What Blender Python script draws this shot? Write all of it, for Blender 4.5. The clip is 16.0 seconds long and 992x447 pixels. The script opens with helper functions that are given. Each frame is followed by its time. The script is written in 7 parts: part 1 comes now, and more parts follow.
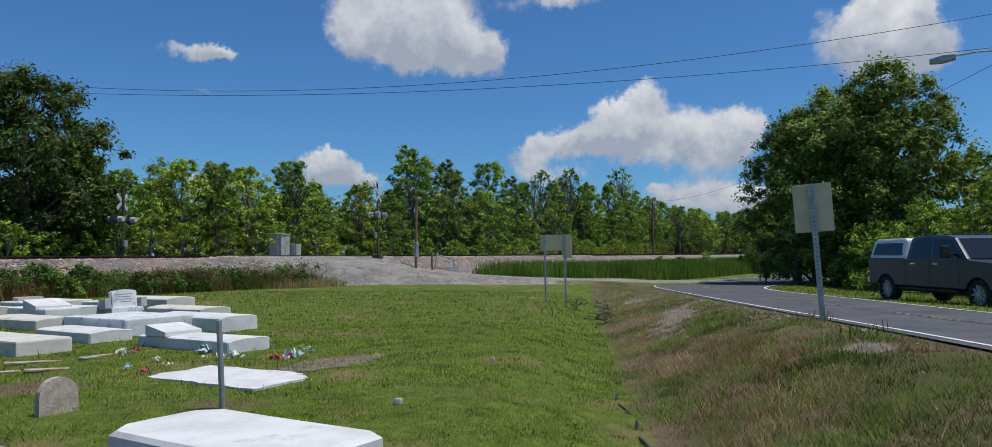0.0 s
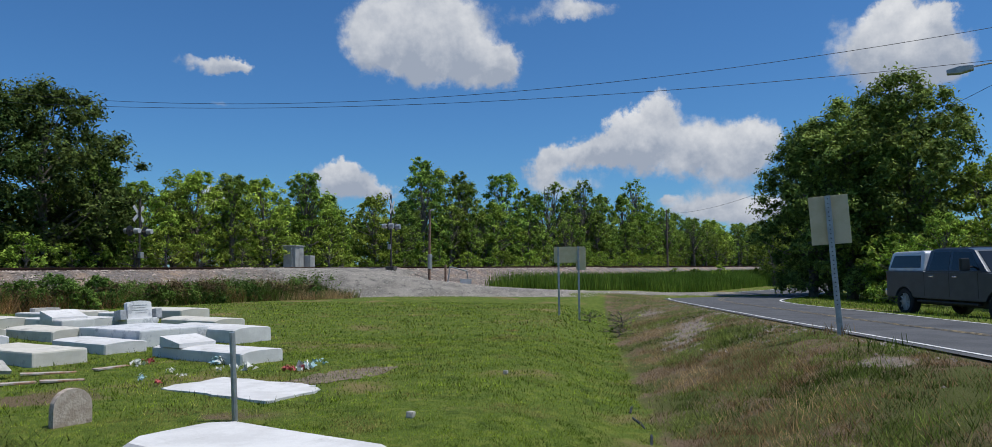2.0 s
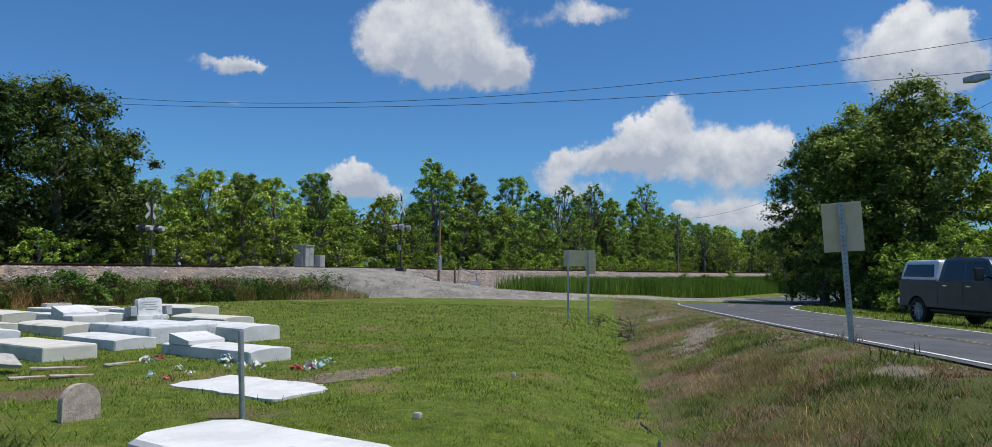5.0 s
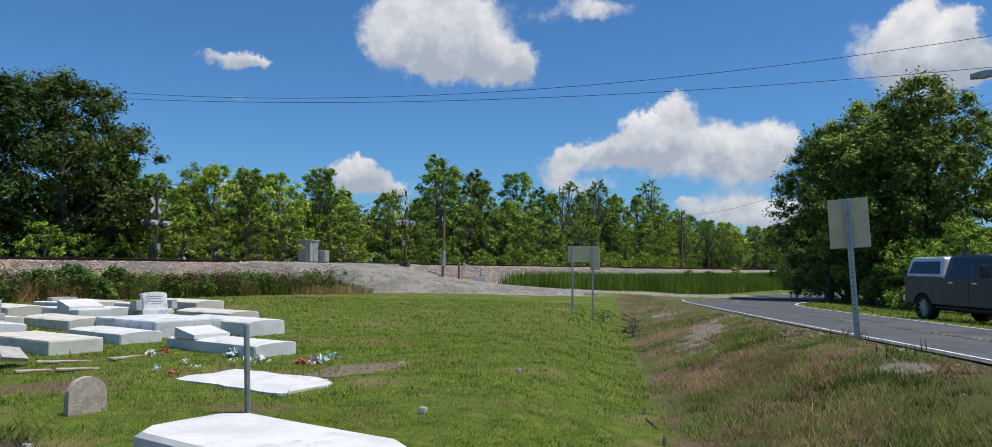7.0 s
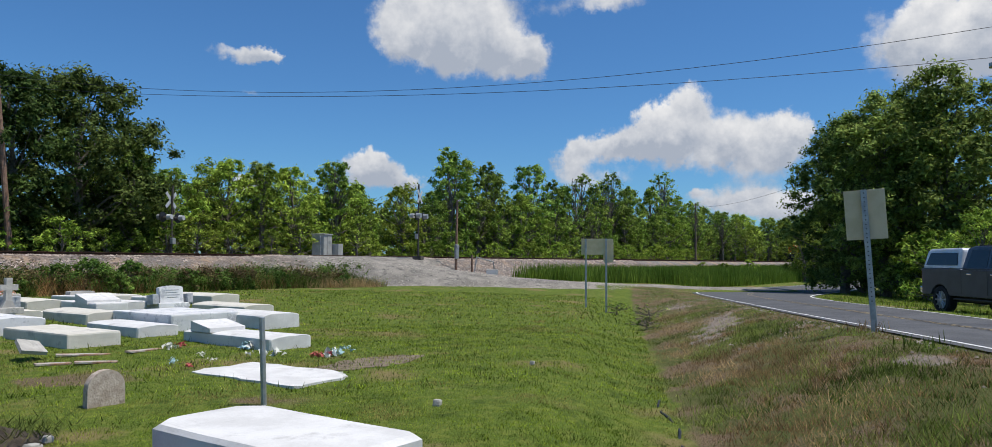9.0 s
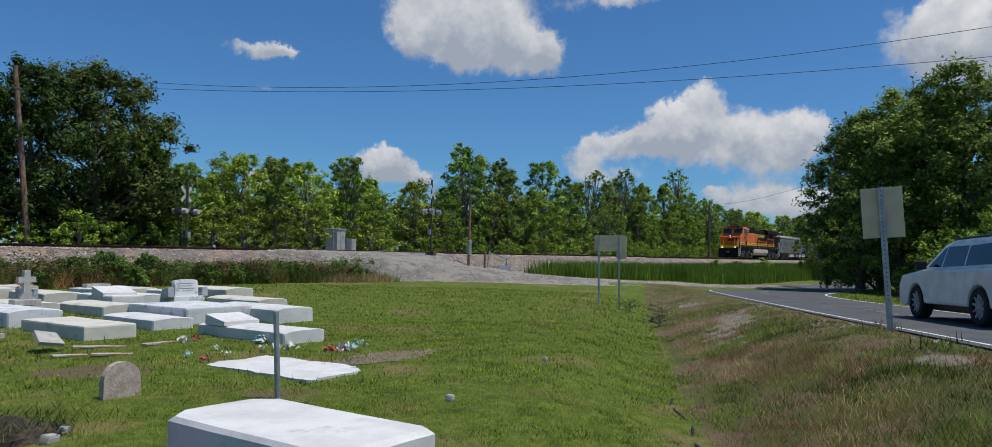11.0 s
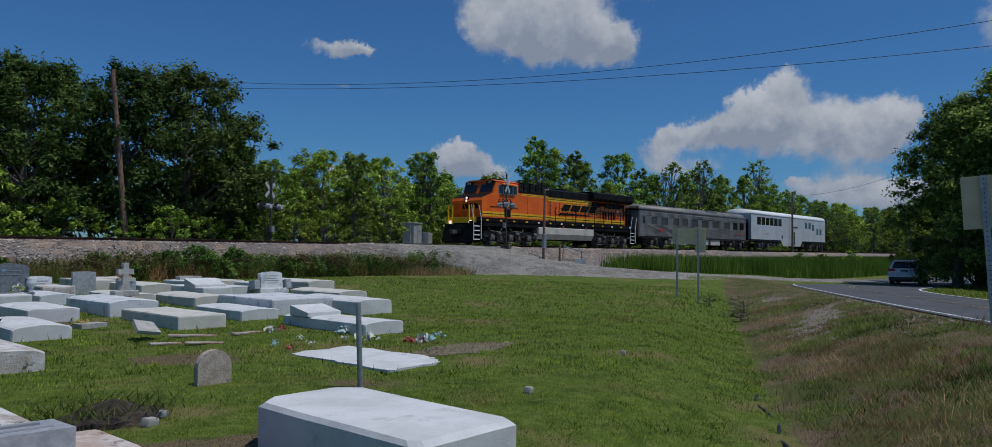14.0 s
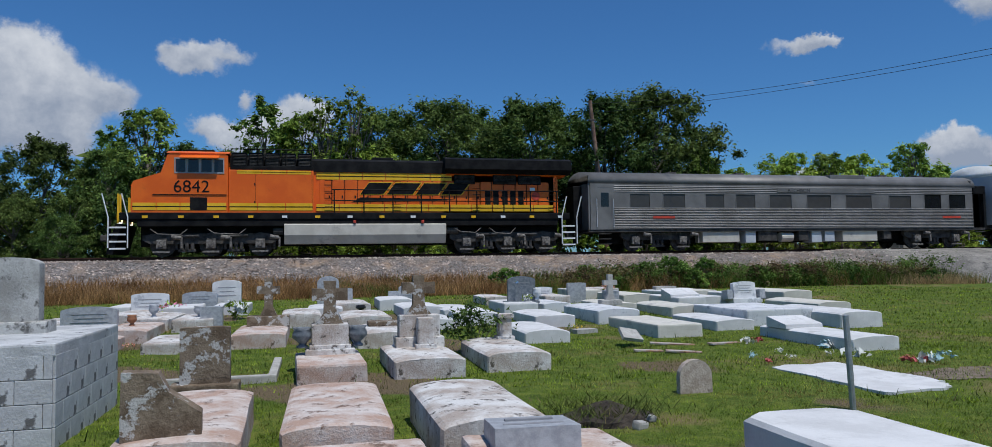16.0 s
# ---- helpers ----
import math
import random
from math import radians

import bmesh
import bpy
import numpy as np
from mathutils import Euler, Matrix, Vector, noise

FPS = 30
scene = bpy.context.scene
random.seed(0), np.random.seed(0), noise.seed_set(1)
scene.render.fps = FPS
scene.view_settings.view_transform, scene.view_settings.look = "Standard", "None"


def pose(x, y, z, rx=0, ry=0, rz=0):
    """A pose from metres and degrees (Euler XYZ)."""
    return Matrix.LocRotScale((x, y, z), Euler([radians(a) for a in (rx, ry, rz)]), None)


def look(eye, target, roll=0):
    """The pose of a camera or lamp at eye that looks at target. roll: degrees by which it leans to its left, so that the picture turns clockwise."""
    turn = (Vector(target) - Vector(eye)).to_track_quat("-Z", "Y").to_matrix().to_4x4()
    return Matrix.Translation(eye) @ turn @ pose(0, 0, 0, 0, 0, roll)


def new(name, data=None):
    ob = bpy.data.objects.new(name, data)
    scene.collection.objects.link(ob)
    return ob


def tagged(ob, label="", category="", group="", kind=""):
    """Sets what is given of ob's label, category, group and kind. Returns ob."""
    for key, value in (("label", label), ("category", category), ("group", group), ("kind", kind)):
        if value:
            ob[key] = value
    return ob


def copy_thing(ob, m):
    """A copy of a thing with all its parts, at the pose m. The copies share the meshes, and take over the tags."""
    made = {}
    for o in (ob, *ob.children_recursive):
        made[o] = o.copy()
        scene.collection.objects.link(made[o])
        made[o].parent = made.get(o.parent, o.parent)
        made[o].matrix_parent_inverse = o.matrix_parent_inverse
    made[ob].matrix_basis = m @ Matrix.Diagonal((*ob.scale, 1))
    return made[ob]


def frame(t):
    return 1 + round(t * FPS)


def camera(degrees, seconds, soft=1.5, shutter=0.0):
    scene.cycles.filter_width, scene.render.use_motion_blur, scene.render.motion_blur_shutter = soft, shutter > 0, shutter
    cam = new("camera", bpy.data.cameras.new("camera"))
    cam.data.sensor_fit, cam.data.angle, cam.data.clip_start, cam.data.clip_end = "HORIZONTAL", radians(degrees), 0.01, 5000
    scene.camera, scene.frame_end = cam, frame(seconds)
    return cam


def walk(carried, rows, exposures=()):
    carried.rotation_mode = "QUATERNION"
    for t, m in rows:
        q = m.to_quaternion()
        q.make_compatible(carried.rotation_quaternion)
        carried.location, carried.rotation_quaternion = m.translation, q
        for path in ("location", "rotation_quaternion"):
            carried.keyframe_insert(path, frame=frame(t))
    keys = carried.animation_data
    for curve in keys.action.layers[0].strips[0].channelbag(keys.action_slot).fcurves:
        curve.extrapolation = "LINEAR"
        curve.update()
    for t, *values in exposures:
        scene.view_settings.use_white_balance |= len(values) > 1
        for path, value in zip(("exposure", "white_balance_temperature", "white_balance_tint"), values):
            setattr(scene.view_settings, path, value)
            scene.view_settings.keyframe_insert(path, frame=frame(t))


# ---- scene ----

# ---------- camera ----------
cam = camera(66.97, 16.0, soft=0.8)
# seconds, yaw, pitch, roll and place of a hand-held camera that swings round its bearer
TURN = [(0.0, -58.25, 2.67, -0.72, -0.049, -0.241, 1.625), (0.5, -58.1, 2.9, -0.81, -0.04, -0.253, 1.624), (1.0, -57.85, 3.15, -0.86, -0.039, -0.226, 1.625),
        (1.5, -57.48, 3.36, -0.69, -0.024, -0.223, 1.628), (2.0, -57.24, 3.59, -0.63, -0.019, -0.224, 1.628), (2.5, -57.07, 3.56, -0.5, 0.003, -0.207, 1.625),
        (3.0, -56.9, 3.42, -0.48, 0.001, -0.218, 1.627), (3.5, -56.69, 3.4, -0.32, -0.002, -0.226, 1.628), (4.0, -56.55, 3.68, 0.03, 0.003, -0.228, 1.625),
        (6.5, -56.37, 3.66, 0.46, 0.007, -0.181, 1.616), (7.0, -56.16, 3.47, 0.46, 0.005, -0.189, 1.612), (7.5, -55.92, 3.26, 0.32, 0.007, -0.187, 1.613),
        (8.0, -55.67, 3.13, 0.27, 0.011, -0.183, 1.612), (8.5, -55.43, 3.02, 0.26, 0.011, -0.174, 1.609), (9.0, -55.19, 2.93, 0.27, 0.006, -0.174, 1.61),
        (11.5, -54.02, 2.54, 0.79, 0.007, -0.16, 1.605), (12.0, -53.83, 2.43, 0.86, 0.006, -0.163, 1.606), (12.5, -53.41, 2.32, 0.85, 0.007, -0.15, 1.602),
        (13.0, -52.62, 2.18, 0.81, 0.002, -0.14, 1.595), (13.5, -51.42, 2.08, 0.72, 0.001, -0.133, 1.59), (14.0, -48.56, 2.07, 0.63, -0.001, -0.114, 1.588),
        (14.5, -44.03, 2.11, 0.4, 0.011, -0.085, 1.592), (15.0, -37.38, 2.21, 0.02, 0.004, -0.075, 1.594), (15.3, -29.89, 2.36, -0.25, 0.009, -0.056, 1.596),
        (15.5, -25.56, 2.48, -0.45, 0.013, -0.042, 1.598), (15.6, -23.49, 2.55, -0.53, 0.01, -0.034, 1.598), (15.8, -18.83, 2.7, -0.69, 0.005, -0.017, 1.599),
        (16.0, -13.92, 2.85, -0.85, 0.0, -0.0, 1.6)]


def aim(t, yaw, pitch, roll, x, y, z):
    return pose(x, y, z, 0, 0, yaw) @ pose(0, 0, 0, 90 + pitch, 0, 0) @ pose(0, 0, 0, 0, 0, roll)


walk(cam, [(r[0], aim(*r)) for r in TURN],
     exposures=[(0, 0.12, 6350, 10), (3.5, 0.17, 6350, 10), (6.5, 0.34, 6500, 10), (9.0, 0.34, 6600, 10), (11.5, 0.0, 6350, 10), (12.0, -0.12, 6150, 10), (13.0, -0.38, 6050, 10), (14.0, -0.45, 6000, 10), (15.0, -0.4, 6050, 10), (16.0, -0.05, 6050, 10)])

# ---------- world and sun ----------
SUN_AZ, SUN_EL = radians(158), radians(68)
world = bpy.data.worlds.new("world")
scene.world = world
world.use_nodes = True
WT = world.node_tree
WT.nodes.clear()


def nd(tree, kind, **inputs):
    n = tree.nodes.new(kind)
    for k, v in inputs.items():
        if k in ("operation", "data_type", "blend_type", "noise_dimensions", "feature", "attribute_name", "sky_type",
                 "sun_disc", "sun_elevation", "sun_rotation", "use_clamp", "interpolation_type", "clamp",
                 "altitude", "air_density", "dust_density", "ozone_density"):
            if k == "operation":
                n.operation = v
            elif k == "data_type":
                n.data_type = v
            elif k == "blend_type":
                n.blend_type = v
            elif k == "noise_dimensions":
                n.noise_dimensions = v
            elif k == "feature":
                n.feature = v
            elif k == "attribute_name":
                n.attribute_name = v
            elif k == "sky_type":
                n.sky_type = v
            elif k == "sun_disc":
                n.sun_disc = v
            elif k == "sun_elevation":
                n.sun_elevation = v
            elif k == "sun_rotation":
                n.sun_rotation = v
            elif k == "use_clamp":
                n.use_clamp = v
            elif k == "interpolation_type":
                n.interpolation_type = v
            elif k == "clamp":
                n.clamp = v
            elif k == "altitude":
                n.altitude = v
            elif k == "air_density":
                n.air_density = v
            elif k == "dust_density":
                n.dust_density = v
            elif k == "ozone_density":
                n.ozone_density = v
            continue
        key = int(k[1:]) if k[0] == "i" and k[1:].isdigit() else k.replace("_", " ")
        if isinstance(v, bpy.types.NodeSocket):
            tree.links.new(v, n.inputs[key])
        else:
            n.inputs[key].default_value = v
    return n


def math_node(tree, op, a, b=0.0, c=None, clamped=False):
    n = nd(tree, "ShaderNodeMath", operation=op, i0=a, i1=b, use_clamp=clamped)
    if c is not None:
        if isinstance(c, bpy.types.NodeSocket):
            tree.links.new(c, n.inputs[2])
        else:
            n.inputs[2].default_value = c
    return n.outputs[0]


def smooth(tree, v, a, b):
    n = tree.nodes.new("ShaderNodeMapRange")
    n.interpolation_type = "SMOOTHSTEP"
    tree.links.new(v, n.inputs[0])
    n.inputs[1].default_value, n.inputs[2].default_value = a, b
    return n.outputs[0]


sky = nd(WT, "ShaderNodeTexSky", sky_type="NISHITA", sun_disc=False, sun_elevation=SUN_EL, sun_rotation=SUN_AZ,
         altitude=0.0, air_density=1.0, dust_density=0.35, ozone_density=2.0)
coord = nd(WT, "ShaderNodeTexCoord").outputs["Generated"]
# cumulus clouds: azimuth from +y to +x, elevation, half width, half height (degrees), weight
CLOUDS = [(49.0, 16.7, 2.9, 2.2, 1), (51.9, 19.1, 5.3, 2.2, 1), (53.4, 16.2, 3.6, 2.2, 1), (57.6, 15.4, 2.2, 1.5, 1), (63.7, 19.5, 4.1, 1.1, 0.75), (36.3, 14.7, 2.5, 0.8, 0.85), (38.3, 14.8, 1.2, 0.5, 0.6), (37.1, 12.0, 2.2, 0.35, 0.45), (69.7, 11.6, 1.8, 1.5, 1), (67.6, 10.7, 1.5, 1.5, 1), (68.9, 9.0, 4.6, 1.8, 1), (64.4, 8.9, 3.1, 0.9, 0.9), (61.0, 7.9, 1.5, 1.5, 0.85), (74.9, 8.1, 3.1, 2.3, 0.95)]
CLOUDS += [(76.5, 9.3, 1.5, 1.3, 0.8), (73.4, 4.4, 4.8, 1.1, 0.85), (77.2, 3.8, 2.4, 1.2, 0.7), (63.2, 6.3, 2.9, 0.9, 0.6), (46.1, 6.7, 2.5, 1.4, 1), (45.4, 7.6, 1.3, 0.9, 0.9), (48.7, 6.3, 1.2, 0.7, 0.7), (37.2, 6.0, 1.3, 0.9, 1), (37.0, 5.0, 1.3, 0.7, 0.8), (85.1, 14.5, 4.1, 2.9, 1), (85.5, 16.9, 1.5, 1.1, 0.95), (87.6, 13.8, 2.4, 2.2, 0.9), (88.2, 15.9, 1.1, 0.8, 0.8), (70.5, 5.5, 1.0, 0.4, 0.6)]
CLOUDS += [(-17.7, 11.6, 4.6, 3.1, 1), (-19.4, 13.6, 2.4, 2.2, 0.9), (-14.4, 11.5, 2.4, 1.2, 0.7), (-18.3, 8.9, 4.4, 1.7, 0.8), (-9.0, 14.7, 1.4, 1.0, 0.75), (-6.0, 14.9, 2.6, 0.9, 0.75), (-7.6, 13.6, 1.8, 0.6, 0.6), (-0.2, 11.1, 2.4, 1.5, 1), (-2.3, 9.8, 2.9, 1.1, 0.9), (-5.2, 8.9, 2.2, 1.2, 0.85), (-7.6, 9.8, 1.4, 1.0, 0.7), (-5.0, 11.7, 0.9, 0.7, 0.7), (-16.5, 8.3, 1.5, 0.7, 0.6)]
CLOUDS += [(120.0, 20.0, 8.0, 4.0, 0.9), (150.0, 12.0, 9.0, 3.5, 0.9), (190.0, 22.0, 9.0, 5.0, 0.9), (230.0, 12.0, 9.0, 4.0, 0.9), (275.0, 18.0, 9.0, 5.0, 0.9), (310.0, 10.0, 8.0, 4.0, 0.9)]
sep = nd(WT, "ShaderNodeSeparateXYZ", i0=coord)
az = math_node(WT, "MULTIPLY", math_node(WT, "ARCTAN2", sep.outputs[0], sep.outputs[1]), 180 / math.pi)
el = math_node(WT, "MULTIPLY", math_node(WT, "ARCSINE", sep.outputs[2]), 180 / math.pi)
warp = nd(WT, "ShaderNodeTexNoise", i0=coord, Scale=14.0, Detail=6.0, Roughness=0.66)
wx = math_node(WT, "MULTIPLY_ADD", warp.outputs[0], 4.6, -2.3)
warp2 = nd(WT, "ShaderNodeTexNoise", i0=nd(WT, "ShaderNodeVectorMath", operation="ADD", i0=coord, i1=(5.2, 1.3, 7.7)).outputs[0],
           Scale=17.0, Detail=6.0, Roughness=0.66)
wy = math_node(WT, "MULTIPLY_ADD", warp2.outputs[0], 3.4, -1.7)
azw, elw = math_node(WT, "ADD", az, wx), math_node(WT, "ADD", el, wy)
field, under = None, None
for a, e, w, h, s in CLOUDS:
    a = a - 360 if a > 180 else a
    u = math_node(WT, "MULTIPLY", math_node(WT, "SUBTRACT", azw, a), 1 / w)
    v = math_node(WT, "MULTIPLY", math_node(WT, "SUBTRACT", elw, e), 1 / h)
    d2 = math_node(WT, "ADD", math_node(WT, "MULTIPLY", u, u), math_node(WT, "MULTIPLY", v, v))
    g = math_node(WT, "MULTIPLY", math_node(WT, "EXPONENT", math_node(WT, "MULTIPLY", d2, -0.95)), s)
    gv = math_node(WT, "MULTIPLY", g, v)
    field = g if field is None else math_node(WT, "ADD", field, g)
    under = gv if under is None else math_node(WT, "ADD", under, gv)
fine = nd(WT, "ShaderNodeTexNoise", i0=coord, Scale=42.0, Detail=7.0, Roughness=0.62)
dens = math_node(WT, "ADD", field, math_node(WT, "MULTIPLY_ADD", fine.outputs[0], 0.5, -0.25))
mask = smooth(WT, dens, 0.36, 0.78)
billow = nd(WT, "ShaderNodeTexNoise", i0=coord, Scale=24.0, Detail=6.0, Roughness=0.6)
lit = math_node(WT, "ADD", math_node(WT, "MULTIPLY", under, 0.55), math_node(WT, "MULTIPLY_ADD", billow.outputs[0], 1.5, -0.45), clamped=True)
cloud_col = nd(WT, "ShaderNodeMix", data_type="RGBA", i0=lit, i6=(4.6, 5.2, 6.3, 1), i7=(11.0, 11.0, 11.0, 1)).outputs[2]
tinted = nd(WT, "ShaderNodeMix", data_type="RGBA", blend_type="MULTIPLY", i0=1.0, i6=sky.outputs[0], i7=(0.5, 0.92, 1.33, 1)).outputs[2]
sky_mix = nd(WT, "ShaderNodeMix", data_type="RGBA", i0=mask, i6=tinted, i7=cloud_col).outputs[2]
bg = nd(WT, "ShaderNodeBackground", Color=sky_mix, Strength=0.067)
WT.links.new(bg.outputs[0], nd(WT, "ShaderNodeOutputWorld").inputs[0])

sun = new("sun", bpy.data.lights.new("sun", "SUN"))
sun.data.energy, sun.data.angle, sun.data.color = 3.55, radians(0.55), (1.0, 0.96, 0.88)
sun.matrix_world = look((0, 0, 0), (-math.sin(SUN_AZ) * math.cos(SUN_EL), -math.cos(SUN_AZ) * math.cos(SUN_EL), -math.sin(SUN_EL)))


# ---------- materials ----------
def surface(name, a, b, scale=4.0, rough=0.8, bump=0.2, metal=0.0, fine=40.0, spot=None, spot_scale=2.0, spot_cut=(0.55, 0.7),
            vary=0.0, spec=0.3, island=False, translucent=0.0, by_object=0.0):
    """Two colours mixed by a coarse noise, a finer grain, optional stains and relief."""
    m = bpy.data.materials.new(name)
    m.use_nodes = True
    t = m.node_tree
    p = t.nodes["Principled BSDF"]
    co = nd(t, "ShaderNodeTexCoord").outputs["Object"]
    n1 = nd(t, "ShaderNodeTexNoise", Vector=co, Scale=scale, Detail=5.0, Roughness=0.6)
    n2 = nd(t, "ShaderNodeTexNoise", Vector=co, Scale=fine, Detail=3.0, Roughness=0.6)
    k = math_node(t, "ADD", smooth(t, n1.outputs[0], 0.35, 0.65), math_node(t, "MULTIPLY_ADD", n2.outputs[0], 0.8, -0.4), clamped=True)
    col = nd(t, "ShaderNodeMix", data_type="RGBA", i0=k, i6=(*a, 1), i7=(*b, 1)).outputs[2]
    if spot:
        n3 = nd(t, "ShaderNodeTexNoise", Vector=co, Scale=spot_scale, Detail=6.0, Roughness=0.68)
        col = nd(t, "ShaderNodeMix", data_type="RGBA", i0=smooth(t, n3.outputs[0], *spot_cut), i6=col, i7=(*spot, 1)).outputs[2]
    if vary:
        r = nd(t, "ShaderNodeNewGeometry").outputs["Random Per Island"] if island else nd(t, "ShaderNodeObjectInfo").outputs["Random"]
        val = math_node(t, "MULTIPLY_ADD", r, 2 * vary, 1 - vary)
        col = nd(t, "ShaderNodeHueSaturation", Value=val, Color=col).outputs[0]
    if by_object:
        r = nd(t, "ShaderNodeObjectInfo").outputs["Random"]
        col = nd(t, "ShaderNodeHueSaturation", Hue=math_node(t, "MULTIPLY_ADD", r, -0.025, 0.515), Value=math_node(t, "MULTIPLY_ADD", math_node(t, "FRACT", math_node(t, "MULTIPLY", r, 7.31)), 2 * by_object, 1 - by_object), Color=col).outputs[0]
    t.links.new(col, p.inputs["Base Color"])
    p.inputs["Roughness"].default_value, p.inputs["Metallic"].default_value = rough, metal
    p.inputs["Specular IOR Level"].default_value = spec
    if bump:
        bn = nd(t, "ShaderNodeBump", Strength=bump, Distance=0.02, Height=n2.outputs[0])
        t.links.new(bn.outputs[0], p.inputs["Normal"])
    if translucent:
        tr = nd(t, "ShaderNodeBsdfTranslucent", Color=col)
        mx = nd(t, "ShaderNodeMixShader", i0=translucent, i1=p.outputs[0], i2=tr.outputs[0])
        t.links.new(mx.outputs[0], t.nodes["Material Output"].inputs[0])
    return m


def plain(name, c, rough=0.5, metal=0.0, glow=0.0, spec=0.5):
    m = surface(name, tuple(v * 0.88 for v in c), tuple(min(1, v * 1.08) for v in c), 3.0, rough, 0.05, metal, 30.0, spec=spec)
    if glow:
        p = m.node_tree.nodes["Principled BSDF"]
        p.inputs["Emission Color"].default_value, p.inputs["Emission Strength"].default_value = (*c, 1), glow
    return m


# ---------- mesh tools ----------
class Shape:
    """Gathers boxes, tubes and prisms into one mesh."""

    def __init__(self):
        self.v, self.f = [], []

    def sweep(self, pts, r, n=6):
        """One unbroken tube along the points."""
        pts = [Vector(p) for p in pts]
        v = []
        for i, p in enumerate(pts):
            d = (pts[min(i + 1, len(pts) - 1)] - pts[max(i - 1, 0)]).normalized()
            a = d.cross(Vector((0.31, 0.93, 0.2))).normalized()
            b = d.cross(a)
            v += [p + (a * math.cos(k * 2 * math.pi / n) + b * math.sin(k * 2 * math.pi / n)) * r for k in range(n)]
        m = len(pts)
        f = [(j * n + k, j * n + (k + 1) % n, (j + 1) * n + (k + 1) % n, (j + 1) * n + k) for j in range(m - 1) for k in range(n)]
        return self.add(v, f + [tuple(range(n))[::-1], tuple(range((m - 1) * n, m * n))])

    def add(self, v, f):
        n = len(self.v)
        self.v += [tuple(p) for p in v]
        self.f += [tuple(n + i for i in q) for q in f]
        return self

    def box(self, x0, y0, z0, x1, y1, z1, cut=0.0):
        if cut:
            c = min(cut, (x1 - x0) * 0.45, (y1 - y0) * 0.45, (z1 - z0) * 0.45)
            bm = bmesh.new()
            bmesh.ops.create_cube(bm, size=1.0, matrix=Matrix.Translation(((x0 + x1) / 2, (y0 + y1) / 2, (z0 + z1) / 2)) @ Matrix.Diagonal((x1 - x0, y1 - y0, z1 - z0, 1)))
            bmesh.ops.bevel(bm, geom=bm.edges[:], offset=c, segments=2, profile=0.6, affect="EDGES")
            bm.verts.index_update()
            self.add([v.co for v in bm.verts], [[v.index for v in q.verts] for q in bm.faces])
            bm.free()
            return self
        return self.add([(x0, y0, z0), (x1, y0, z0), (x1, y1, z0), (x0, y1, z0), (x0, y0, z1), (x1, y0, z1), (x1, y1, z1), (x0, y1, z1)],
                        [(0, 3, 2, 1), (4, 5, 6, 7), (0, 1, 5, 4), (1, 2, 6, 5), (2, 3, 7, 6), (3, 0, 4, 7)])

    def tube(self, p, q, r0, r1=None, n=8, caps=True):
        p, q = Vector(p), Vector(q)
        r1 = r0 if r1 is None else r1
        d = (q - p).normalized()
        a = d.orthogonal().normalized()
        b = d.cross(a)
        v = [p + (a * math.cos(i * 2 * math.pi / n) + b * math.sin(i * 2 * math.pi / n)) * r0 for i in range(n)]
        v += [q + (a * math.cos(i * 2 * math.pi / n) + b * math.sin(i * 2 * math.pi / n)) * r1 for i in range(n)]
        f = [(i, (i + 1) % n, n + (i + 1) % n, n + i) for i in range(n)]
        if caps:
            f += [tuple(range(n))[::-1], tuple(range(n, 2 * n))]
        return self.add(v, f)

    def path(self, pts, r, n=6):
        return self.sweep(pts, r, n)

    def prism(self, outline, axis, a, b):
        """An outline of two coordinates, drawn out along the axis from a to b."""
        def place(u, w, s):
            return (s, u, w) if axis == "x" else (u, s, w) if axis == "y" else (u, w, s)
        n = len(outline)
        v = [place(*p, a) for p in outline] + [place(*p, b) for p in outline]
        return self.add(v, [(i, (i + 1) % n, n + (i + 1) % n, n + i) for i in range(n)] + [tuple(range(n))[::-1], tuple(range(n, 2 * n))])

    def mesh(self, name, material, smooth_faces=False):
        me = bpy.data.meshes.new(name)
        me.from_pydata(self.v, [], self.f)
        bm = bmesh.new()
        bm.from_mesh(me)
        bmesh.ops.recalc_face_normals(bm, faces=bm.faces[:])
        bm.to_mesh(me)
        bm.free()
        me.materials.append(material)
        if smooth_faces:
            me.shade_smooth()
        return me


def part(name, shape, material, parent, label="", smooth_faces=False):
    ob = new(name, shape.mesh(name, material, smooth_faces) if isinstance(shape, Shape) else shape)
    ob.parent = parent
    return tagged(ob, label)


def thing(name, label, category, m=None, group="", kind=""):
    ob = new(name)
    ob.empty_display_size = 0.2
    if m is not None:
        ob.matrix_basis = m
    return tagged(ob, label, category, group, kind)


def solid(name, shape, material, label, category, m=None, group="", kind="", smooth_faces=False):
    ob = new(name, shape.mesh(name, material, smooth_faces))
    if m is not None:
        ob.matrix_basis = m
    return tagged(ob, label, category, group, kind)


def fast_mesh(name, verts, faces, material):
    """A large mesh from numpy arrays of alike faces."""
    me = bpy.data.meshes.new(name)
    verts, faces = np.asarray(verts, dtype=np.float32), np.asarray(faces, dtype=np.int32)
    k = faces.shape[1]
    me.vertices.add(len(verts))
    me.vertices.foreach_set("co", verts.ravel())
    me.loops.add(faces.size)
    me.loops.foreach_set("vertex_index", faces.ravel())
    me.polygons.add(len(faces))
    me.polygons.foreach_set("loop_start", np.arange(0, faces.size, k, dtype=np.int32))
    me.update(calc_edges=True)
    me.materials.append(material)
    return me


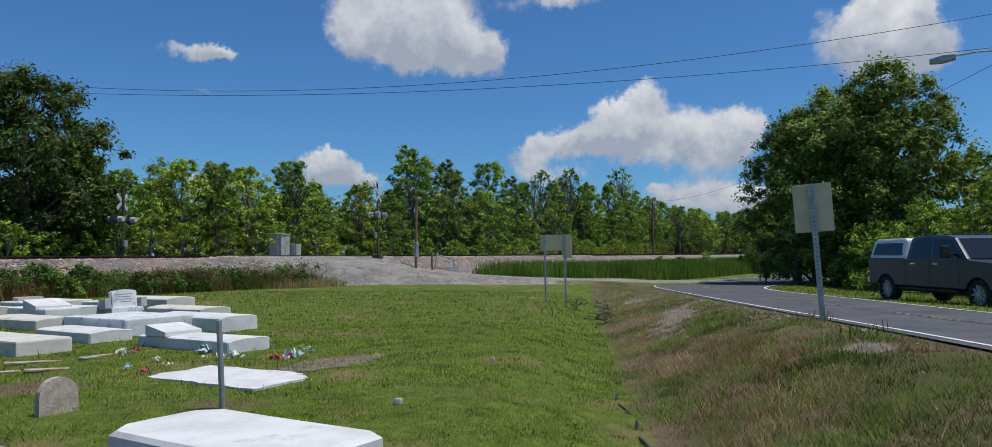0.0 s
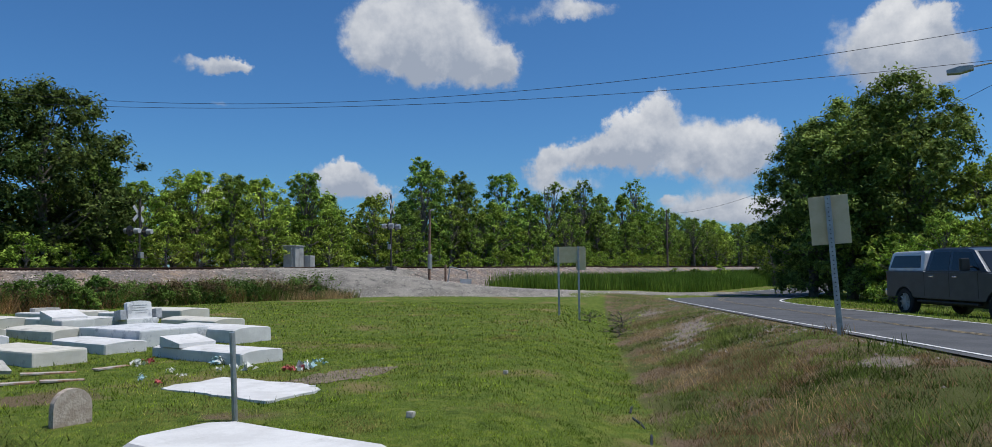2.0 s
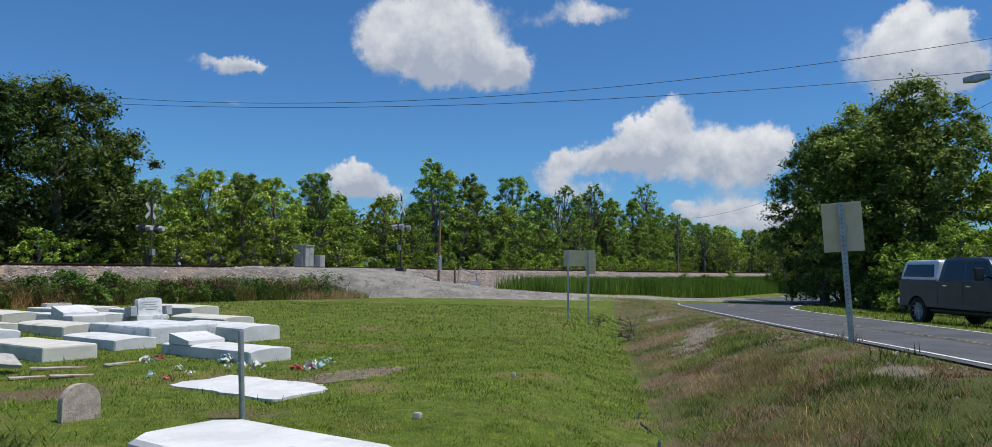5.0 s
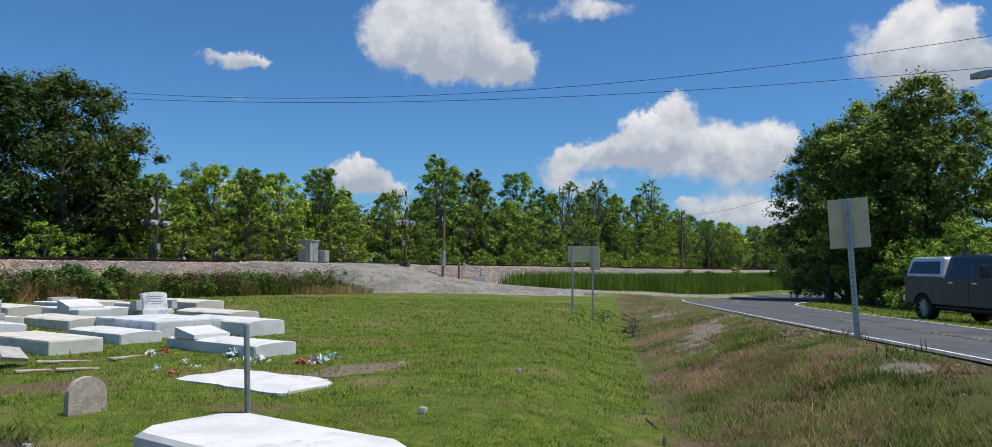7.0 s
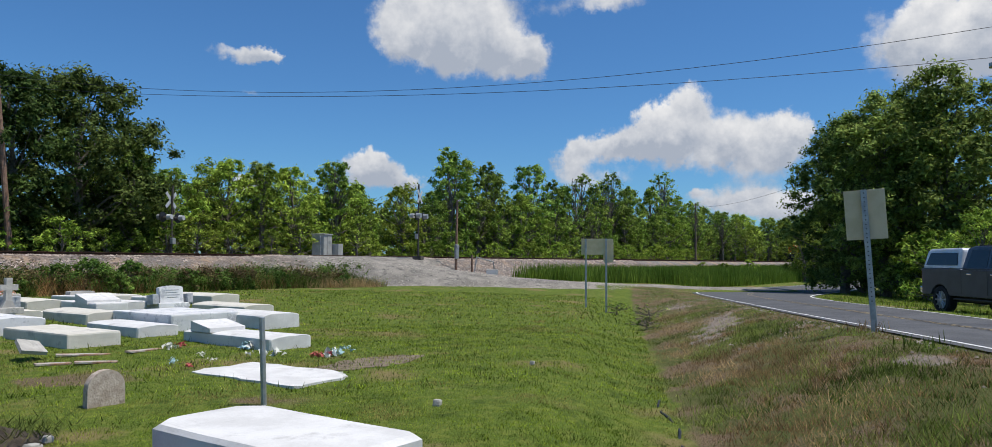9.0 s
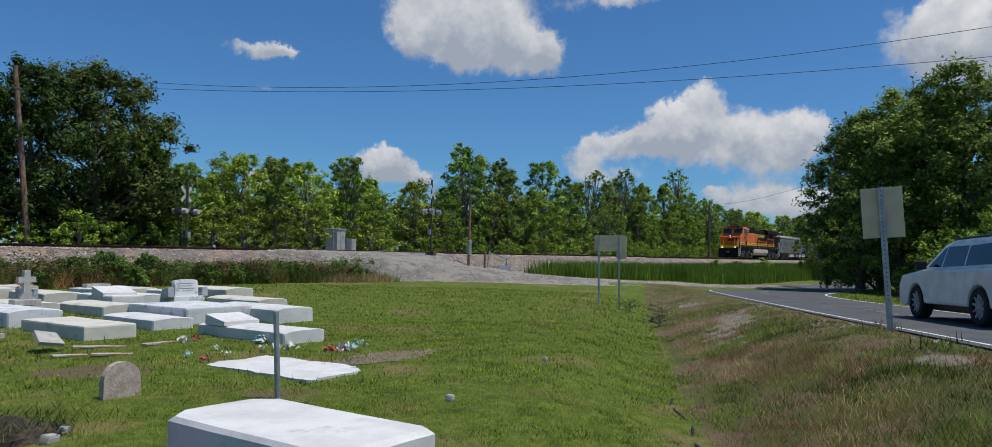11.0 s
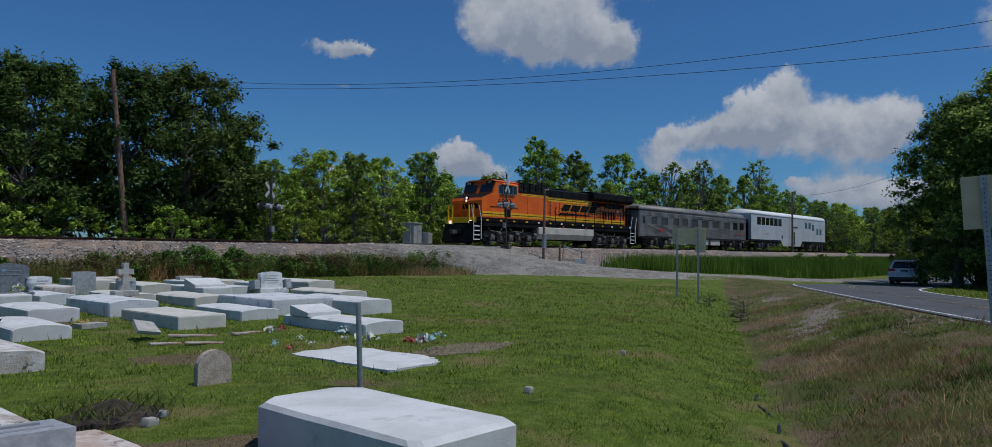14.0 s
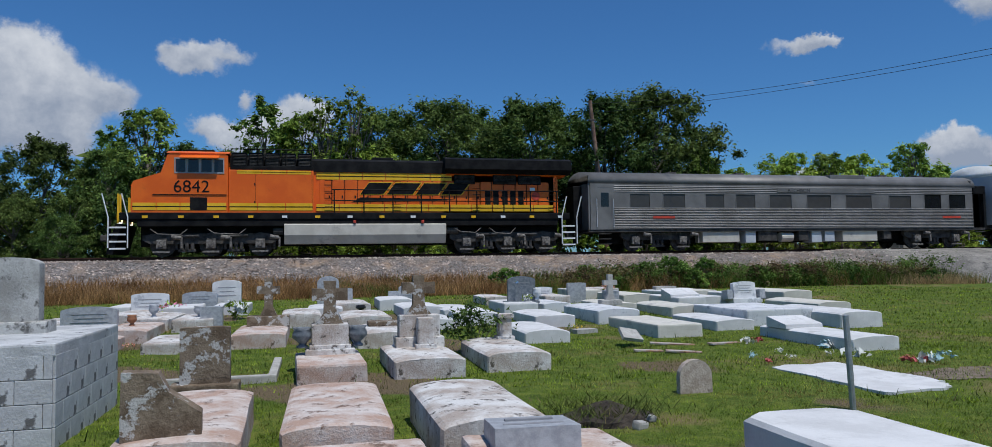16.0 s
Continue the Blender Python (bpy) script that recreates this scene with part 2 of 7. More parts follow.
# ---------- the lie of the land ----------
# the track runs along x at y = 36; the road passes on the +x side
ROAD_L = [(-140, -75), (-40, -25), (2, -3.9), (9.45, -0.42), (11.83, 0.76), (18.4, 3.97), (26.56, 7.95), (34.52, 11.77), (41.79, 15.04), (50.76, 18.13), (59.76, 18.63), (76.76, 17.82), (94.76, 17.92), (116.76, 17.76), (128.78, 15.89), (199.89, 5.98)]
ROAD_R = [(-136, -89), (-36, -31), (4, -7.9), (11.98, -3.34), (17.15, -0.73), (20.93, 0.8), (23.92, 2.18), (27.6, 3.92), (31.18, 5.65), (37.66, 7.92), (43.85, 8.98), (52.84, 9.68), (68.53, 10.45), (87.83, 10.96), (117.84, 9.69), (194.95, -0.06)]
GRAVEL = [(33.95, 40.5, 6.1), (33.95, 34.3, 6.1), (34.2, 31.0, 6.2), (35.8, 28.3, 5.2), (38.5, 25.2, 4.2), (41.3, 22.9, 3.6), (46.0, 20.8, 3.0), (50.5, 19.3, 2.8), (55, 16.5, 2.8)]
RAIL_Z, TRACK_Y = 1.98, 36.0


def lerp_table(x, table):
    xs, ys = zip(*table)
    return np.interp(x, xs, ys)


def ease(a, b, v):
    k = np.clip((v - a) / (b - a), 0, 1)
    return k * k * (3 - 2 * k)


def road_z(x, y):
    return lerp_table(np.hypot(x, y), [(0, .8), (9, .65), (12, .585), (19, .42), (28, .235), (36, .07), (46, -.16), (54, -.32), (78, -.6), (90, -.66), (250, -.75)])


def side_of(px, py, line):
    """Signed distance from a polyline, positive on its left, and the nearest point's run along it."""
    best = np.full(np.shape(px), 1e9)
    sign = np.ones(np.shape(px))
    for (ax, ay), (bx, by) in zip(line, line[1:]):
        dx, dy = bx - ax, by - ay
        L = math.hypot(dx, dy)
        k = np.clip(((px - ax) * dx + (py - ay) * dy) / L ** 2, 0, 1)
        d = np.hypot(px - ax - k * dx, py - ay - k * dy)
        s = np.sign(dx * (py - ay) - dy * (px - ax))
        near = d < best
        best, sign = np.where(near, d, best), np.where(near, s, sign)
    return best * sign


def gravel_at(px, py):
    """How far inside the gravel approach (1 in, 0 out) and its height."""
    best, wide, run = np.full(np.shape(px), 1e9), np.full(np.shape(px), 5.0), np.zeros(np.shape(px))
    total = 0.0
    for (ax, ay, aw), (bx, by, bw) in zip(GRAVEL, GRAVEL[1:]):
        dx, dy = bx - ax, by - ay
        L = math.hypot(dx, dy)
        k = np.clip(((px - ax) * dx + (py - ay) * dy) / L ** 2, 0, 1)
        d = np.hypot(px - ax - k * dx, py - ay - k * dy)
        near = d < best
        best, wide, run = np.where(near, d, best), np.where(near, aw + (bw - aw) * k, wide), np.where(near, total + k * L, run)
        total += L
    return best, wide, run


def land(px, py):
    """Ground height, and the masks of rough bank, gravel, ballast and wood floor."""
    px, py = np.asarray(px, float), np.asarray(py, float)
    lawn = 0.35 * ease(10, 28, py) - 0.25 * ease(42, 60, px) + 0.28 * np.exp(-((px - 34) / 4.5) ** 2 - ((py - 26) / 3.5) ** 2)
    far = np.hypot(px, py)
    zr = road_z(px, py)
    s = side_of(px, py, ROAD_L)
    r = side_of(px, py, ROAD_R)
    fade = 1 - ease(26, 40, px)
    bank = np.interp(s, [0, 0.7, 3.4, 3.9, 5.2, 6.0], [1, 0.95, 0.0, 0.0, 0.9, 1.0])
    ditch = -0.32 * fade + lawn * (1 - fade)
    z = np.where(s > 0, np.where(s < 3.65, ditch + (zr - 0.015 - ditch) * bank, ditch + (lawn - ditch) * bank), zr - 0.03)
    z = np.where(r < 0, zr - 0.02 - 0.25 * ease(0, 6, -r) + 0.0 * z, z)
    z = np.where((s <= 0) & (r >= 0), zr - 0.035, z)
    rough = ease(4.0, 3.0, s) * (s > 0) * (1 - ease(36, 48, px) * 0.6)
    # embankment of the track
    up = np.interp(py, [29.5, 30.5, 33.7, 34.2, 38.2, 41.0, 60], [0, 0.12, 1, 1, 1, 0.45, 0.35])
    hump = up * (RAIL_Z - 0.2)
    z = np.where(py > 28.5, z * (1 - ease(29, 33, py)) + hump, z)
    ballast = ease(30.2, 31.2, py) * (1 - ease(38.5, 39.5, py))
    # gravel approach over it
    d, w, run = gravel_at(px, py)
    gz = np.interp(run, [0, 6.2, 7.0, 12, 17, 21, 28, 33, 40], [RAIL_Z - .06, RAIL_Z - .06, RAIL_Z - .14, 1.18, .62, .34, .02, -.15, -.3])
    gk = 1 - ease(w - 0.3, w + 2.2, d)
    z = np.where(gk > 0, np.maximum(z, z * (1 - gk) + gz * gk) * (gz > 0.4) + (z * (1 - gk) + gz * gk) * (gz <= 0.4), z)
    gravel = 1 - ease(w + 0.4 + 1.6 * (run < 20), w + 1.2 + 1.8 * (run < 20), d)
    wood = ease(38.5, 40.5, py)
    return z, rough, gravel, ballast, wood


def height(x, y):
    return float(land(np.array([x]), np.array([y]))[0][0])


def steps(*spans):
    out = []
    for a, b, d in spans:
        out += list(np.arange(a, b - 1e-6, d))
    return np.array(out + [spans[-1][1]])


def ground_material():
    m = bpy.data.materials.new("ground_cover")
    m.use_nodes = True
    t = m.node_tree
    p = t.nodes["Principled BSDF"]
    co = nd(t, "ShaderNodeTexCoord").outputs["Object"]

    def noise_of(scale, detail=5.0, rough=0.6):
        return nd(t, "ShaderNodeTexNoise", Vector=co, Scale=scale, Detail=detail, Roughness=rough).outputs[0]

    def mix(k, a, b):
        a = a if isinstance(a, bpy.types.NodeSocket) else (*a, 1)
        b = b if isinstance(b, bpy.types.NodeSocket) else (*b, 1)
        return nd(t, "ShaderNodeMix", data_type="RGBA", i0=k, i6=a, i7=b).outputs[2]

    def mask_of(name):
        k = nd(t, "ShaderNodeAttribute", attribute_name=name).outputs["Fac"]
        return math_node(t, "ADD", k, math_node(t, "MULTIPLY_ADD", noise_of(1.6), 0.9, -0.45))

    fine, mid, wide = noise_of(55, 4), noise_of(5, 6), noise_of(0.45, 5)
    lawn = mix(smooth(t, fine, 0.3, 0.7), (0.04, 0.07, 0.009), (0.145, 0.195, 0.027))
    lawn = mix(smooth(t, mid, 0.48, 0.6), lawn, mix(fine, (0.09, 0.115, 0.018), (0.2, 0.235, 0.045)))
    lawn = mix(smooth(t, noise_of(2.2, 6, 0.7), 0.52, 0.66), lawn, mix(fine, (0.03, 0.05, 0.008), (0.08, 0.12, 0.016)))
    lawn = mix(smooth(t, wide, 0.54, 0.68), lawn, mix(fine, (0.15, 0.125, 0.045), (0.26, 0.2, 0.095)))
    dry = mix(smooth(t, fine, 0.3, 0.7), (0.065, 0.046, 0.028), (0.25, 0.18, 0.11))
    green = mix(fine, (0.045, 0.052, 0.015), (0.14, 0.15, 0.045))
    bank = mix(smooth(t, noise_of(0.9, 6), 0.44, 0.6), green, dry)
    stone = nd(t, "ShaderNodeTexVoronoi", Vector=co, Scale=14.0)
    pebble = mix(stone.outputs["Color"], (0.1, 0.088, 0.08), (0.3, 0.27, 0.25))
    pebble = mix(smooth(t, noise_of(0.7), 0.45, 0.7), pebble, (0.36, 0.26, 0.18))
    road = mix(smooth(t, noise_of(0.8, 6, 0.65), 0.4, 0.62), (0.3, 0.275, 0.24), (0.16, 0.148, 0.13))
    road = mix(smooth(t, fine, 0.45, 0.75), road, (0.37, 0.345, 0.305))
    road = mix(smooth(t, noise_of(2.4, 7, 0.7), 0.5, 0.62), road, mix(stone.outputs["Color"], (0.08, 0.075, 0.07), (0.26, 0.245, 0.22)))
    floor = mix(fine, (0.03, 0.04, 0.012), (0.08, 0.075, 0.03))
    soil = mix(smooth(t, fine, 0.35, 0.65), (0.07, 0.052, 0.03), (0.22, 0.165, 0.095))
    lawn = mix(smooth(t, mask_of("bare"), 0.3, 0.7), lawn, soil)
    col = mix(smooth(t, mask_of("rough"), 0.35, 0.65), lawn, bank)
    rubble = mix(smooth(t, mid, 0.4, 0.6), mix(stone.outputs["Color"], (0.12, 0.1, 0.085), (0.3, 0.26, 0.22)), (0.25, 0.2, 0.15))
    col = mix(smooth(t, mask_of("scree"), 0.35, 0.6), col, rubble)
    col = mix(smooth(t, mask_of("ballast"), 0.4, 0.6), col, pebble)
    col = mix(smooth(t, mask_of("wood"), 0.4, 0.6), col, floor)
    col = mix(smooth(t, mask_of("gravel"), 0.4, 0.6), col, road)
    t.links.new(col, p.inputs["Base Color"])
    p.inputs["Roughness"].default_value, p.inputs["Specular IOR Level"].default_value = 0.95, 0.15
    bn = nd(t, "ShaderNodeBump", Strength=0.6, Distance=0.05, Height=math_node(t, "ADD", fine, mid))
    t.links.new(bn.outputs[0], p.inputs["Normal"])
    return m


def bare(x, y):
    """Worn, nearly bare patches of the lawn between the graves."""
    k = np.sin(x * 1.15 + 1.4 * np.sin(y * 0.8 + 0.6)) + np.sin(y * 1.35 + 1.2 * np.sin(x * 0.7)) + 0.5 * np.sin(x * 3.1 + y * 2.3)
    among = np.clip((6.8 - x) / 2, 0, 1) * np.clip((y - 4) / 1.5, 0, 1) * np.clip((25 - y) / 3, 0, 1)
    return np.clip((k - 0.5) / 0.5, 0, 1) * among * (x > -30)


def scree(x, y):
    """Bare stony spots on the road bank."""
    best = 0.0 * x
    for cx, cy, a, b, turn in ((18.2, 5.9, 3.0, 0.6, 18), (9.9, 0.75, 0.5, 0.16, 28), (26.5, 10.2, 1.4, 0.5, 24)):
        c, s = math.cos(radians(turn)), math.sin(radians(turn))
        u, v = ((x - cx) * c + (y - cy) * s) / a, ((y - cy) * c - (x - cx) * s) / b
        k = 1.1 - np.sqrt(u * u + v * v) + 0.45 * np.sin(x * 3.1 + y * 1.7) * np.sin(y * 4.3 + x) + 0.25 * np.sin(x * 7.7) * np.sin(y * 9.1)
        best = np.maximum(best, np.clip(k * 1.6, 0, 1))
    return best


def build_ground():
    xs = steps((-900, -100, 100), (-100, -20, 8), (-20, -4, 0.8), (-4, 30, 0.22), (30, 62, 0.5), (62, 130, 2.0), (130, 300, 10), (300, 1200, 100))
    ys = steps((-900, -100, 100), (-100, -20, 8), (-20, -6, 0.8), (-6, 16, 0.22), (16, 42, 0.4), (42, 80, 3), (80, 1200, 80))
    gx, gy = np.meshgrid(xs, ys)
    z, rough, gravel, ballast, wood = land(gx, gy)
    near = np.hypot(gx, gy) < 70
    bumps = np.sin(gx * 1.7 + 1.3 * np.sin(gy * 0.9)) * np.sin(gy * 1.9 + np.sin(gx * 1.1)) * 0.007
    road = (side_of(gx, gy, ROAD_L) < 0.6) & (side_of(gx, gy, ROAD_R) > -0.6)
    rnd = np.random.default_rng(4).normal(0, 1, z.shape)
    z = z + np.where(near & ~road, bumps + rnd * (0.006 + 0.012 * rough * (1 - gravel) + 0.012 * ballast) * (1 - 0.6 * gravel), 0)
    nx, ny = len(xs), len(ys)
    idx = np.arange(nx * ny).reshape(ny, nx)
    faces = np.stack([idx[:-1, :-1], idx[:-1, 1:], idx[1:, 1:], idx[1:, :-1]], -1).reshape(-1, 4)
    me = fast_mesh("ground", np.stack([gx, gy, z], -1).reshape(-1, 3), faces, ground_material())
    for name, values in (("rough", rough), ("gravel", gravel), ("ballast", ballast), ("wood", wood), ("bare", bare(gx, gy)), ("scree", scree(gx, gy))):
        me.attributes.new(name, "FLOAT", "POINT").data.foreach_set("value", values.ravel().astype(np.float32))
    me.shade_smooth()
    tagged(new("ground", me), "mown green lawn with a dry rough road bank and gravel approach", "ground", kind="structure")


def resample(line, n):
    pts = np.array(line, float)
    d = np.concatenate([[0], np.cumsum(np.hypot(*np.diff(pts, axis=0).T))])
    u = np.linspace(0, d[-1], n)
    return np.stack([np.interp(u, d, pts[:, 0]), np.interp(u, d, pts[:, 1])], 1)


def strip(name, left, right, lift, material, label, category, rows=6):
    """A ribbon of road between two lines."""
    n = len(left)
    grid = np.stack([left + (right - left) * k for k in np.linspace(0, 1, rows)], 1)
    z = road_z(grid[..., 0], grid[..., 1]) + lift
    v = np.concatenate([grid, z[..., None]], -1).reshape(-1, 3)
    idx = np.arange(n * rows).reshape(n, rows)
    f = np.stack([idx[:-1, :-1], idx[1:, :-1], idx[1:, 1:], idx[:-1, 1:]], -1).reshape(-1, 4)
    me = fast_mesh(name, v, f[:, ::-1], material)
    return tagged(new(name, me), label, category, kind="structure")


def build_road():
    asphalt = surface("asphalt", (0.075, 0.077, 0.082), (0.105, 0.106, 0.11), 1.2, 0.85, 0.35, fine=90.0, spot=(0.055, 0.055, 0.06), spot_scale=0.5)
    white = surface("road_paint_white", (0.62, 0.62, 0.6), (0.75, 0.75, 0.73), 5, 0.7, 0.1, spot=(0.2, 0.2, 0.2), spot_scale=6, spot_cut=(0.6, 0.7))
    yellow = surface("road_paint_yellow", (0.3, 0.23, 0.12), (0.38, 0.3, 0.17), 5, 0.8, 0.1, spot=(0.1, 0.1, 0.1), spot_scale=4, spot_cut=(0.42, 0.56))
    L, R = resample(ROAD_L, 260), resample(ROAD_R, 260)
    # smooth the corners
    for _ in range(6):
        L[1:-1], R[1:-1] = (L[:-2] + 2 * L[1:-1] + L[2:]) / 4, (R[:-2] + 2 * R[1:-1] + R[2:]) / 4
    across = (R - L) / np.linalg.norm(R - L, axis=1)[:, None]
    strip("road", L - across * 0.25, R + across * 0.1, 0.0, asphalt, "worn grey asphalt country road", "road")
    strip("edge_line", L + across * 0.05, L + across * 0.17, 0.006, white, "white painted edge line on the road", "road marking", 2)
    strip("edge_line", R - across * 0.17, R - across * 0.05, 0.006, white, "white painted edge line on the road", "road marking", 2)
    mid = (L + R) / 2
    for s in (-0.17, 0.07):
        strip("centre_line", mid + across * s, mid + across * (s + 0.1), 0.006, yellow, "worn yellow painted centre line", "road marking", 2)


build_ground()
build_road()

# ---------- the railway ----------
def build_track():
    rust = surface("rail_steel", (0.035, 0.02, 0.014), (0.075, 0.04, 0.026), 3, 0.85, 0.2, 0.0, spec=0.15)
    wood = surface("sleeper_wood", (0.06, 0.05, 0.045), (0.14, 0.12, 0.1), 3, 0.9, 0.4, vary=0.2, island=True)
    prof = [(-0.07, 0), (0.07, 0), (0.07, 0.02), (0.012, 0.04), (0.012, 0.12), (0.036, 0.13), (0.036, 0.17), (-0.036, 0.17), (-0.036, 0.13), (-0.012, 0.12), (-0.012, 0.04), (-0.07, 0.02)]
    for y in (-0.75, 0.75):
        solid("rail", Shape().prism([(u + TRACK_Y + y, w + RAIL_Z - 0.17) for u, w in prof], "x", -140, 420), rust,
              "rusty steel railway rail on sleepers", "rail", group="rails of the track", kind="structure")
    ties = Shape()
    for i in range(330):
        x = -60 + i * 0.56
        ties.box(x - 0.11, TRACK_Y - 1.3, RAIL_Z - 0.3, x + 0.11, TRACK_Y + 1.3, RAIL_Z - 0.165)
    tagged(new("sleepers", ties.mesh("sleepers", wood)), "weathered timber sleepers under the rails", "sleeper", kind="stuff")
    # loose ballast stones
    rng = np.random.default_rng(8)
    n = 26000
    x, y = rng.uniform(-22, 75, n), 30.6 + 4.6 * rng.beta(1.3, 1.2, n)
    d, w, _ = gravel_at(x, y)
    keep = d > w + 0.2
    x, y = x[keep], y[keep]
    stones("ballast_stones", x, y, rng.uniform(0.035, 0.085, len(x)),
           surface("ballast_stone", (0.14, 0.108, 0.09), (0.42, 0.345, 0.295), 2, 0.9, 0.3, vary=0.45, island=True), "grey and brown crushed ballast stones", rng)


def stones(name, x, y, r, material, label, rng):
    z = land(x, y)[0] + r * 0.3
    base = np.array([(1, 0, 0), (-1, 0, 0), (0, 1, 0), (0, -1, 0), (0, 0, 0.8), (0, 0, -0.8)])
    tri = np.array([(0, 2, 4), (2, 1, 4), (1, 3, 4), (3, 0, 4)])
    v = base[None] * r[:, None, None] * rng.uniform(0.6, 1.2, (len(x), 6, 3))
    a = rng.uniform(0, 6.28, len(x))
    c, s = np.cos(a)[:, None], np.sin(a)[:, None]
    v = np.stack([v[..., 0] * c - v[..., 1] * s, v[..., 0] * s + v[..., 1] * c, v[..., 2]], -1) + np.stack([x, y, z], -1)[:, None]
    f = tri[None] + (np.arange(len(x)) * 6)[:, None, None]
    return tagged(new(name, fast_mesh(name, v.reshape(-1, 3), f.reshape(-1, 3), material)), label, "stones", kind="stuff")


# ---------- trees ----------
def leaf_mat(name, a, b):
    return surface(name, a, b, 0.6, 0.75, 0.0, fine=3.0, vary=0.6, island=True, spec=0.12, translucent=0.3, by_object=0.35)


BARK = surface("bark", (0.1, 0.085, 0.07), (0.22, 0.19, 0.16), 5, 0.95, 0.6)
OAK = leaf_mat("oak_leaves", (0.05, 0.085, 0.02), (0.15, 0.21, 0.05))
SLIM = leaf_mat("swamp_leaves", (0.1, 0.17, 0.025), (0.31, 0.4, 0.08))
LIGHT = leaf_mat("light_leaves", (0.14, 0.22, 0.025), (0.38, 0.47, 0.08))
DUSK = leaf_mat("willow_leaves", (0.1, 0.15, 0.03), (0.26, 0.33, 0.08))
WEED = leaf_mat("weed_leaves", (0.05, 0.1, 0.018), (0.16, 0.26, 0.05))
RUST = leaf_mat("russet_weeds", (0.11, 0.07, 0.04), (0.2, 0.16, 0.07))


def leaves_at(centres, spread, count, size, rng):
    """Folded leaf sprays strewn round the centres."""
    k = rng.integers(0, len(centres), count)
    off = rng.normal(0, 1, (count, 3))
    off /= np.linalg.norm(off, axis=1)[:, None]
    p = centres[k] + off * (spread[k] * np.minimum(np.abs(rng.normal(0, 0.85, count)), 1.5))[:, None] * np.array([1, 1, 0.8])
    # leaves face outwards and up to the light
    face = off * 0.55 + np.array([0, 0, 0.55]) + rng.normal(0, 0.42, (count, 3))
    d = np.cross(face, rng.normal(0, 1, (count, 3)))
    d /= np.linalg.norm(d, axis=1)[:, None] + 1e-9
    side = np.cross(face, d)
    side /= np.linalg.norm(side, axis=1)[:, None] + 1e-9
    s = (size * rng.uniform(0.5, 1.4, count))[:, None]
    v = np.stack([p - d * s, p + side * s * 0.62, p + d * s - side * s * 0.5], 1)
    f = np.arange(count * 3).reshape(-1, 3)
    return v.reshape(-1, 3), f


def build_tree(name, label, seed, tall, wide, bare, leaves, size, material, clumps=60, lean=0.0, narrow=1.0):
    """A tapered trunk with forked limbs and a crown of leaf clumps at their ends."""
    rng = np.random.default_rng(seed)
    tree = thing(name, label, "tree")
    wood = Shape()
    top = Vector((lean * tall, 0, tall * 0.86))
    r0 = 0.028 * tall + 0.02
    pts = [Vector((0, 0, -0.4))]
    for i in range(1, 7):
        k = i / 6
        pts.append(Vector((top.x * k + rng.normal(0, 0.02 * tall) * k, rng.normal(0, 0.02 * tall) * k, top.z * k)))
    for i in range(6):
        wood.tube(pts[i], pts[i + 1], r0 * (1 - i / 6.5), r0 * (1 - (i + 1) / 6.5), 7)
    centres, spread = [], []
    for i in range(clumps):
        k = bare + (1 - bare) * rng.beta(1.2, 1.0)
        h = (k - bare) / (1 - bare)
        reach = wide * (math.sin(math.pi * min(1, 0.16 + 0.8 * h)) ** 0.7) * narrow * rng.uniform(0.35, 1.05)
        a = rng.uniform(0, 2 * math.pi)
        c = Vector((top.x * k + math.cos(a) * reach, math.sin(a) * reach, tall * k * rng.uniform(0.94, 1.02)))
        centres.append(c)
        spread.append(rng.uniform(0.05, 0.145) * (wide + 0.1 * tall))
        if i < 34:
            j = min(5, max(0, int(k * 0.75 * 6)))
            s = pts[j] + (pts[j + 1] - pts[j]) * rng.uniform(0, 1)
            mid = s + (c - s) * 0.5 + Vector((0, 0, -0.05 * tall * rng.uniform(-1, 1)))
            r = r0 * 0.34 * (1.1 - 0.6 * k)
            wood.tube(s, mid, r, r * 0.6, 5, False)
            wood.tube(mid, c, r * 0.6, 0.012, 5, False)
    part("trunk", wood, BARK, tree)
    if leaves:
        v, f = leaves_at(np.array([tuple(c) for c in centres]), np.array(spread), leaves, size, rng)
        part("crown", fast_mesh("crown", v, f, material), None, tree)
    return tree


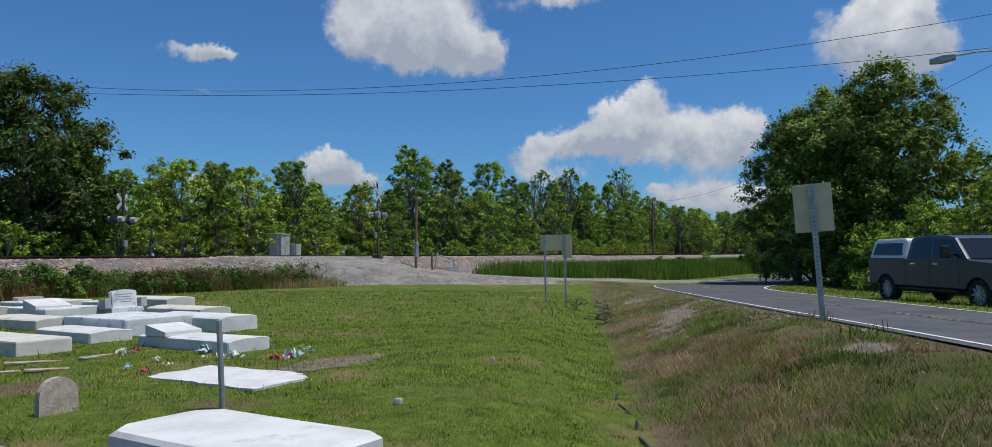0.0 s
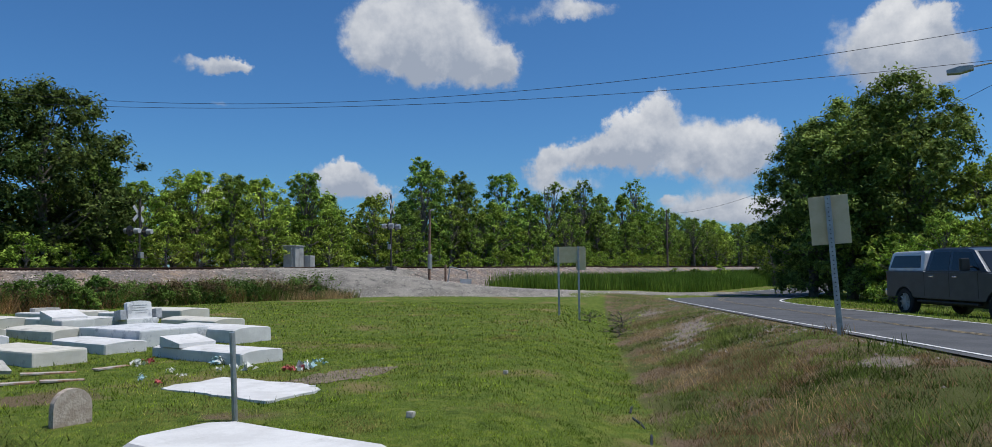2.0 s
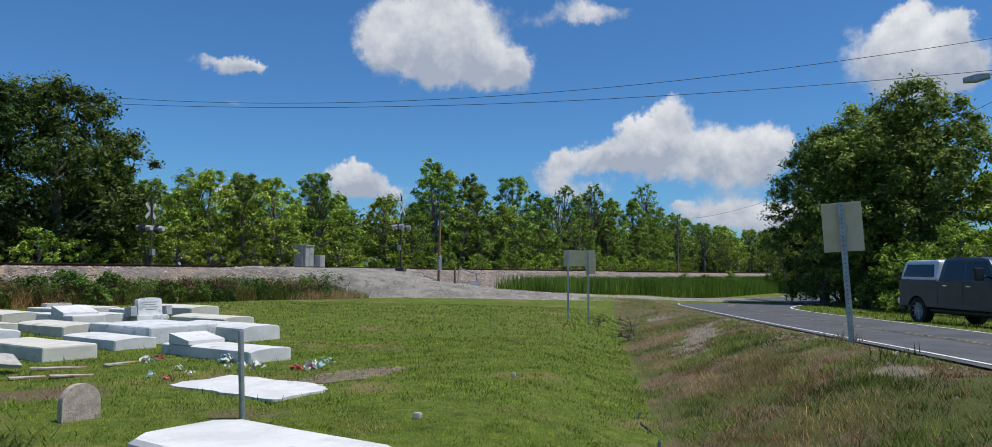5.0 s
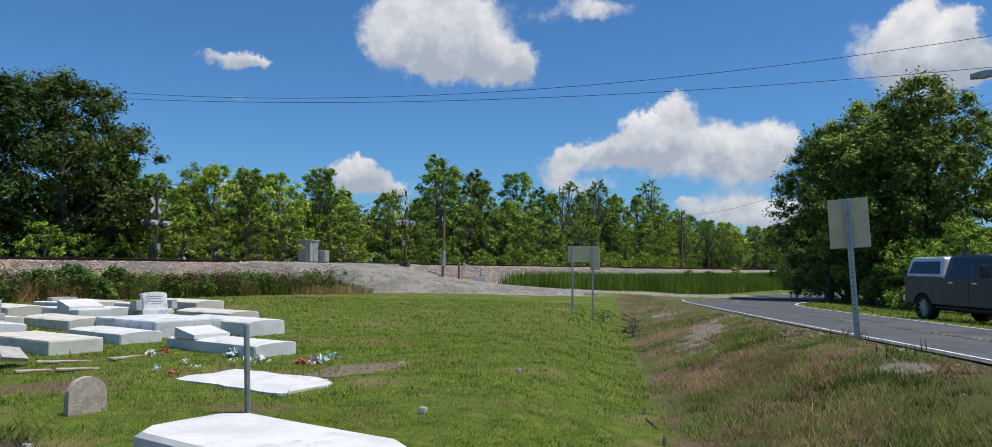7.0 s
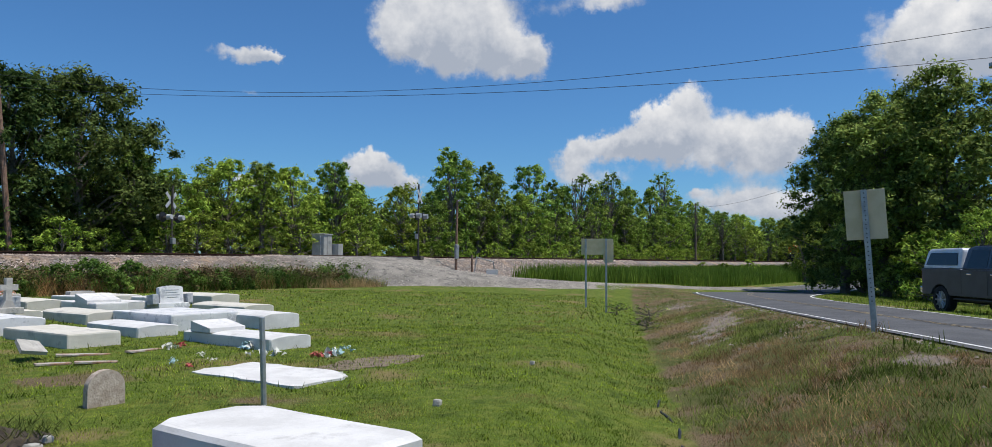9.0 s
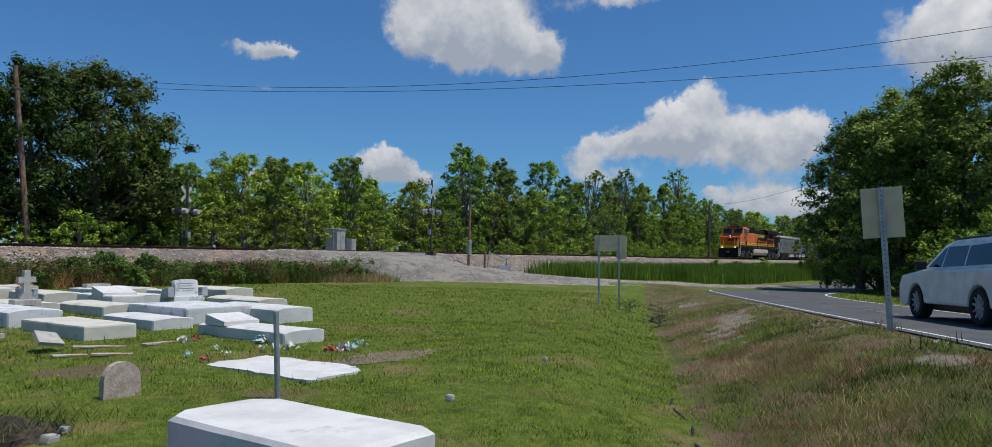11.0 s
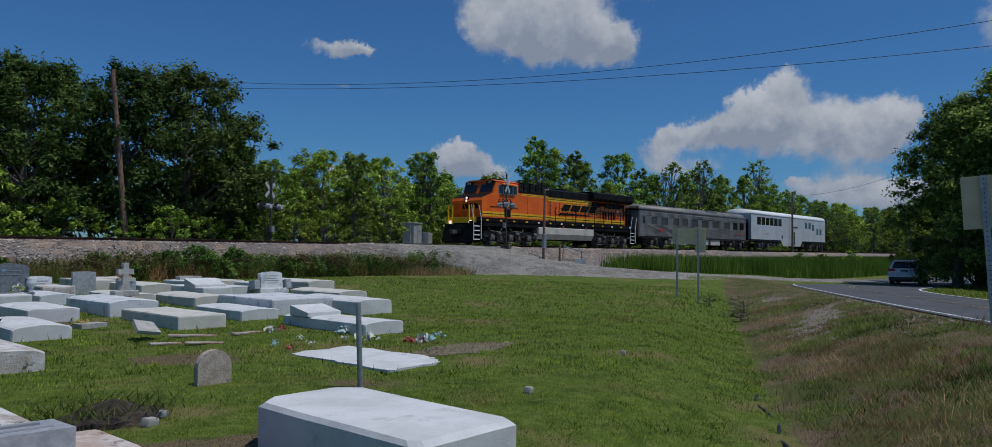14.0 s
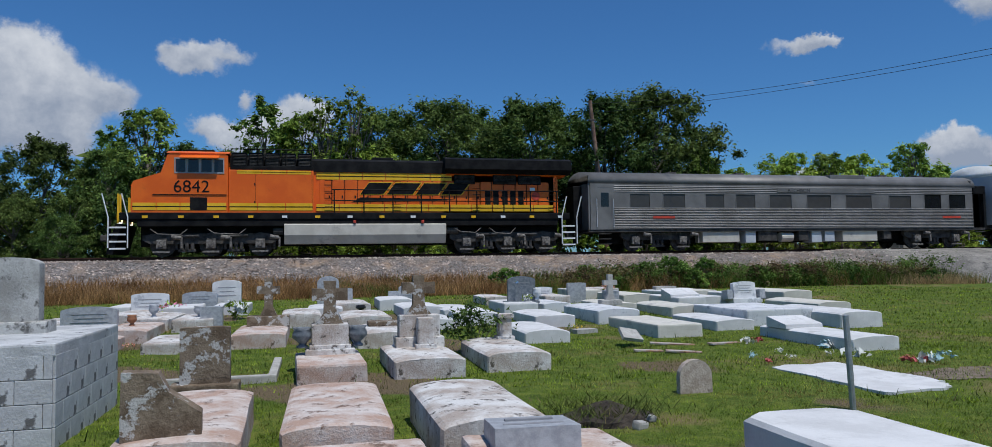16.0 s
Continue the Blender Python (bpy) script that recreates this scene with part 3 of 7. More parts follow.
def build_trees():
    rng = np.random.default_rng(21)
    kinds = {
        "oak": [build_tree("oak_tree", "broad dark green live oak behind the railway track", 1 + i, 11.0, (4.9, 3.6, 4.2)[i], 0.13, (42000, 30000, 36000)[i], 0.125, OAK, (190, 140, 160)[i]) for i in range(3)],
        "slim": [build_tree("swamp_tree", "slender green swamp tree in the wood by the track", 11 + i, 9.0, 2.1, 0.18, 7600, 0.125, SLIM, 100) for i in range(3)],
        "mid": [build_tree("hardwood_tree", "leafy light green young tree at the wood's edge", 21 + i, 7.0, 2.8, 0.1, 8000, 0.12, LIGHT, 110) for i in range(2)],
        "thin": [build_tree("sparse_tree", "sparse thinly leaved tree with pale branches", 31 + i, 9.5, 2.2, 0.35, 2600, 0.12, SLIM, 70) for i in range(2)],
        "big": [build_tree("willow_tree", "tall dense dark green tree beside the road", 41 + i, 12.5, 4.0, 0.06, 44000, 0.125, DUSK, 260) for i in range(2)],
        "bush": [build_tree("bush", "dense green bush of saplings and weeds", 51 + i, 3.0, 1.9, 0.02, 3400, 0.095, LIGHT, 60) for i in range(2)],
        "palm": [build_tree("top_heavy_tree", "slender tree with a small dense crown at its top", 71, 9.0, 1.7, 0.62, 4600, 0.115, SLIM, 46)],
        "dead": [build_tree("dead_tree", "bare leafless grey dead tree", 61, 9.5, 2.4, 0.4, 0, 0.1, SLIM, 34)],
    }
    used = set()

    def put(kind, x, y, tall=None, k=None):
        protos = kinds[kind]
        i = rng.integers(0, len(protos)) if k is None else k
        src = protos[i]
        base = {"oak": 11.0, "slim": 9.0, "mid": 7.0, "thin": 9.5, "big": 12.5, "bush": 3.0, "dead": 9.5, "palm": 9.0}[kind]
        s = (tall or base * rng.uniform(0.85, 1.12)) / base
        m = pose(x, y, height(x, y) - 0.05, 0, 0, rng.uniform(0, 360))
        if (kind, i) in used:
            ob = copy_thing(src, m)
        else:
            ob = src
            ob.matrix_basis = m
            used.add((kind, i))
        ob.scale = (s, s, s)
        return ob

    # big oaks behind the track
    for x, y, h in ((8.5, 47, 11.2), (13, 44.5, 10.7), (18, 44.2, 11.2), (22.0, 45.0, 11.9), (4.6, 48.5, 10.6), (11, 50, 11.2), (15.5, 48.5, 11.5), (24.4, 46.4, 8.8), (0.8, 50, 8.8)):
        put("oak", x, y, h)
    # lower lighter trees on the far side of the cemetery
    for x, y, h, k in ((-14, 45, 7.8, "oak"), (-18.5, 46, 8.2, "oak"), (-10.5, 45, 7.4, "oak"), (-7, 46.5, 8.0, "oak"), (-23, 48, 8.6, "oak"), (-14.5, 42.4, 4.4, "oak"), (-12, 42.4, 4.6, "oak"), (-5.5, 43.0, 5.0, "oak"), (-1, 44.0, 6.4, "oak"),
                       (-12, 50, 9.3, "slim"), (-20.5, 43.5, 5.5, "oak"), (-27, 48, 8, "oak"), (4, 44, 7.5, "mid"), (-34, 48, 9, "slim"), (-40, 46, 8, "mid"), (-2.5, 46, 10.6, "slim"),
                       (7.5, 42.3, 5.5, "mid"), (4.5, 41.8, 4.6, "mid"), (1.5, 42.0, 4.2, "mid"), (10.5, 41.8, 5.0, "mid"), (-2.5, 42.3, 4.4, "oak"), (24.5, 43.5, 8.0, "slim"), (28, 45, 6.4, "mid"), (26.5, 47, 8.2, "slim"), (-17, 42, 4.2, "oak"), (-9, 42, 3.8, "oak"), (31, 46, 5.5, "mid")):
        put(k, x, y, h)
    put("palm", 41.3, 44.0, 9.2)
    # the wood along the track
    x = 31.0
    while x < 270:
        kind = ("slim", "mid", "slim", "thin", "slim")[rng.integers(0, 5)]
        put(kind, x, 43.5 + rng.uniform(-1, 2.5) + max(0, x - 60) * 0.02, rng.uniform(5.2, 8.0) * (1 + max(0, x - 60) * 0.004))
        x += rng.uniform(1.5, 2.5) * (1 + max(0, x - 110) * 0.012)
    x = 26.0
    while x < 280:
        put(("slim", "mid", "thin")[rng.integers(0, 3)], x, 49 + rng.uniform(-1.5, 3), rng.uniform(6.4, 8.4) * (1 + max(0, x - 60) * 0.004))
        x += rng.uniform(2.6, 4.2) * (1 + max(0, x - 110) * 0.012)
    for x, y, h, k in ((0.9, 44.5, 10.6, "thin"), (2.6, 45.5, 11.2, "thin"), (-0.6, 46, 9.6, "mid"), (-9.0, 46, 10.2, "slim"), (-3.6, 49, 7.6, "oak"), (57, 45, 11.8, "slim"), (60, 46, 11.6, "slim"), (64.5, 46, 11.2, "slim"), (67, 47, 11.0, "slim"), (84, 46, 12, "dead"), (88, 47, 12.5, "thin"), (93, 46, 12.5, "dead"), (96, 48, 12.4, "thin"),
                       (72.5, 45.5, 12.4, "slim"), (78, 46, 10.6, "slim"), (83, 47, 10.4, "slim"), (89, 46, 11.0, "slim"), (94.3, 46, 13.4, "thin"), (99, 46, 11.6, "slim"), (103, 47, 11.9, "slim"), (108, 46, 12.0, "slim"), (112.3, 46, 15.2, "thin"), (117, 46, 12.2, "slim"), (124, 46, 11.2, "slim"), (132, 46, 10.8, "slim"), (141, 46, 11.0, "slim"), (122, 44, 11, "thin")):
        put(k, x, y, h)
    x = 27.0
    while x < 120:
        put("bush", x, 41.0 + rng.uniform(-0.6, 0.8), rng.uniform(1.8, 3.4))
        x += rng.uniform(1.8, 3.2)
    x = -45.0
    while x < 27:
        put("oak" if x < -4 else "bush", x, 41.2 + rng.uniform(-0.6, 0.8), rng.uniform(1.8, 3.6))
        x += rng.uniform(2.0, 3.2)
    # trees and bushes at the road
    for x, y, h in ((52.6, 9.0, 11.2), (52.2, 6.6, 12.8), (53.4, 4.6, 12.6), (52.2, 3.2, 14.0), (58, 8.6, 12.4), (64, 5.8, 12.5), (68, -3, 8), (53, -8, 7.5)):
        put("big", x, y, h)
    for x, y, h, k in ((40, -1.8, 5.6, "mid"), (36.5, -2.5, 5.2, "mid"), (43, 1.2, 4.6, "mid"), (49, -2.6, 8.0, "slim"), (50.5, -0.6, 8.0, "mid"), (46, -5.5, 6.8, "mid"), (33, -4.5, 5.0, "mid"), (47, 3.4, 4.0, "bush"), (44.5, 3.0, 3.2, "bush"), (38, -5.5, 6.5, "mid"), (29, -6.5, 5, "mid"),
                       (89, 19.6, 6.5, "mid"), (98, 20.6, 7.5, "slim"), (96, 20.0, 6.8, "mid"), (106, 22.5, 8.5, "mid"), (112, 21, 9, "mid"), (120, 18.8, 9, "mid"), (80, 23.0, 1.9, "bush"), (97, 19.8, 8.2, "mid"), (102, 20.2, 9.0, "mid"), (108, 20.6, 9.4, "mid"), (115, 21.0, 10.4, "mid"), (123, 21, 11.0, "mid"),
                       (76.5, 24.5, 1.6, "bush"), (128, 20, 9, "slim"), (135, 14, 9, "mid"), (140, 6, 10, "slim"), (146, 0, 10, "mid"), (112, 22.8, 8.0, "slim"), (119, 22.6, 8.5, "slim"), (74, 26.0, 1.6, "bush"),
                       (83, 8, 5, "bush"), (90, 8.5, 5, "mid"), (100, 7, 6, "mid"), (112, 4, 8, "mid"), (76, 3, 9, "slim")):
        put(k, x, y, h)


def build_backwood():
    """The dense inside of the woods, behind the single trees."""
    rng = np.random.default_rng(33)
    n = 1200
    x = rng.uniform(-75, 290, n)
    y = rng.uniform(47, 60, n)
    c = np.stack([x, y, 0.8 + rng.uniform(0, 1, n) ** 0.8 * (5.0 + np.abs(x - 20) * 0.015)], -1)
    v, f = leaves_at(c, np.full(n, 2.2), 62000, 0.42, rng)
    tagged(new("wood_thicket", fast_mesh("wood_thicket", v, f, SLIM)), "dense dark green thicket of the far wood", "woods", kind="stuff")
    n = 160
    c = np.stack([rng.uniform(34, 150, n), rng.uniform(-26, -9, n), rng.uniform(0, 5.5, n)], -1)
    v, f = leaves_at(c, np.full(n, 2.4), 12000, 0.42, rng)
    tagged(new("roadside_thicket", fast_mesh("roadside_thicket", v, f, DUSK)), "dense dark green thicket beside the road", "woods", kind="stuff")


build_track()
build_trees()
build_backwood()

# ---------- the train ----------
ORANGE = surface("orange_paint", (0.74, 0.115, 0.006), (0.84, 0.155, 0.01), 0.8, 0.42, 0.03, spot=(0.4, 0.09, 0.02), spot_scale=1.5, spot_cut=(0.6, 0.85), spec=0.4)
BLACK = surface("black_paint", (0.007, 0.007, 0.008), (0.018, 0.0175, 0.017), 2, 0.65, 0.1, spec=0.08)
YELLOW = surface("yellow_paint", (0.75, 0.42, 0.01), (0.85, 0.5, 0.03), 2, 0.45, 0.03)
GRIME = surface("grimy_iron", (0.03, 0.028, 0.026), (0.085, 0.078, 0.07), 3, 0.75, 0.3, spot=(0.13, 0.11, 0.09), spot_scale=4)
DUSTY = surface("dusty_iron", (0.1, 0.09, 0.08), (0.26, 0.235, 0.205), 7, 0.9, 0.3, spot=(0.04, 0.037, 0.034), spot_scale=9)
TANK = surface("tank_grey", (0.52, 0.48, 0.41), (0.62, 0.58, 0.5), 1.5, 0.6, 0.1, spot=(0.28, 0.26, 0.23), spot_scale=1.0, spot_cut=(0.55, 0.8))
STEEL = surface("stainless_steel", (0.165, 0.157, 0.147), (0.235, 0.225, 0.212), 0.7, 0.55, 0.05, 0.3, spot=(0.13, 0.125, 0.12), spot_scale=0.6, spot_cut=(0.5, 0.8))
SILVER = surface("silver_paint", (0.5, 0.52, 0.54), (0.58, 0.6, 0.62), 0.7, 0.5, 0.03, 0.1)
WHITE = surface("white_paint", (0.74, 0.74, 0.72), (0.84, 0.84, 0.82), 2, 0.5, 0.05)
DARK_GLASS = plain("dark_glass", (0.012, 0.013, 0.015), 0.08)
BLIND = plain("drawn_blind", (0.06, 0.054, 0.047), 0.35)
GALV_FRAME = plain("window_frame_grey", (0.33, 0.34, 0.35), 0.5, 0.3)
RED = plain("red_paint", (0.55, 0.06, 0.03), 0.5)
LAMP = plain("lamp_glow", (1.0, 0.9, 0.75), 0.3, glow=1.3)


def text(name, words, size, m, material, parent, thick=0.004):
    cu = bpy.data.curves.new(name, "FONT")
    cu.body, cu.size, cu.extrude, cu.align_x = words, size, thick, "CENTER"
    cu.materials.append(material)
    ob = new(name, cu)
    ob.matrix_basis = m
    ob.parent = parent
    return ob


def skew_bars(x0, z0, high, widths, gap, y, lean=0.45, thick=0.012):
    """Slanted bars in a row, for a painted mark."""
    s = Shape()
    x = x0
    for w in widths:
        o = [(x, z0), (x + w, z0), (x + w + lean * high, z0 + high), (x + lean * high, z0 + high)]
        s.prism(o, "y", y - thick, y)
        x += w + gap
    return s


def wheel(parent, x, z, y, r, name="wheel"):
    s = Shape()
    n = 20
    for y0, y1, rr in ((y, y + 0.13, r), (y - 0.02, y, r * 0.8), (y - 0.05, y - 0.02, r * 0.35)):
        s.tube((0, y0, 0), (0, y1, 0), rr, rr, n)
    for i in range(5):
        a = i * 1.2566
        s.box(-0.03 + math.cos(a) * r * 0.55, y - 0.035, -0.03 + math.sin(a) * r * 0.55, 0.03 + math.cos(a) * r * 0.55, y - 0.015, 0.03 + math.sin(a) * r * 0.55)
    ob = part(name, s, GRIME, parent)
    ob.location = (x, 0, z)
    return ob


def build_truck(parent, axles, r, near, heavy=True):
    """Side frames, springs and boxes of a bogie, on both sides."""
    x0, x1 = axles[0] - r - 0.25, axles[-1] + r + 0.25
    wheels = []
    for s in (-1, 1):
        f = Shape()
        y0, y1 = (near * s - 0.12, near * s + 0.06) if s < 0 else (near * s - 0.06, near * s + 0.12)
        f.prism([(x0, 0.72), (x0 + 0.3, 0.55), (x1 - 0.3, 0.55), (x1, 0.72), (x1, 0.92), (x1 - 0.5, 1.0), (x0 + 0.5, 1.0), (x0, 0.92)], "y", y0, y1)
        for a in axles:
            f.box(a - 0.2, y0 - 0.1 * (s < 0), 0.34, a + 0.2, y1 + 0.1 * (s > 0), 0.78, 0.04)
            f.tube((a, y0 - 0.16 if s < 0 else y1 + 0.16, 0.53), (a, y1 if s < 0 else y0, 0.53), 0.13, 0.13, 10)
        for a, b in zip(axles, axles[1:]):
            m = (a + b) / 2
            for k in (-0.22, 0, 0.22):
                f.tube((m + k, (y0 + y1) / 2 - 0.05 * -s, 0.3), (m + k, (y0 + y1) / 2 - 0.05 * -s, 0.6), 0.085, 0.085, 8)
            f.box(m - 0.36, y0, 0.2, m + 0.36, y1, 0.31, 0.02)
            f.tube((m - 0.5, y0 - 0.08 if s < 0 else y1 + 0.08, 0.86), (m + 0.5, y0 - 0.08 if s < 0 else y1 + 0.08, 0.9), 0.05, 0.05, 6)
        part("side_frame", f, GRIME, parent)
        for a in axles:
            wheels.append((wheel(parent, a, r, (near * s + 0.1) if s < 0 else near * s - 0.23, r), r))
    for a in axles:
        part("brake_beam", Shape().box(a + r - 0.02, -near - 0.02, 0.3, a + r + 0.1, near + 0.02, 0.75, 0.03), GRIME, parent)
        q = -near - 0.36
        part("journal_box", Shape().box(a - 0.2, q, 0.34, a + 0.2, q + 0.12, 0.72, 0.03).tube((a, q - 0.05, 0.53), (a, q + 0.02, 0.53), 0.11, 0.11, 10), DUSTY, parent, "dusty axle box")
        part("brake_cylinder", Shape().tube((a + 0.42, q, 0.84), (a + 0.8, q, 0.8), 0.1, 0.08, 10).box(a + 0.78, q - 0.03, 0.38, a + 0.86, q + 0.05, 0.82, 0.01), DUSTY, parent)
        part("pedestal_strap", Shape().box(a - 0.34, q + 0.02, 0.16, a + 0.34, q + 0.1, 0.24, 0.01), DUSTY, parent)
    return wheels


SPINNING = []


def build_locomotive():
    lo = thing("locomotive", "orange and black diesel freight locomotive with yellow stripes on the rails", "locomotive")
    # underframe and walkway
    part("walkway", Shape().box(0.5, -1.5, 1.6, 20.6, 1.5, 1.9, 0.03).box(1.2, -1.46, 1.3, 20.0, 1.46, 1.62, 0.03), BLACK, lo)
    # cab with a sloped nose and windscreen
    prof = [(0.95, 1.66), (4.85, 1.66), (4.85, 4.4), (4.7, 4.5), (2.55, 4.5), (2.38, 4.4), (2.12, 3.62), (1.05, 3.26), (0.95, 3.06)]
    cab = part("cab", Shape().prism(prof, "y", -1.47, 1.47), ORANGE, lo, "orange wide-nosed driver's cab")
    part("cab_roof", Shape().prism([(-1.5, 4.48), (1.5, 4.48), (1.05, 4.62), (-1.05, 4.62)], "x", 2.35, 4.9), ORANGE, lo)
    for x0, x1 in ((2.72, 3.12), (3.2, 3.68), (3.74, 4.2), (4.28, 4.66)):
        part("side_window", Shape().box(x0, -1.485, 3.66, x1, -1.455, 4.22, 0.015), DARK_GLASS, cab)
    for x0, x1 in ((2.66, 3.16), (3.17, 3.7), (3.71, 4.23), (4.24, 4.7)):
        part("window_frame", Shape().box(x0, -1.49, 3.6, x1, -1.462, 3.66).box(x0, -1.49, 4.22, x1, -1.462, 4.28).box(x0, -1.49, 3.66, x0 + 0.05, -1.462, 4.22).box(x1 - 0.05, -1.49, 3.66, x1, -1.462, 4.22), GALV_FRAME, cab)
    part("roof_cooler", Shape().box(3.0, -0.7, 4.6, 4.2, 0.7, 4.76, 0.05), BLACK, lo)
    part("nose_top", Shape().add([(1.06, -1.35, 3.29), (1.06, 1.35, 3.29), (2.1, 1.35, 3.64), (2.1, -1.35, 3.64), (1.06, -1.35, 3.22), (1.06, 1.35, 3.22), (2.1, 1.35, 3.58), (2.1, -1.35, 3.58)],
                                 [(0, 1, 2, 3), (7, 6, 5, 4), (0, 3, 7, 4), (1, 5, 6, 2), (0, 4, 5, 1), (3, 2, 6, 7)]), BLACK, cab, "black non-slip nose top")
    part("sun_visor", Shape().prism([(-1.47, 4.4), (-1.8, 4.26), (-1.8, 4.23), (-1.47, 4.35)], "x", 2.9, 4.5), ORANGE, cab)
    for y in (-0.75, 0.75):
        w = Shape()
        w.add([(2.09, y - 0.58, 3.74), (2.09, y + 0.58, 3.74), (2.29, y + 0.58, 4.28), (2.29, y - 0.58, 4.28), (2.22, y - 0.58, 3.72), (2.22, y + 0.58, 3.72), (2.42, y + 0.58, 4.26), (2.42, y - 0.58, 4.26)],
              [(0, 1, 2, 3), (7, 6, 5, 4), (0, 3, 7, 4), (1, 5, 6, 2), (0, 4, 5, 1), (3, 2, 6, 7)])
        part("windscreen", w, DARK_GLASS, cab)
    for y in (-1.0, 1.0):
        b = part("number_board", Shape().box(2.26, y - 0.36, 4.3, 2.46, y + 0.36, 4.5, 0.02), BLACK, cab)
        text("number", "6842", 0.2, pose(2.25, y, 4.33, 90, 0, -90), WHITE, b, 0.002)
    part("headlight_housing", Shape().box(0.98, -0.22, 2.95, 1.12, 0.22, 3.38, 0.04), BLACK, cab)
    for z in (3.06, 3.26):
        part("headlight", Shape().tube((0.95, 0, z), (1.0, 0, z), 0.085, 0.085, 12), LAMP, cab, "lit white headlight")
    part("nose_door", Shape().box(0.925, 0.35, 1.75, 0.96, 1.05, 3.0, 0.02), ORANGE, cab)
    part("nose_mark", Shape().add(skew_bars(-1.2, 2.5, 0.36, (0.32, 0.36, 0.32, 0.3), 0.1, 0).v, skew_bars(-1.2, 2.5, 0.36, (0.32, 0.36, 0.32, 0.3), 0.1, 0).f), BLACK, cab).matrix_basis = pose(0.935, 0, 0, 0, 0, 90)
    text("road_number", "6842", 0.75, pose(3.36, -1.476, 2.78, 90, 0, 0), BLACK, cab, 0.003)
    part("side_step_hole", Shape().box(3.3, -1.49, 2.0, 4.0, -1.45, 2.56, 0.02), BLACK, cab)
    part("grab_rail", Shape().box(1.8, -1.5, 2.66, 4.8, -1.47, 2.69), BLACK, cab)
    # ditch lights and pilot
    part("pilot", Shape().prism([(0.0, 0.14), (0.25, 0.12), (0.6, 1.42), (0.35, 1.42), (0.2, 0.9)], "y", -1.45, 1.45).box(-0.05, -0.3, 0.75, 0.5, 0.3, 1.05, 0.05), BLACK, lo, "black snowplough pilot")
    for x0, x1 in ((-0.55, 0.1), (20.9, 21.5)):
        part("coupler", Shape().box(x0, -0.16, 0.72, x1, 0.16, 1.0, 0.05), GRIME, lo)
    for y in (-0.95, 0.95):
        part("ditch_light", Shape().tube((0.32, y, 1.56), (0.5, y, 1.56), 0.11, 0.11, 12), LAMP, lo, "lit ditch light")
    for y in (-1.2, -0.8, 0.8, 1.2):
        part("handrail", Shape().box(0.36, y - 0.05, 1.45, 0.44, y + 0.05, 2.72, 0.02), YELLOW, lo, "yellow end handrail")
    part("end_plate", Shape().box(0.44, -1.4, 1.5, 0.5, 1.4, 1.9, 0.02), YELLOW, lo)
    # long hood, roof, radiator
    hood = part("hood", Shape().box(4.85, -0.98, 1.66, 20.0, 0.98, 3.95, 0.04), ORANGE, lo, "orange engine hood with doors")
    box = part("equipment_cabinet", Shape().box(4.86, -1.4, 1.66, 8.5, 1.4, 3.8, 0.04), ORANGE, lo)
    for x in (6.0, 8.42):
        part("cabinet_seam", Shape().box(x, -1.404, 2.0, x + 0.014, -1.398, 3.6), BLACK, box)
    for z in (2.3, 3.1):
        part("hinge", Shape().box(5.94, -1.412, z, 5.99, -1.398, z + 0.12), BLACK, box)
    for i in range(19):
        x = 8.75 + i * 0.58
        part("hood_door", Shape().box(x, -1.0, 2.02, x + 0.53, -0.975, 3.42, 0.01), ORANGE, hood)
        part("door_seam", Shape().box(x + 0.535, -1.004, 2.02, x + 0.555, -0.976, 3.42), BLACK, hood)
        part("door_latch", Shape().box(x + 0.42, -1.012, 2.6, x + 0.48, -0.998, 2.72), BLACK, hood)
    part("hood_top", Shape().prism([(-1.04, 3.8), (1.04, 3.8), (1.02, 4.3), (0.8, 4.42), (-0.8, 4.42), (-1.02, 4.3)], "x", 4.9, 20.0), BLACK, lo)
    part("radiator", Shape().prism([(-1.0, 3.7), (-1.45, 4.05), (-1.45, 4.42), (-1.2, 4.5), (1.2, 4.5), (1.45, 4.42), (1.45, 4.05), (1.0, 3.7)], "x", 14.6, 20.55).box(14.4, -0.98, 1.66, 20.2, 0.98, 3.9, 0.05), ORANGE, lo, "flared radiator section")
    part("radiator_roof", Shape().prism([(-1.2, 3.78), (-1.5, 3.98), (-1.5, 4.42), (-1.2, 4.54), (1.2, 4.54), (1.5, 4.42), (1.5, 3.98), (1.2, 3.78)], "x", 14.5, 20.75), BLACK, lo)
    for x0, x1 in ((15.0, 16.0), (16.9, 18.05), (18.15, 19.3)):
        grille = part("radiator_grille", Shape().box(x0, -1.06, 3.3, x1, -0.96, 3.76, 0.02), BLACK, lo)
        for k in range(7):
            z = 3.33 + 0.06 * k
            part("louvre", Shape().add([(x0 + 0.04, -1.06, z), (x1 - 0.04, -1.06, z), (x1 - 0.04, -1.1, z + 0.02), (x0 + 0.04, -1.1, z + 0.02), (x1 - 0.04, -1.06, z + 0.045), (x0 + 0.04, -1.06, z + 0.045)],
                                       [(0, 1, 2, 3), (3, 2, 4, 5), (0, 3, 5), (1, 4, 2)]), GRIME, grille)
    for x in (16.5, 16.9, 17.35, 17.75, 18.15):
        part("vent_door", Shape().box(x, -1.014, 2.02, x + 0.28, -0.97, 3.0, 0.02), BLACK, lo)
    part("warning_disc", Shape().tube((19.05, -1.0, 2.75), (19.05, -1.014, 2.75), 0.2, 0.2, 16), RED, lo)
    part("notice", Shape().box(18.75, -1.014, 3.0, 19.0, -0.998, 3.16), WHITE, lo)
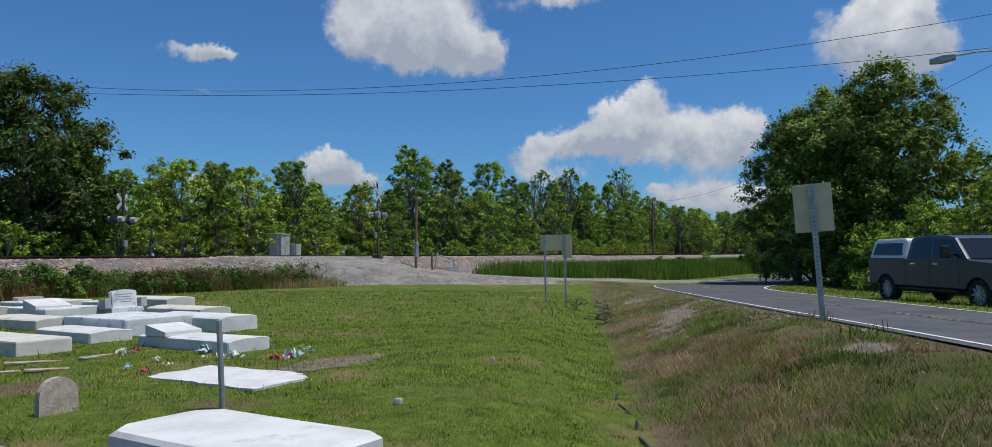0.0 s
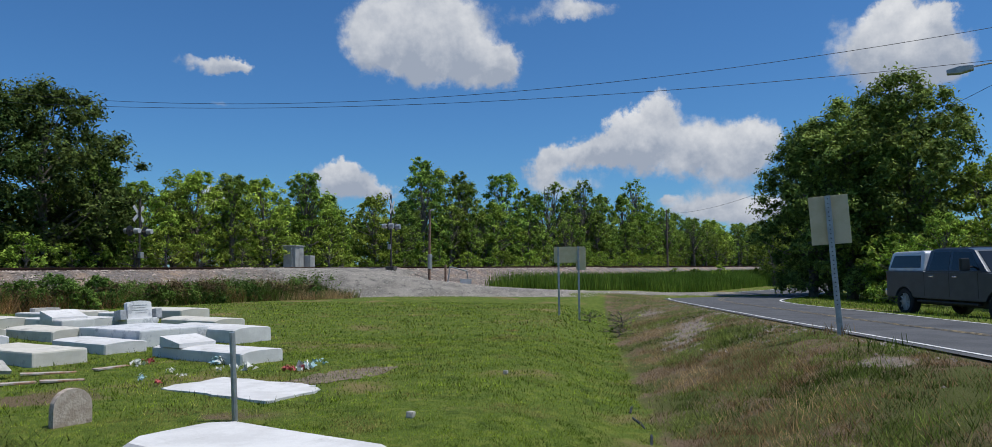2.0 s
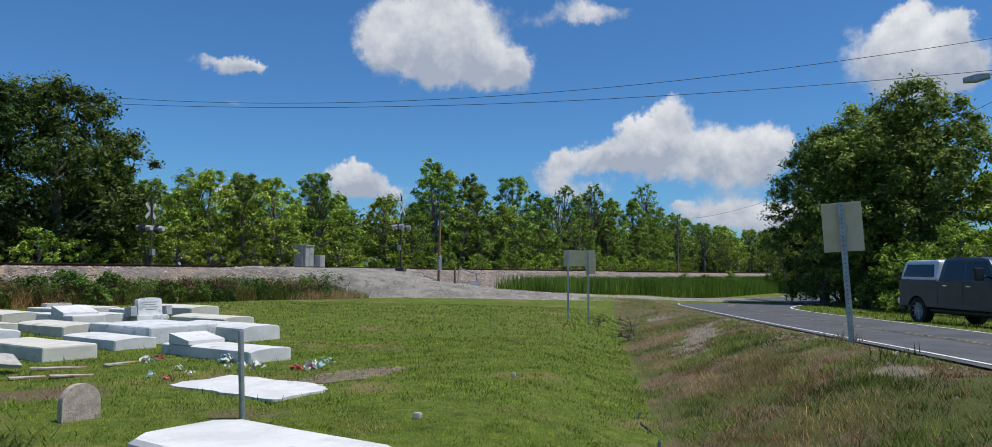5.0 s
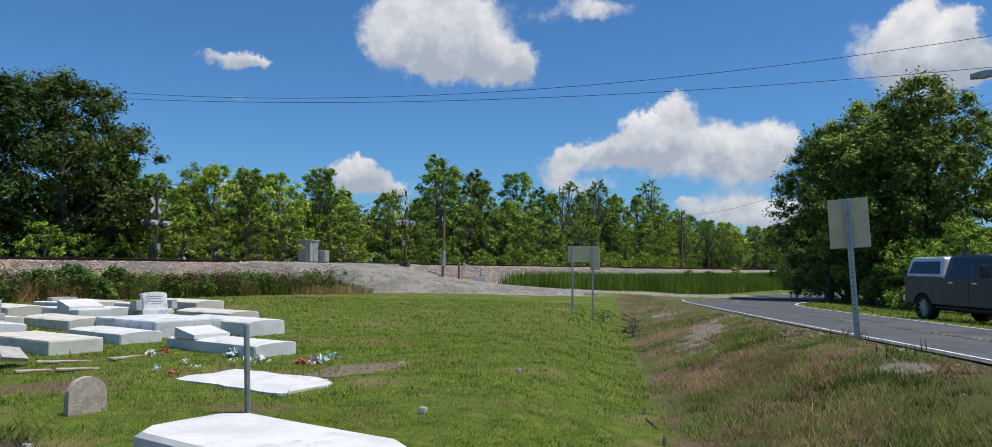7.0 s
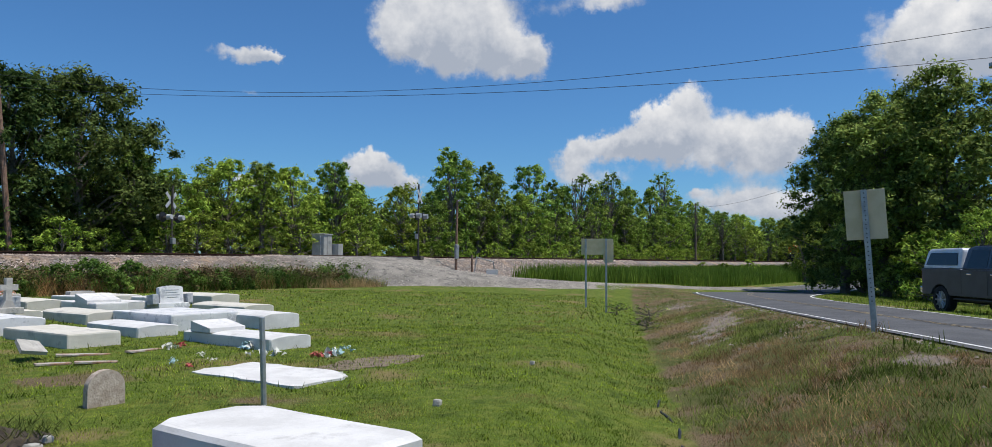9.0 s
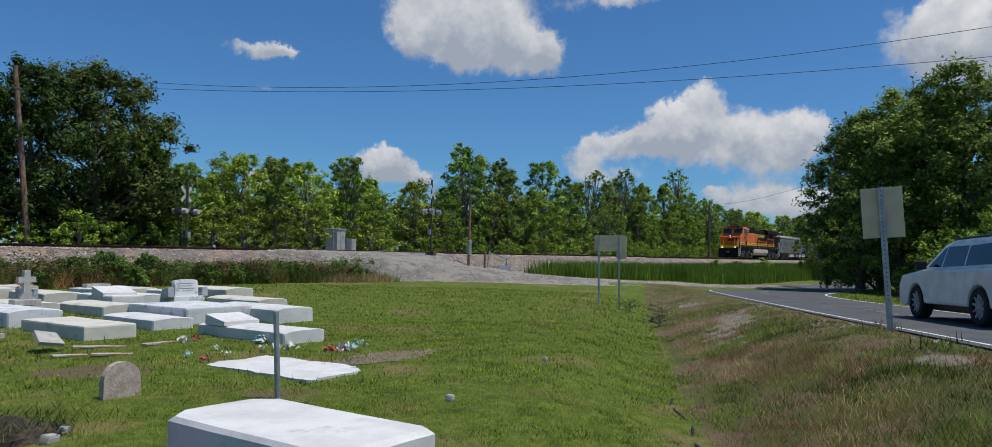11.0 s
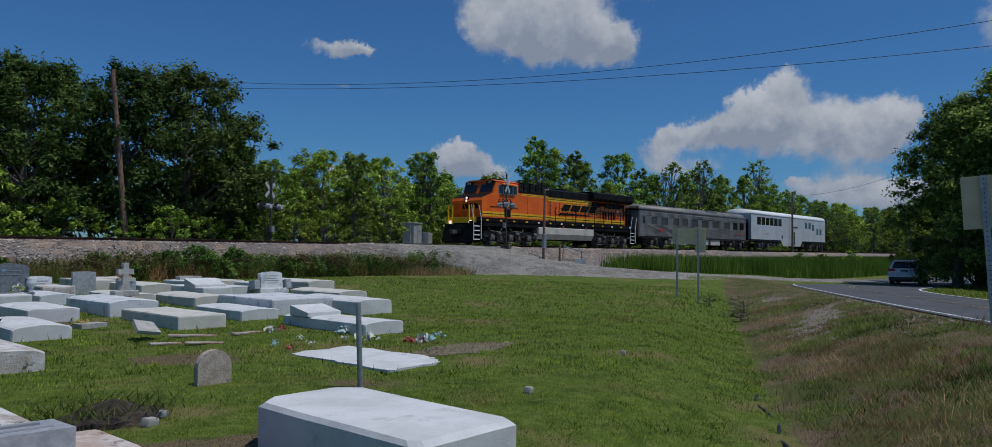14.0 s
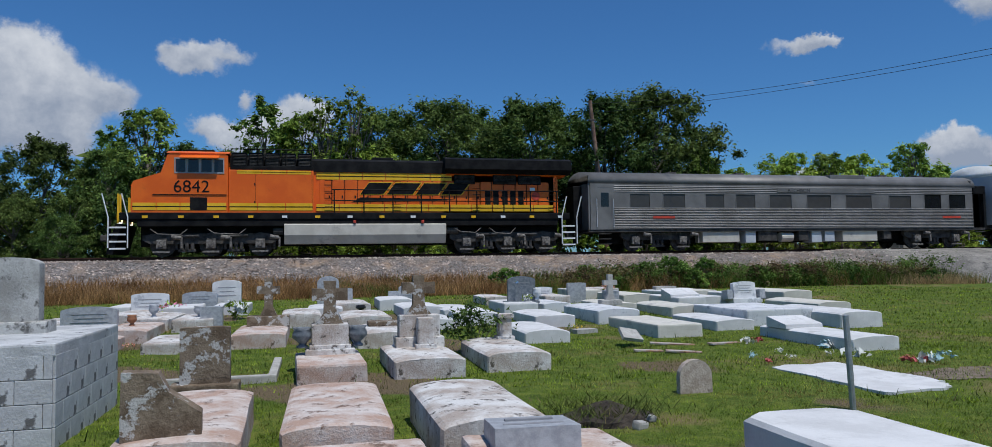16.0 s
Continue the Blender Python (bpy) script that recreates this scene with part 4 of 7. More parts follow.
    for x in (9.0, 12.1, 15.9, 19.7):
        iron = Shape()
        for k in range(5):
            iron.path([(x, -1.0, 2.2 + 0.3 * k), (x, -1.08, 2.2 + 0.3 * k), (x + 0.36, -1.08, 2.2 + 0.3 * k), (x + 0.36, -1.0, 2.2 + 0.3 * k)], 0.012, 5)
        part("grab_iron_ladder", iron, BLACK, lo)
    dyn = Shape()
    for i in range(5):
        x = 5.0 + i * 0.7
        vent = part("brake_vent", Shape().box(x, -1.3, 3.95, x + 0.62, 1.3, 4.58, 0.04), BLACK, lo)
        for k in range(8):
            part("slat", Shape().box(x + 0.05, -1.315, 4.02 + 0.065 * k, x + 0.57, -1.298, 4.045 + 0.065 * k), GRIME, vent)
    dyn.box(4.95, -1.38, 3.79, 8.5, 1.38, 3.98, 0.03)
    part("dynamic_brake", dyn, BLACK, lo)
    rail = Shape()
    for x in (5.0, 6.1, 7.3, 8.4):
        rail.tube((x, -1.36, 3.97), (x, -1.36, 4.72), 0.022, 0.022, 5)
    rail.tube((4.95, -1.36, 4.72), (8.45, -1.36, 4.72), 0.022, 0.022, 5).tube((4.95, -1.36, 4.4), (8.45, -1.36, 4.4), 0.018, 0.018, 5)
    part("roof_rail", rail, BLACK, lo)
    part("exhaust_stack", Shape().box(11.2, -0.4, 4.4, 12.2, 0.4, 4.6, 0.05).tube((10.6, 0.2, 4.4), (10.6, 0.2, 4.62), 0.16, 0.16, 10), BLACK, lo)
    part("air_horn", Shape().box(4.35, -0.15, 4.6, 4.7, 0.15, 4.78, 0.04), BLACK, lo)
    # stripes
    for x0, x1, z0, z1, y in ((1.0, 4.8, 2.0, 2.32, -1.483), (4.9, 8.46, 2.0, 2.32, -1.415), (8.6, 19.95, 2.0, 2.32, -1.016), (8.6, 14.9, 3.45, 3.77, -1.003), (5.2, 8.4, 3.62, 3.78, -1.41)):
        st = Shape()
        n = max(1, round((x1 - x0) / 1.05))
        for i in range(n):
            st.box(x0 + (x1 - x0) * i / n + 0.02, y, z0, x0 + (x1 - x0) * (i + 1) / n - 0.02, y + 0.012, z1)
        part("yellow_stripe", st, YELLOW, lo)
        part("black_line", Shape().box(x0, y - 0.003, z0 + 0.42 * (z1 - z0), x1, y + 0.008, z0 + 0.56 * (z1 - z0)), BLACK, lo)
    # swoosh mark on the hood
    mark = skew_bars(10.6, 2.8, 0.52, (1.05, 1.2, 1.05, 0.95), 0.16, -1.012, 0.75)
    part("painted_mark", mark, BLACK, lo, "black slanted mark with yellow edge")
    part("mark_edge", skew_bars(10.55, 2.76, 0.6, (1.13, 1.28, 1.13, 1.03), 0.08, -1.006, 0.75, 0.004), YELLOW, lo)
    part("mark_stroke", Shape().prism([(10.2, 2.42), (14.0, 2.5), (15.0, 2.57), (10.6, 2.64)], "y", -1.012, -1.0), BLACK, lo)
    # handrails along the walkway
    hr = Shape()
    xs = [9.4 + i * 1.32 for i in range(9)]
    for x in xs:
        hr.tube((x, -1.44, 1.88), (x, -1.44, 2.95), 0.03, 0.03, 6)
    for z in (2.95, 2.45):
        hr.tube((xs[0] - 0.1, -1.44, z), (xs[-1] + 0.2, -1.44, z), 0.024, 0.024, 6)
    part("side_handrail", hr, BLACK, lo)
    for x in np.linspace(1.4, 20.0, 14):
        part("reflector", Shape().box(x, -1.512, 1.66, x + 0.45 * (0.5 + 0.5 * (round(x * 7) % 2)), -1.495, 1.77), YELLOW if round(x * 3) % 3 else WHITE, lo)
    # steps with white rails
    for x, sgn in ((0.45, 1), (20.55, 1)):
        st = Shape()
        for i in range(4):
            st.box(x - 0.32, -1.5, 0.35 + 0.3 * i, x + 0.32, -1.1, 0.385 + 0.3 * i)
            st.box(x - 0.32, -1.505, 0.33 + 0.3 * i, x + 0.32, -1.49, 0.4 + 0.3 * i)
        part("step", st, WHITE, lo, "white-edged boarding steps")
        part("step_side", Shape().box(x - 0.36, -1.48, 0.3, x - 0.33, -1.1, 1.6).box(x + 0.33, -1.48, 0.3, x + 0.36, -1.1, 1.6), BLACK, lo)
        for dx in (-0.36, 0.4):
            part("step_rail", Shape().path([(x + dx, -1.54, 0.4), (x + dx, -1.54, 1.7), (x + dx - 0.25 * (1 if x < 5 else -1), -1.54, 2.7)], 0.028), WHITE, lo, "white step handrail")
    part("centre_sill", Shape().box(1.2, -0.75, 0.45, 20.2, 0.75, 1.35, 0.04), BLACK, lo)
    # tank, trucks, bits beneath
    part("fuel_tank", Shape().prism([(-1.5, 0.9), (-1.3, 0.5), (1.3, 0.5), (1.5, 0.9), (1.5, 1.36), (1.42, 1.44), (-1.42, 1.44), (-1.5, 1.36)], "x", 7.22, 14.5), TANK, lo, "long beige-grey fuel tank")
    for x in (10.3, 13.4):
        part("filler_cap", Shape().box(x - 0.06, -1.56, 1.42, x + 0.06, -1.42, 1.56, 0.02), RED, lo)
    for axles in ((2.15, 4.15, 6.2), (15.5, 17.5, 19.4)):
        SPINNING.extend(build_truck(lo, axles, 0.53, 1.1))
    for x0, x1 in ((6.75, 7.15), (14.55, 15.1)):
        part("air_tank", Shape().tube((x0, -1.2, 1.08), (x1, -1.2, 1.08), 0.17, 0.17, 10), GRIME, lo)
    for x0, x1, z0 in ((14.9, 16.2, 1.02), (16.6, 17.9, 0.95), (1.7, 3.2, 0.98), (4.0, 5.6, 1.0)):
        part("brake_hose", Shape().path([(x0, -1.38, 1.2), (x0 + 0.3, -1.44, z0), (x1 - 0.3, -1.44, z0 - 0.05), (x1, -1.38, 1.2)], 0.022, 6), DUSTY, lo)
    return lo


def side_panel(x0, x1, z0, z1, openings, y0, y1):
    """A wall panel with rectangular openings cut through it."""
    s = Shape()
    xs = sorted({x0, x1, *[o[0] for o in openings], *[o[1] for o in openings]})
    for a, b in zip(xs, xs[1:]):
        m = (a + b) / 2
        hole = sorted((o[2], o[3]) for o in openings if o[0] < m < o[1])
        z = z0
        for h0, h1 in hole:
            if h0 > z:
                s.box(a, y0, z, b, y1, h0)
            z = h1
        if z < z1:
            s.box(a, y0, z, b, y1, z1)
    return s


def roof_profile(w, z0, z1, n=10):
    return [(w * math.cos(math.pi * i / n), z0 + (z1 - z0) * math.sin(math.pi * i / n) ** 0.7) for i in range(n + 1)]


def build_coach():
    co = thing("passenger_coach", "fluted stainless steel passenger coach with dark windows", "train coach")
    L, w, zb, ze, zt = 23.3, 1.5, 1.08, 3.35, 4.05
    wins = [(a, b, 2.18, 2.86) for a, b in ((2.3, 3.35), (4.1, 5.3), (6.45, 7.5), (8.2, 9.3), (10.15, 11.45), (12.4, 13.85), (14.8, 16.4), (17.55, 18.95))] + [(19.85, 20.95, 2.14, 3.0), (21.5, 22.6, 2.14, 3.0)]
    for s in (-1, 1):
        y0, y1 = (s * w - 0.03, s * w + 0.03)
        wall = part("side_wall", side_panel(0.2, 23.1, zb, ze, wins + [(0.62, 1.3, 1.15, 3.15)], y0, y1), STEEL, co)
        if s < 0:
            for i in range(13):
                z = zb + 0.03 + i * 0.082
                part("flute", Shape().add([(1.45, -w - 0.03, z), (23.1, -w - 0.03, z), (23.1, -w - 0.058, z + 0.032), (1.45, -w - 0.058, z + 0.032), (23.1, -w - 0.03, z + 0.064), (1.45, -w - 0.03, z + 0.064)],
                                 [(0, 1, 2, 3), (3, 2, 4, 5), (0, 3, 5), (1, 4, 2)]), STEEL, wall)
            for i in range(4):
                z = 2.93 + i * 0.09
                part("flute", Shape().add([(1.45, -w - 0.03, z), (23.1, -w - 0.03, z), (23.1, -w - 0.05, z + 0.035), (1.45, -w - 0.05, z + 0.035), (23.1, -w - 0.03, z + 0.07), (1.45, -w - 0.03, z + 0.07)],
                                          [(0, 1, 2, 3), (3, 2, 4, 5), (0, 3, 5), (1, 4, 2)]), STEEL, wall)
            part("letter_board", Shape().box(10.6, -w - 0.065, 2.98, 16.6, -w - 0.028, 3.22, 0.01), STEEL, wall)
            text("name", "ATCHISON", 0.27, pose(11.9, -w - 0.068, 3.0, 90, 0, 0), BLACK, wall, 0.002)
            for x in (3.6, 21.1):
                part("red_plate", Shape().box(x - 0.1, -w - 0.075, 1.62, x + 1.1, -w - 0.055, 1.74, 0.005), RED, wall)
        for x0, x1, z0, z1 in wins:
            fr = part("window", Shape().box(x0, s * w - 0.012, z0, x1, s * w + 0.012, z1), BLIND if x0 < 19 else DARK_GLASS, co, "dark tinted window")
            part("window_frame", Shape().box(x0 - 0.04, s * w - 0.045, z0 - 0.05, x1 + 0.04, s * w + 0.045, z0).box(x0 - 0.04, s * w - 0.045, z1, x1 + 0.04, s * w + 0.045, z1 + 0.04)
                 .box(x0 - 0.05, s * w - 0.04, z0, x0, s * w + 0.04, z1).box(x1, s * w - 0.04, z0, x1 + 0.05, s * w + 0.04, z1), STEEL, fr)
        door = part("door", side_panel(0.62, 1.3, 1.15, 3.15, [(0.75, 1.17, 2.2, 2.9)], s * w - 0.02, s * w + 0.02), STEEL, co)
        part("door_window", Shape().box(0.75, s * w - 0.008, 2.2, 1.17, s * w + 0.008, 2.9), DARK_GLASS, door)
    part("roof", Shape().prism(roof_profile(w + 0.03, ze, zt, 14), "x", 0.1, 23.3), STEEL, co, "curved dull silver roof", True)
    part("centre_sill", Shape().box(1.4, -0.55, 0.4, 23.0, 0.55, 0.98, 0.04), BLACK, co)
    part("roof_hatch", Shape().box(14.0, -1.35, 3.55, 16.2, -0.7, 3.98, 0.03), STEEL, co)
    for x in (5.0, 9.0, 18.0, 20.5):
        part("roof_vent", Shape().box(x, -0.3, 4.0, x + 0.5, 0.3, 4.14, 0.04), GRIME, co)
    part("floor", Shape().box(0.1, -w, 0.95, 23.9, w, 1.09, 0.01), GRIME, co)
    for x in (0.1, 23.0):
        part("end_wall", side_panel(-w, w, 1.0, ze + 0.4, [(-0.45, 0.45, 1.1, 3.1)], 0, 0.08), STEEL, co).matrix_basis = Matrix.Translation((x + 0.08, 0, 0)) @ pose(0, 0, 0, 0, 0, 90)
    part("vestibule", Shape().box(23.25, -1.45, 3.0, 24.1, 1.45, 3.45, 0.03).box(23.25, 1.3, 1.0, 24.1, 1.45, 3.1).box(23.95, -1.45, 1.0, 24.1, -1.2, 3.1), BLACK, co)
    for x in (-0.35, 24.1):
        part("diaphragm", Shape().box(x, -0.6, 1.0, x + 0.45, 0.6, 3.3, 0.04), BLACK, co)
    for x in (0.95, 23.6):
        st = Shape()
        for i in range(3):
            st.box(x - 0.33, -1.5, 0.35 + 0.25 * i, x + 0.33, -1.15, 0.39 + 0.25 * i)
        part("step", st, GRIME, co)
    for x in (0.52, 1.4):
        part("grab_rail", Shape().tube((x, -1.56, 1.2), (x, -1.56, 2.6), 0.02, 0.02, 6), SILVER, co)
    for x0, x1, z0, mt in ((6.3, 8.4, 0.4, TANK), (8.75, 9.35, 0.35, SILVER), (9.5, 10.6, 0.45, GRIME), (11.9, 12.5, 0.45, GRIME), (12.7, 13.3, 0.35, SILVER), (13.5, 14.1, 0.4, SILVER), (14.6, 16.8, 0.4, TANK), (17.2, 17.7, 0.5, GRIME)):
        part("equipment_box", Shape().box(x0, -1.42, z0, x1, -0.6, 0.97, 0.03), mt, co)
    part("air_tank", Shape().tube((10.9, -1.2, 0.65), (11.6, -1.2, 0.65), 0.25, 0.25, 12), TANK, co)
    for axles in ((2.6, 5.2), (19.4, 22.0)):
        SPINNING.extend(build_truck(co, axles, 0.46, 1.1))
    return co


def build_tall_coach():
    co = thing("gallery_car", "tall pale silver gallery passenger car with a white roof", "train coach")
    L, w, ze, zt = 25.2, 1.5, 4.05, 4.75
    wins = [(1.7 + 1.28 * i, 2.8 + 1.28 * i, 2.95, 3.85) for i in range(6)] + [(17.3, 18.2, 2.9, 3.7), (18.6, 19.5, 2.9, 3.7), (19.9, 20.8, 2.7, 3.5), (21.7, 22.5, 2.2, 3.0), (22.9, 23.7, 2.2, 3.0)]
    for s in (-1, 1):
        low = side_panel(0.0, L, 1.25, ze, wins, s * w - 0.03, s * w + 0.03)
        wall = part("side_wall", low, SILVER, co)
        part("skirt", Shape().prism([(9.0, 1.25), (9.8, 0.55), (15.6, 0.55), (16.4, 1.25)], "y", s * w - 0.03, s * w + 0.03), SILVER, co)
        for x0, x1, z0, z1 in wins:
            part("window", Shape().box(x0, s * w - 0.012, z0, x1, s * w + 0.012, z1), DARK_GLASS, co, "dark window")
    part("roof", Shape().prism(roof_profile(w + 0.03, ze, zt, 14), "x", 0.0, L), WHITE, co, "white curved roof", True)
    part("end_wall", Shape().box(0.0, -w, 1.25, 0.06, w, ze).box(L - 0.06, -w, 1.25, L, w, ze), SILVER, co)
    part("floor", Shape().box(0.05, -w + 0.05, 1.05, L - 0.05, w - 0.05, 1.25), GRIME, co)
    part("door", Shape().box(13.2, -w - 0.045, 0.7, 13.75, -w - 0.025, 2.35, 0.01), GRIME, co)
    part("name_bar", Shape().box(12.6, -w - 0.042, 2.85, 14.6, -w - 0.03, 3.05), GRIME, co)
    part("vent_panel", Shape().box(9.2, -w - 0.045, 1.4, 9.5, -w - 0.03, 1.9, 0.01), BLACK, co)
    part("red_plate", Shape().box(4.3, -w - 0.042, 1.9, 5.2, -w - 0.03, 1.98), RED, co)
    part("diaphragm", Shape().box(-0.7, -0.6, 1.0, 0.0, 0.6, 3.3, 0.04), BLACK, co)
    for x0, x1 in ((6.8, 7.8), (8.2, 8.9), (16.6, 17.6)):
        part("equipment_box", Shape().box(x0, -1.35, 0.5, x1, -0.6, 1.06, 0.03), GRIME, co)
    for axles in ((2.6, 5.2), (19.6, 22.2)):
        SPINNING.extend(build_truck(co, axles, 0.46, 1.1))
    return co


LOCO, COACH, GALLERY = build_locomotive(), build_coach(), build_tall_coach()
# seconds and the locomotive's front along the track
TRAIN = [(0, 371.0), (9, 155.5), (11.0, 107.6), (11.5, 95.4), (12, 83.2), (12.5, 71.2), (13, 59.6), (13.5, 48.2), (14, 36.8), (14.5, 25.5), (15, 14.15), (15.5, 2.87), (16, -8.35)]

# ---------- the cemetery ----------
CHALK = surface("white_limewash", (0.57, 0.56, 0.545), (0.69, 0.68, 0.665), 2, 0.85, 0.15, spot=(0.42, 0.41, 0.39), spot_scale=2.4, spot_cut=(0.55, 0.78))
AGED = surface("weathered_limewash", (0.4, 0.335, 0.285), (0.68, 0.66, 0.63), 2.4, 0.9, 0.45, spot=(0.1, 0.085, 0.07), spot_scale=6.5, spot_cut=(0.54, 0.66))
PINK = surface("stained_plaster", (0.43, 0.29, 0.22), (0.63, 0.56, 0.51), 2.8, 0.9, 0.45, spot=(0.17, 0.11, 0.08), spot_scale=6.0, spot_cut=(0.54, 0.68))
CREAM = surface("cream_concrete", (0.55, 0.52, 0.45), (0.65, 0.62, 0.55), 2, 0.9, 0.2, spot=(0.42, 0.4, 0.36), spot_scale=2)
BROWN = surface("brown_stone", (0.12, 0.085, 0.055), (0.24, 0.185, 0.13), 5, 0.95, 0.5, spot=(0.46, 0.44, 0.41), spot_scale=4, spot_cut=(0.54, 0.585))
TAN = surface("tan_concrete", (0.36, 0.29, 0.23), (0.5, 0.42, 0.35), 9, 0.95, 0.35, spot=(0.24, 0.19, 0.15), spot_scale=8)
GRANITE = surface("grey_granite", (0.3, 0.31, 0.33), (0.42, 0.43, 0.45), 12, 0.5, 0.1, fine=80)
DARK_GRANITE = surface("dark_granite", (0.12, 0.135, 0.15), (0.2, 0.215, 0.23), 12, 0.35, 0.1, fine=80)
MARBLE = surface("veined_marble", (0.6, 0.6, 0.6), (0.72, 0.72, 0.72), 1.2, 0.6, 0.1, spot=(0.42, 0.43, 0.45), spot_scale=3, spot_cut=(0.52, 0.62))
CONCRETE = surface("concrete", (0.36, 0.34, 0.31), (0.47, 0.45, 0.41), 6, 0.95, 0.35, spot=(0.25, 0.24, 0.21), spot_scale=4)
GALV = surface("galvanised_steel", (0.33, 0.34, 0.35), (0.45, 0.46, 0.47), 6, 0.5, 0.1, 0.6)
LETTER = plain("engraved_line", (0.27, 0.27, 0.28), 0.9)
MATS = {"chalk": CHALK, "aged": AGED, "pink": PINK, "cream": CREAM, "marble": MARBLE, "concrete": CONCRETE}
WORDS = {"chalk": "white limewashed", "aged": "weathered grey-white", "pink": "pink-stained plastered", "cream": "cream concrete", "marble": "grey-veined marble", "concrete": "grey concrete"}


def rough_mesh(shape, name, material, amount, seed, cuts=2):
    """A finely cut copy of a shape with worn, uneven faces."""
    me = shape.mesh(name, material)
    bm = bmesh.new()
    bm.from_mesh(me)
    bmesh.ops.remove_doubles(bm, verts=bm.verts[:], dist=0.0005)
    bmesh.ops.subdivide_edges(bm, edges=[e for e in bm.edges if e.calc_length() > 0.12], cuts=cuts, use_grid_fill=True)
    for v in bm.verts:
        n = noise.noise_vector(v.co * 2.3 + Vector((seed * 3.1, 0, seed))) * amount + noise.noise_vector(v.co * 9.0 + Vector((0, seed, 0))) * amount * 0.35
        v.co += n
    bm.to_mesh(me)
    bm.free()
    return me


def tomb(x, y, w, length, h, look_of, crown=0.0, seed=1, base=False):
    """A coping tomb lying along y, its foot end at y: flat or with an arched top, its edges rounded."""
    h = h * 0.85 if y > 8 else h
    crown = max(crown * 0.85, 0.055) if crown > 0 else 0.0
    s = Shape()
    hw, z0 = w / 2, -0.12
    if crown > 0:
        n = 9
        side = h - crown
        arc = [(hw * math.cos(math.pi * (0.04 + 0.92 * i / n)), side + crown * math.sin(math.pi * (0.04 + 0.92 * i / n)) ** 0.8) for i in range(n + 1)]
        outline = [(-hw, z0), (hw, z0), (hw, side * 0.9)] + arc + [(-hw, side * 0.9)]

        def ring(k, yy):
            return [(u * k, yy, z0 + (v - z0) * (1 - (1 - k) * (0.7 if v > z0 else 0))) for u, v in outline]
        rings = [ring(0.95, 0.0), ring(1.0, 0.035), ring(1.0, length - 0.035), ring(0.95, length)]
        m = len(outline)
        verts = [p for r in rings for p in r]
        faces = [(j * m + i, j * m + (i + 1) % m, (j + 1) * m + (i + 1) % m, (j + 1) * m + i) for j in range(3) for i in range(m)]
        faces += [tuple(range(m))[::-1], tuple(range(3 * m, 4 * m))]
        s.add(verts, faces)
    else:
        s.box(-hw, 0, z0, hw, length, h, 0.035)
    if base:
        s.box(-hw - 0.1, -0.1, z0, hw + 0.1, length + 0.1, 0.08, 0.02)
    me = rough_mesh(s, "tomb", MATS[look_of], 0.012, seed)
    ob = new("tomb", me)
    ob.matrix_basis = pose(x, y, height(x, y + length / 2), 0, 0, (seed * 37 % 7 - 3) * 0.5)
    top = "arched" if crown > 0.03 else "flat"
    return tagged(ob, f"{WORDS[look_of]} coping tomb with {top} top on the grass", "tomb", "tombs of the cemetery")


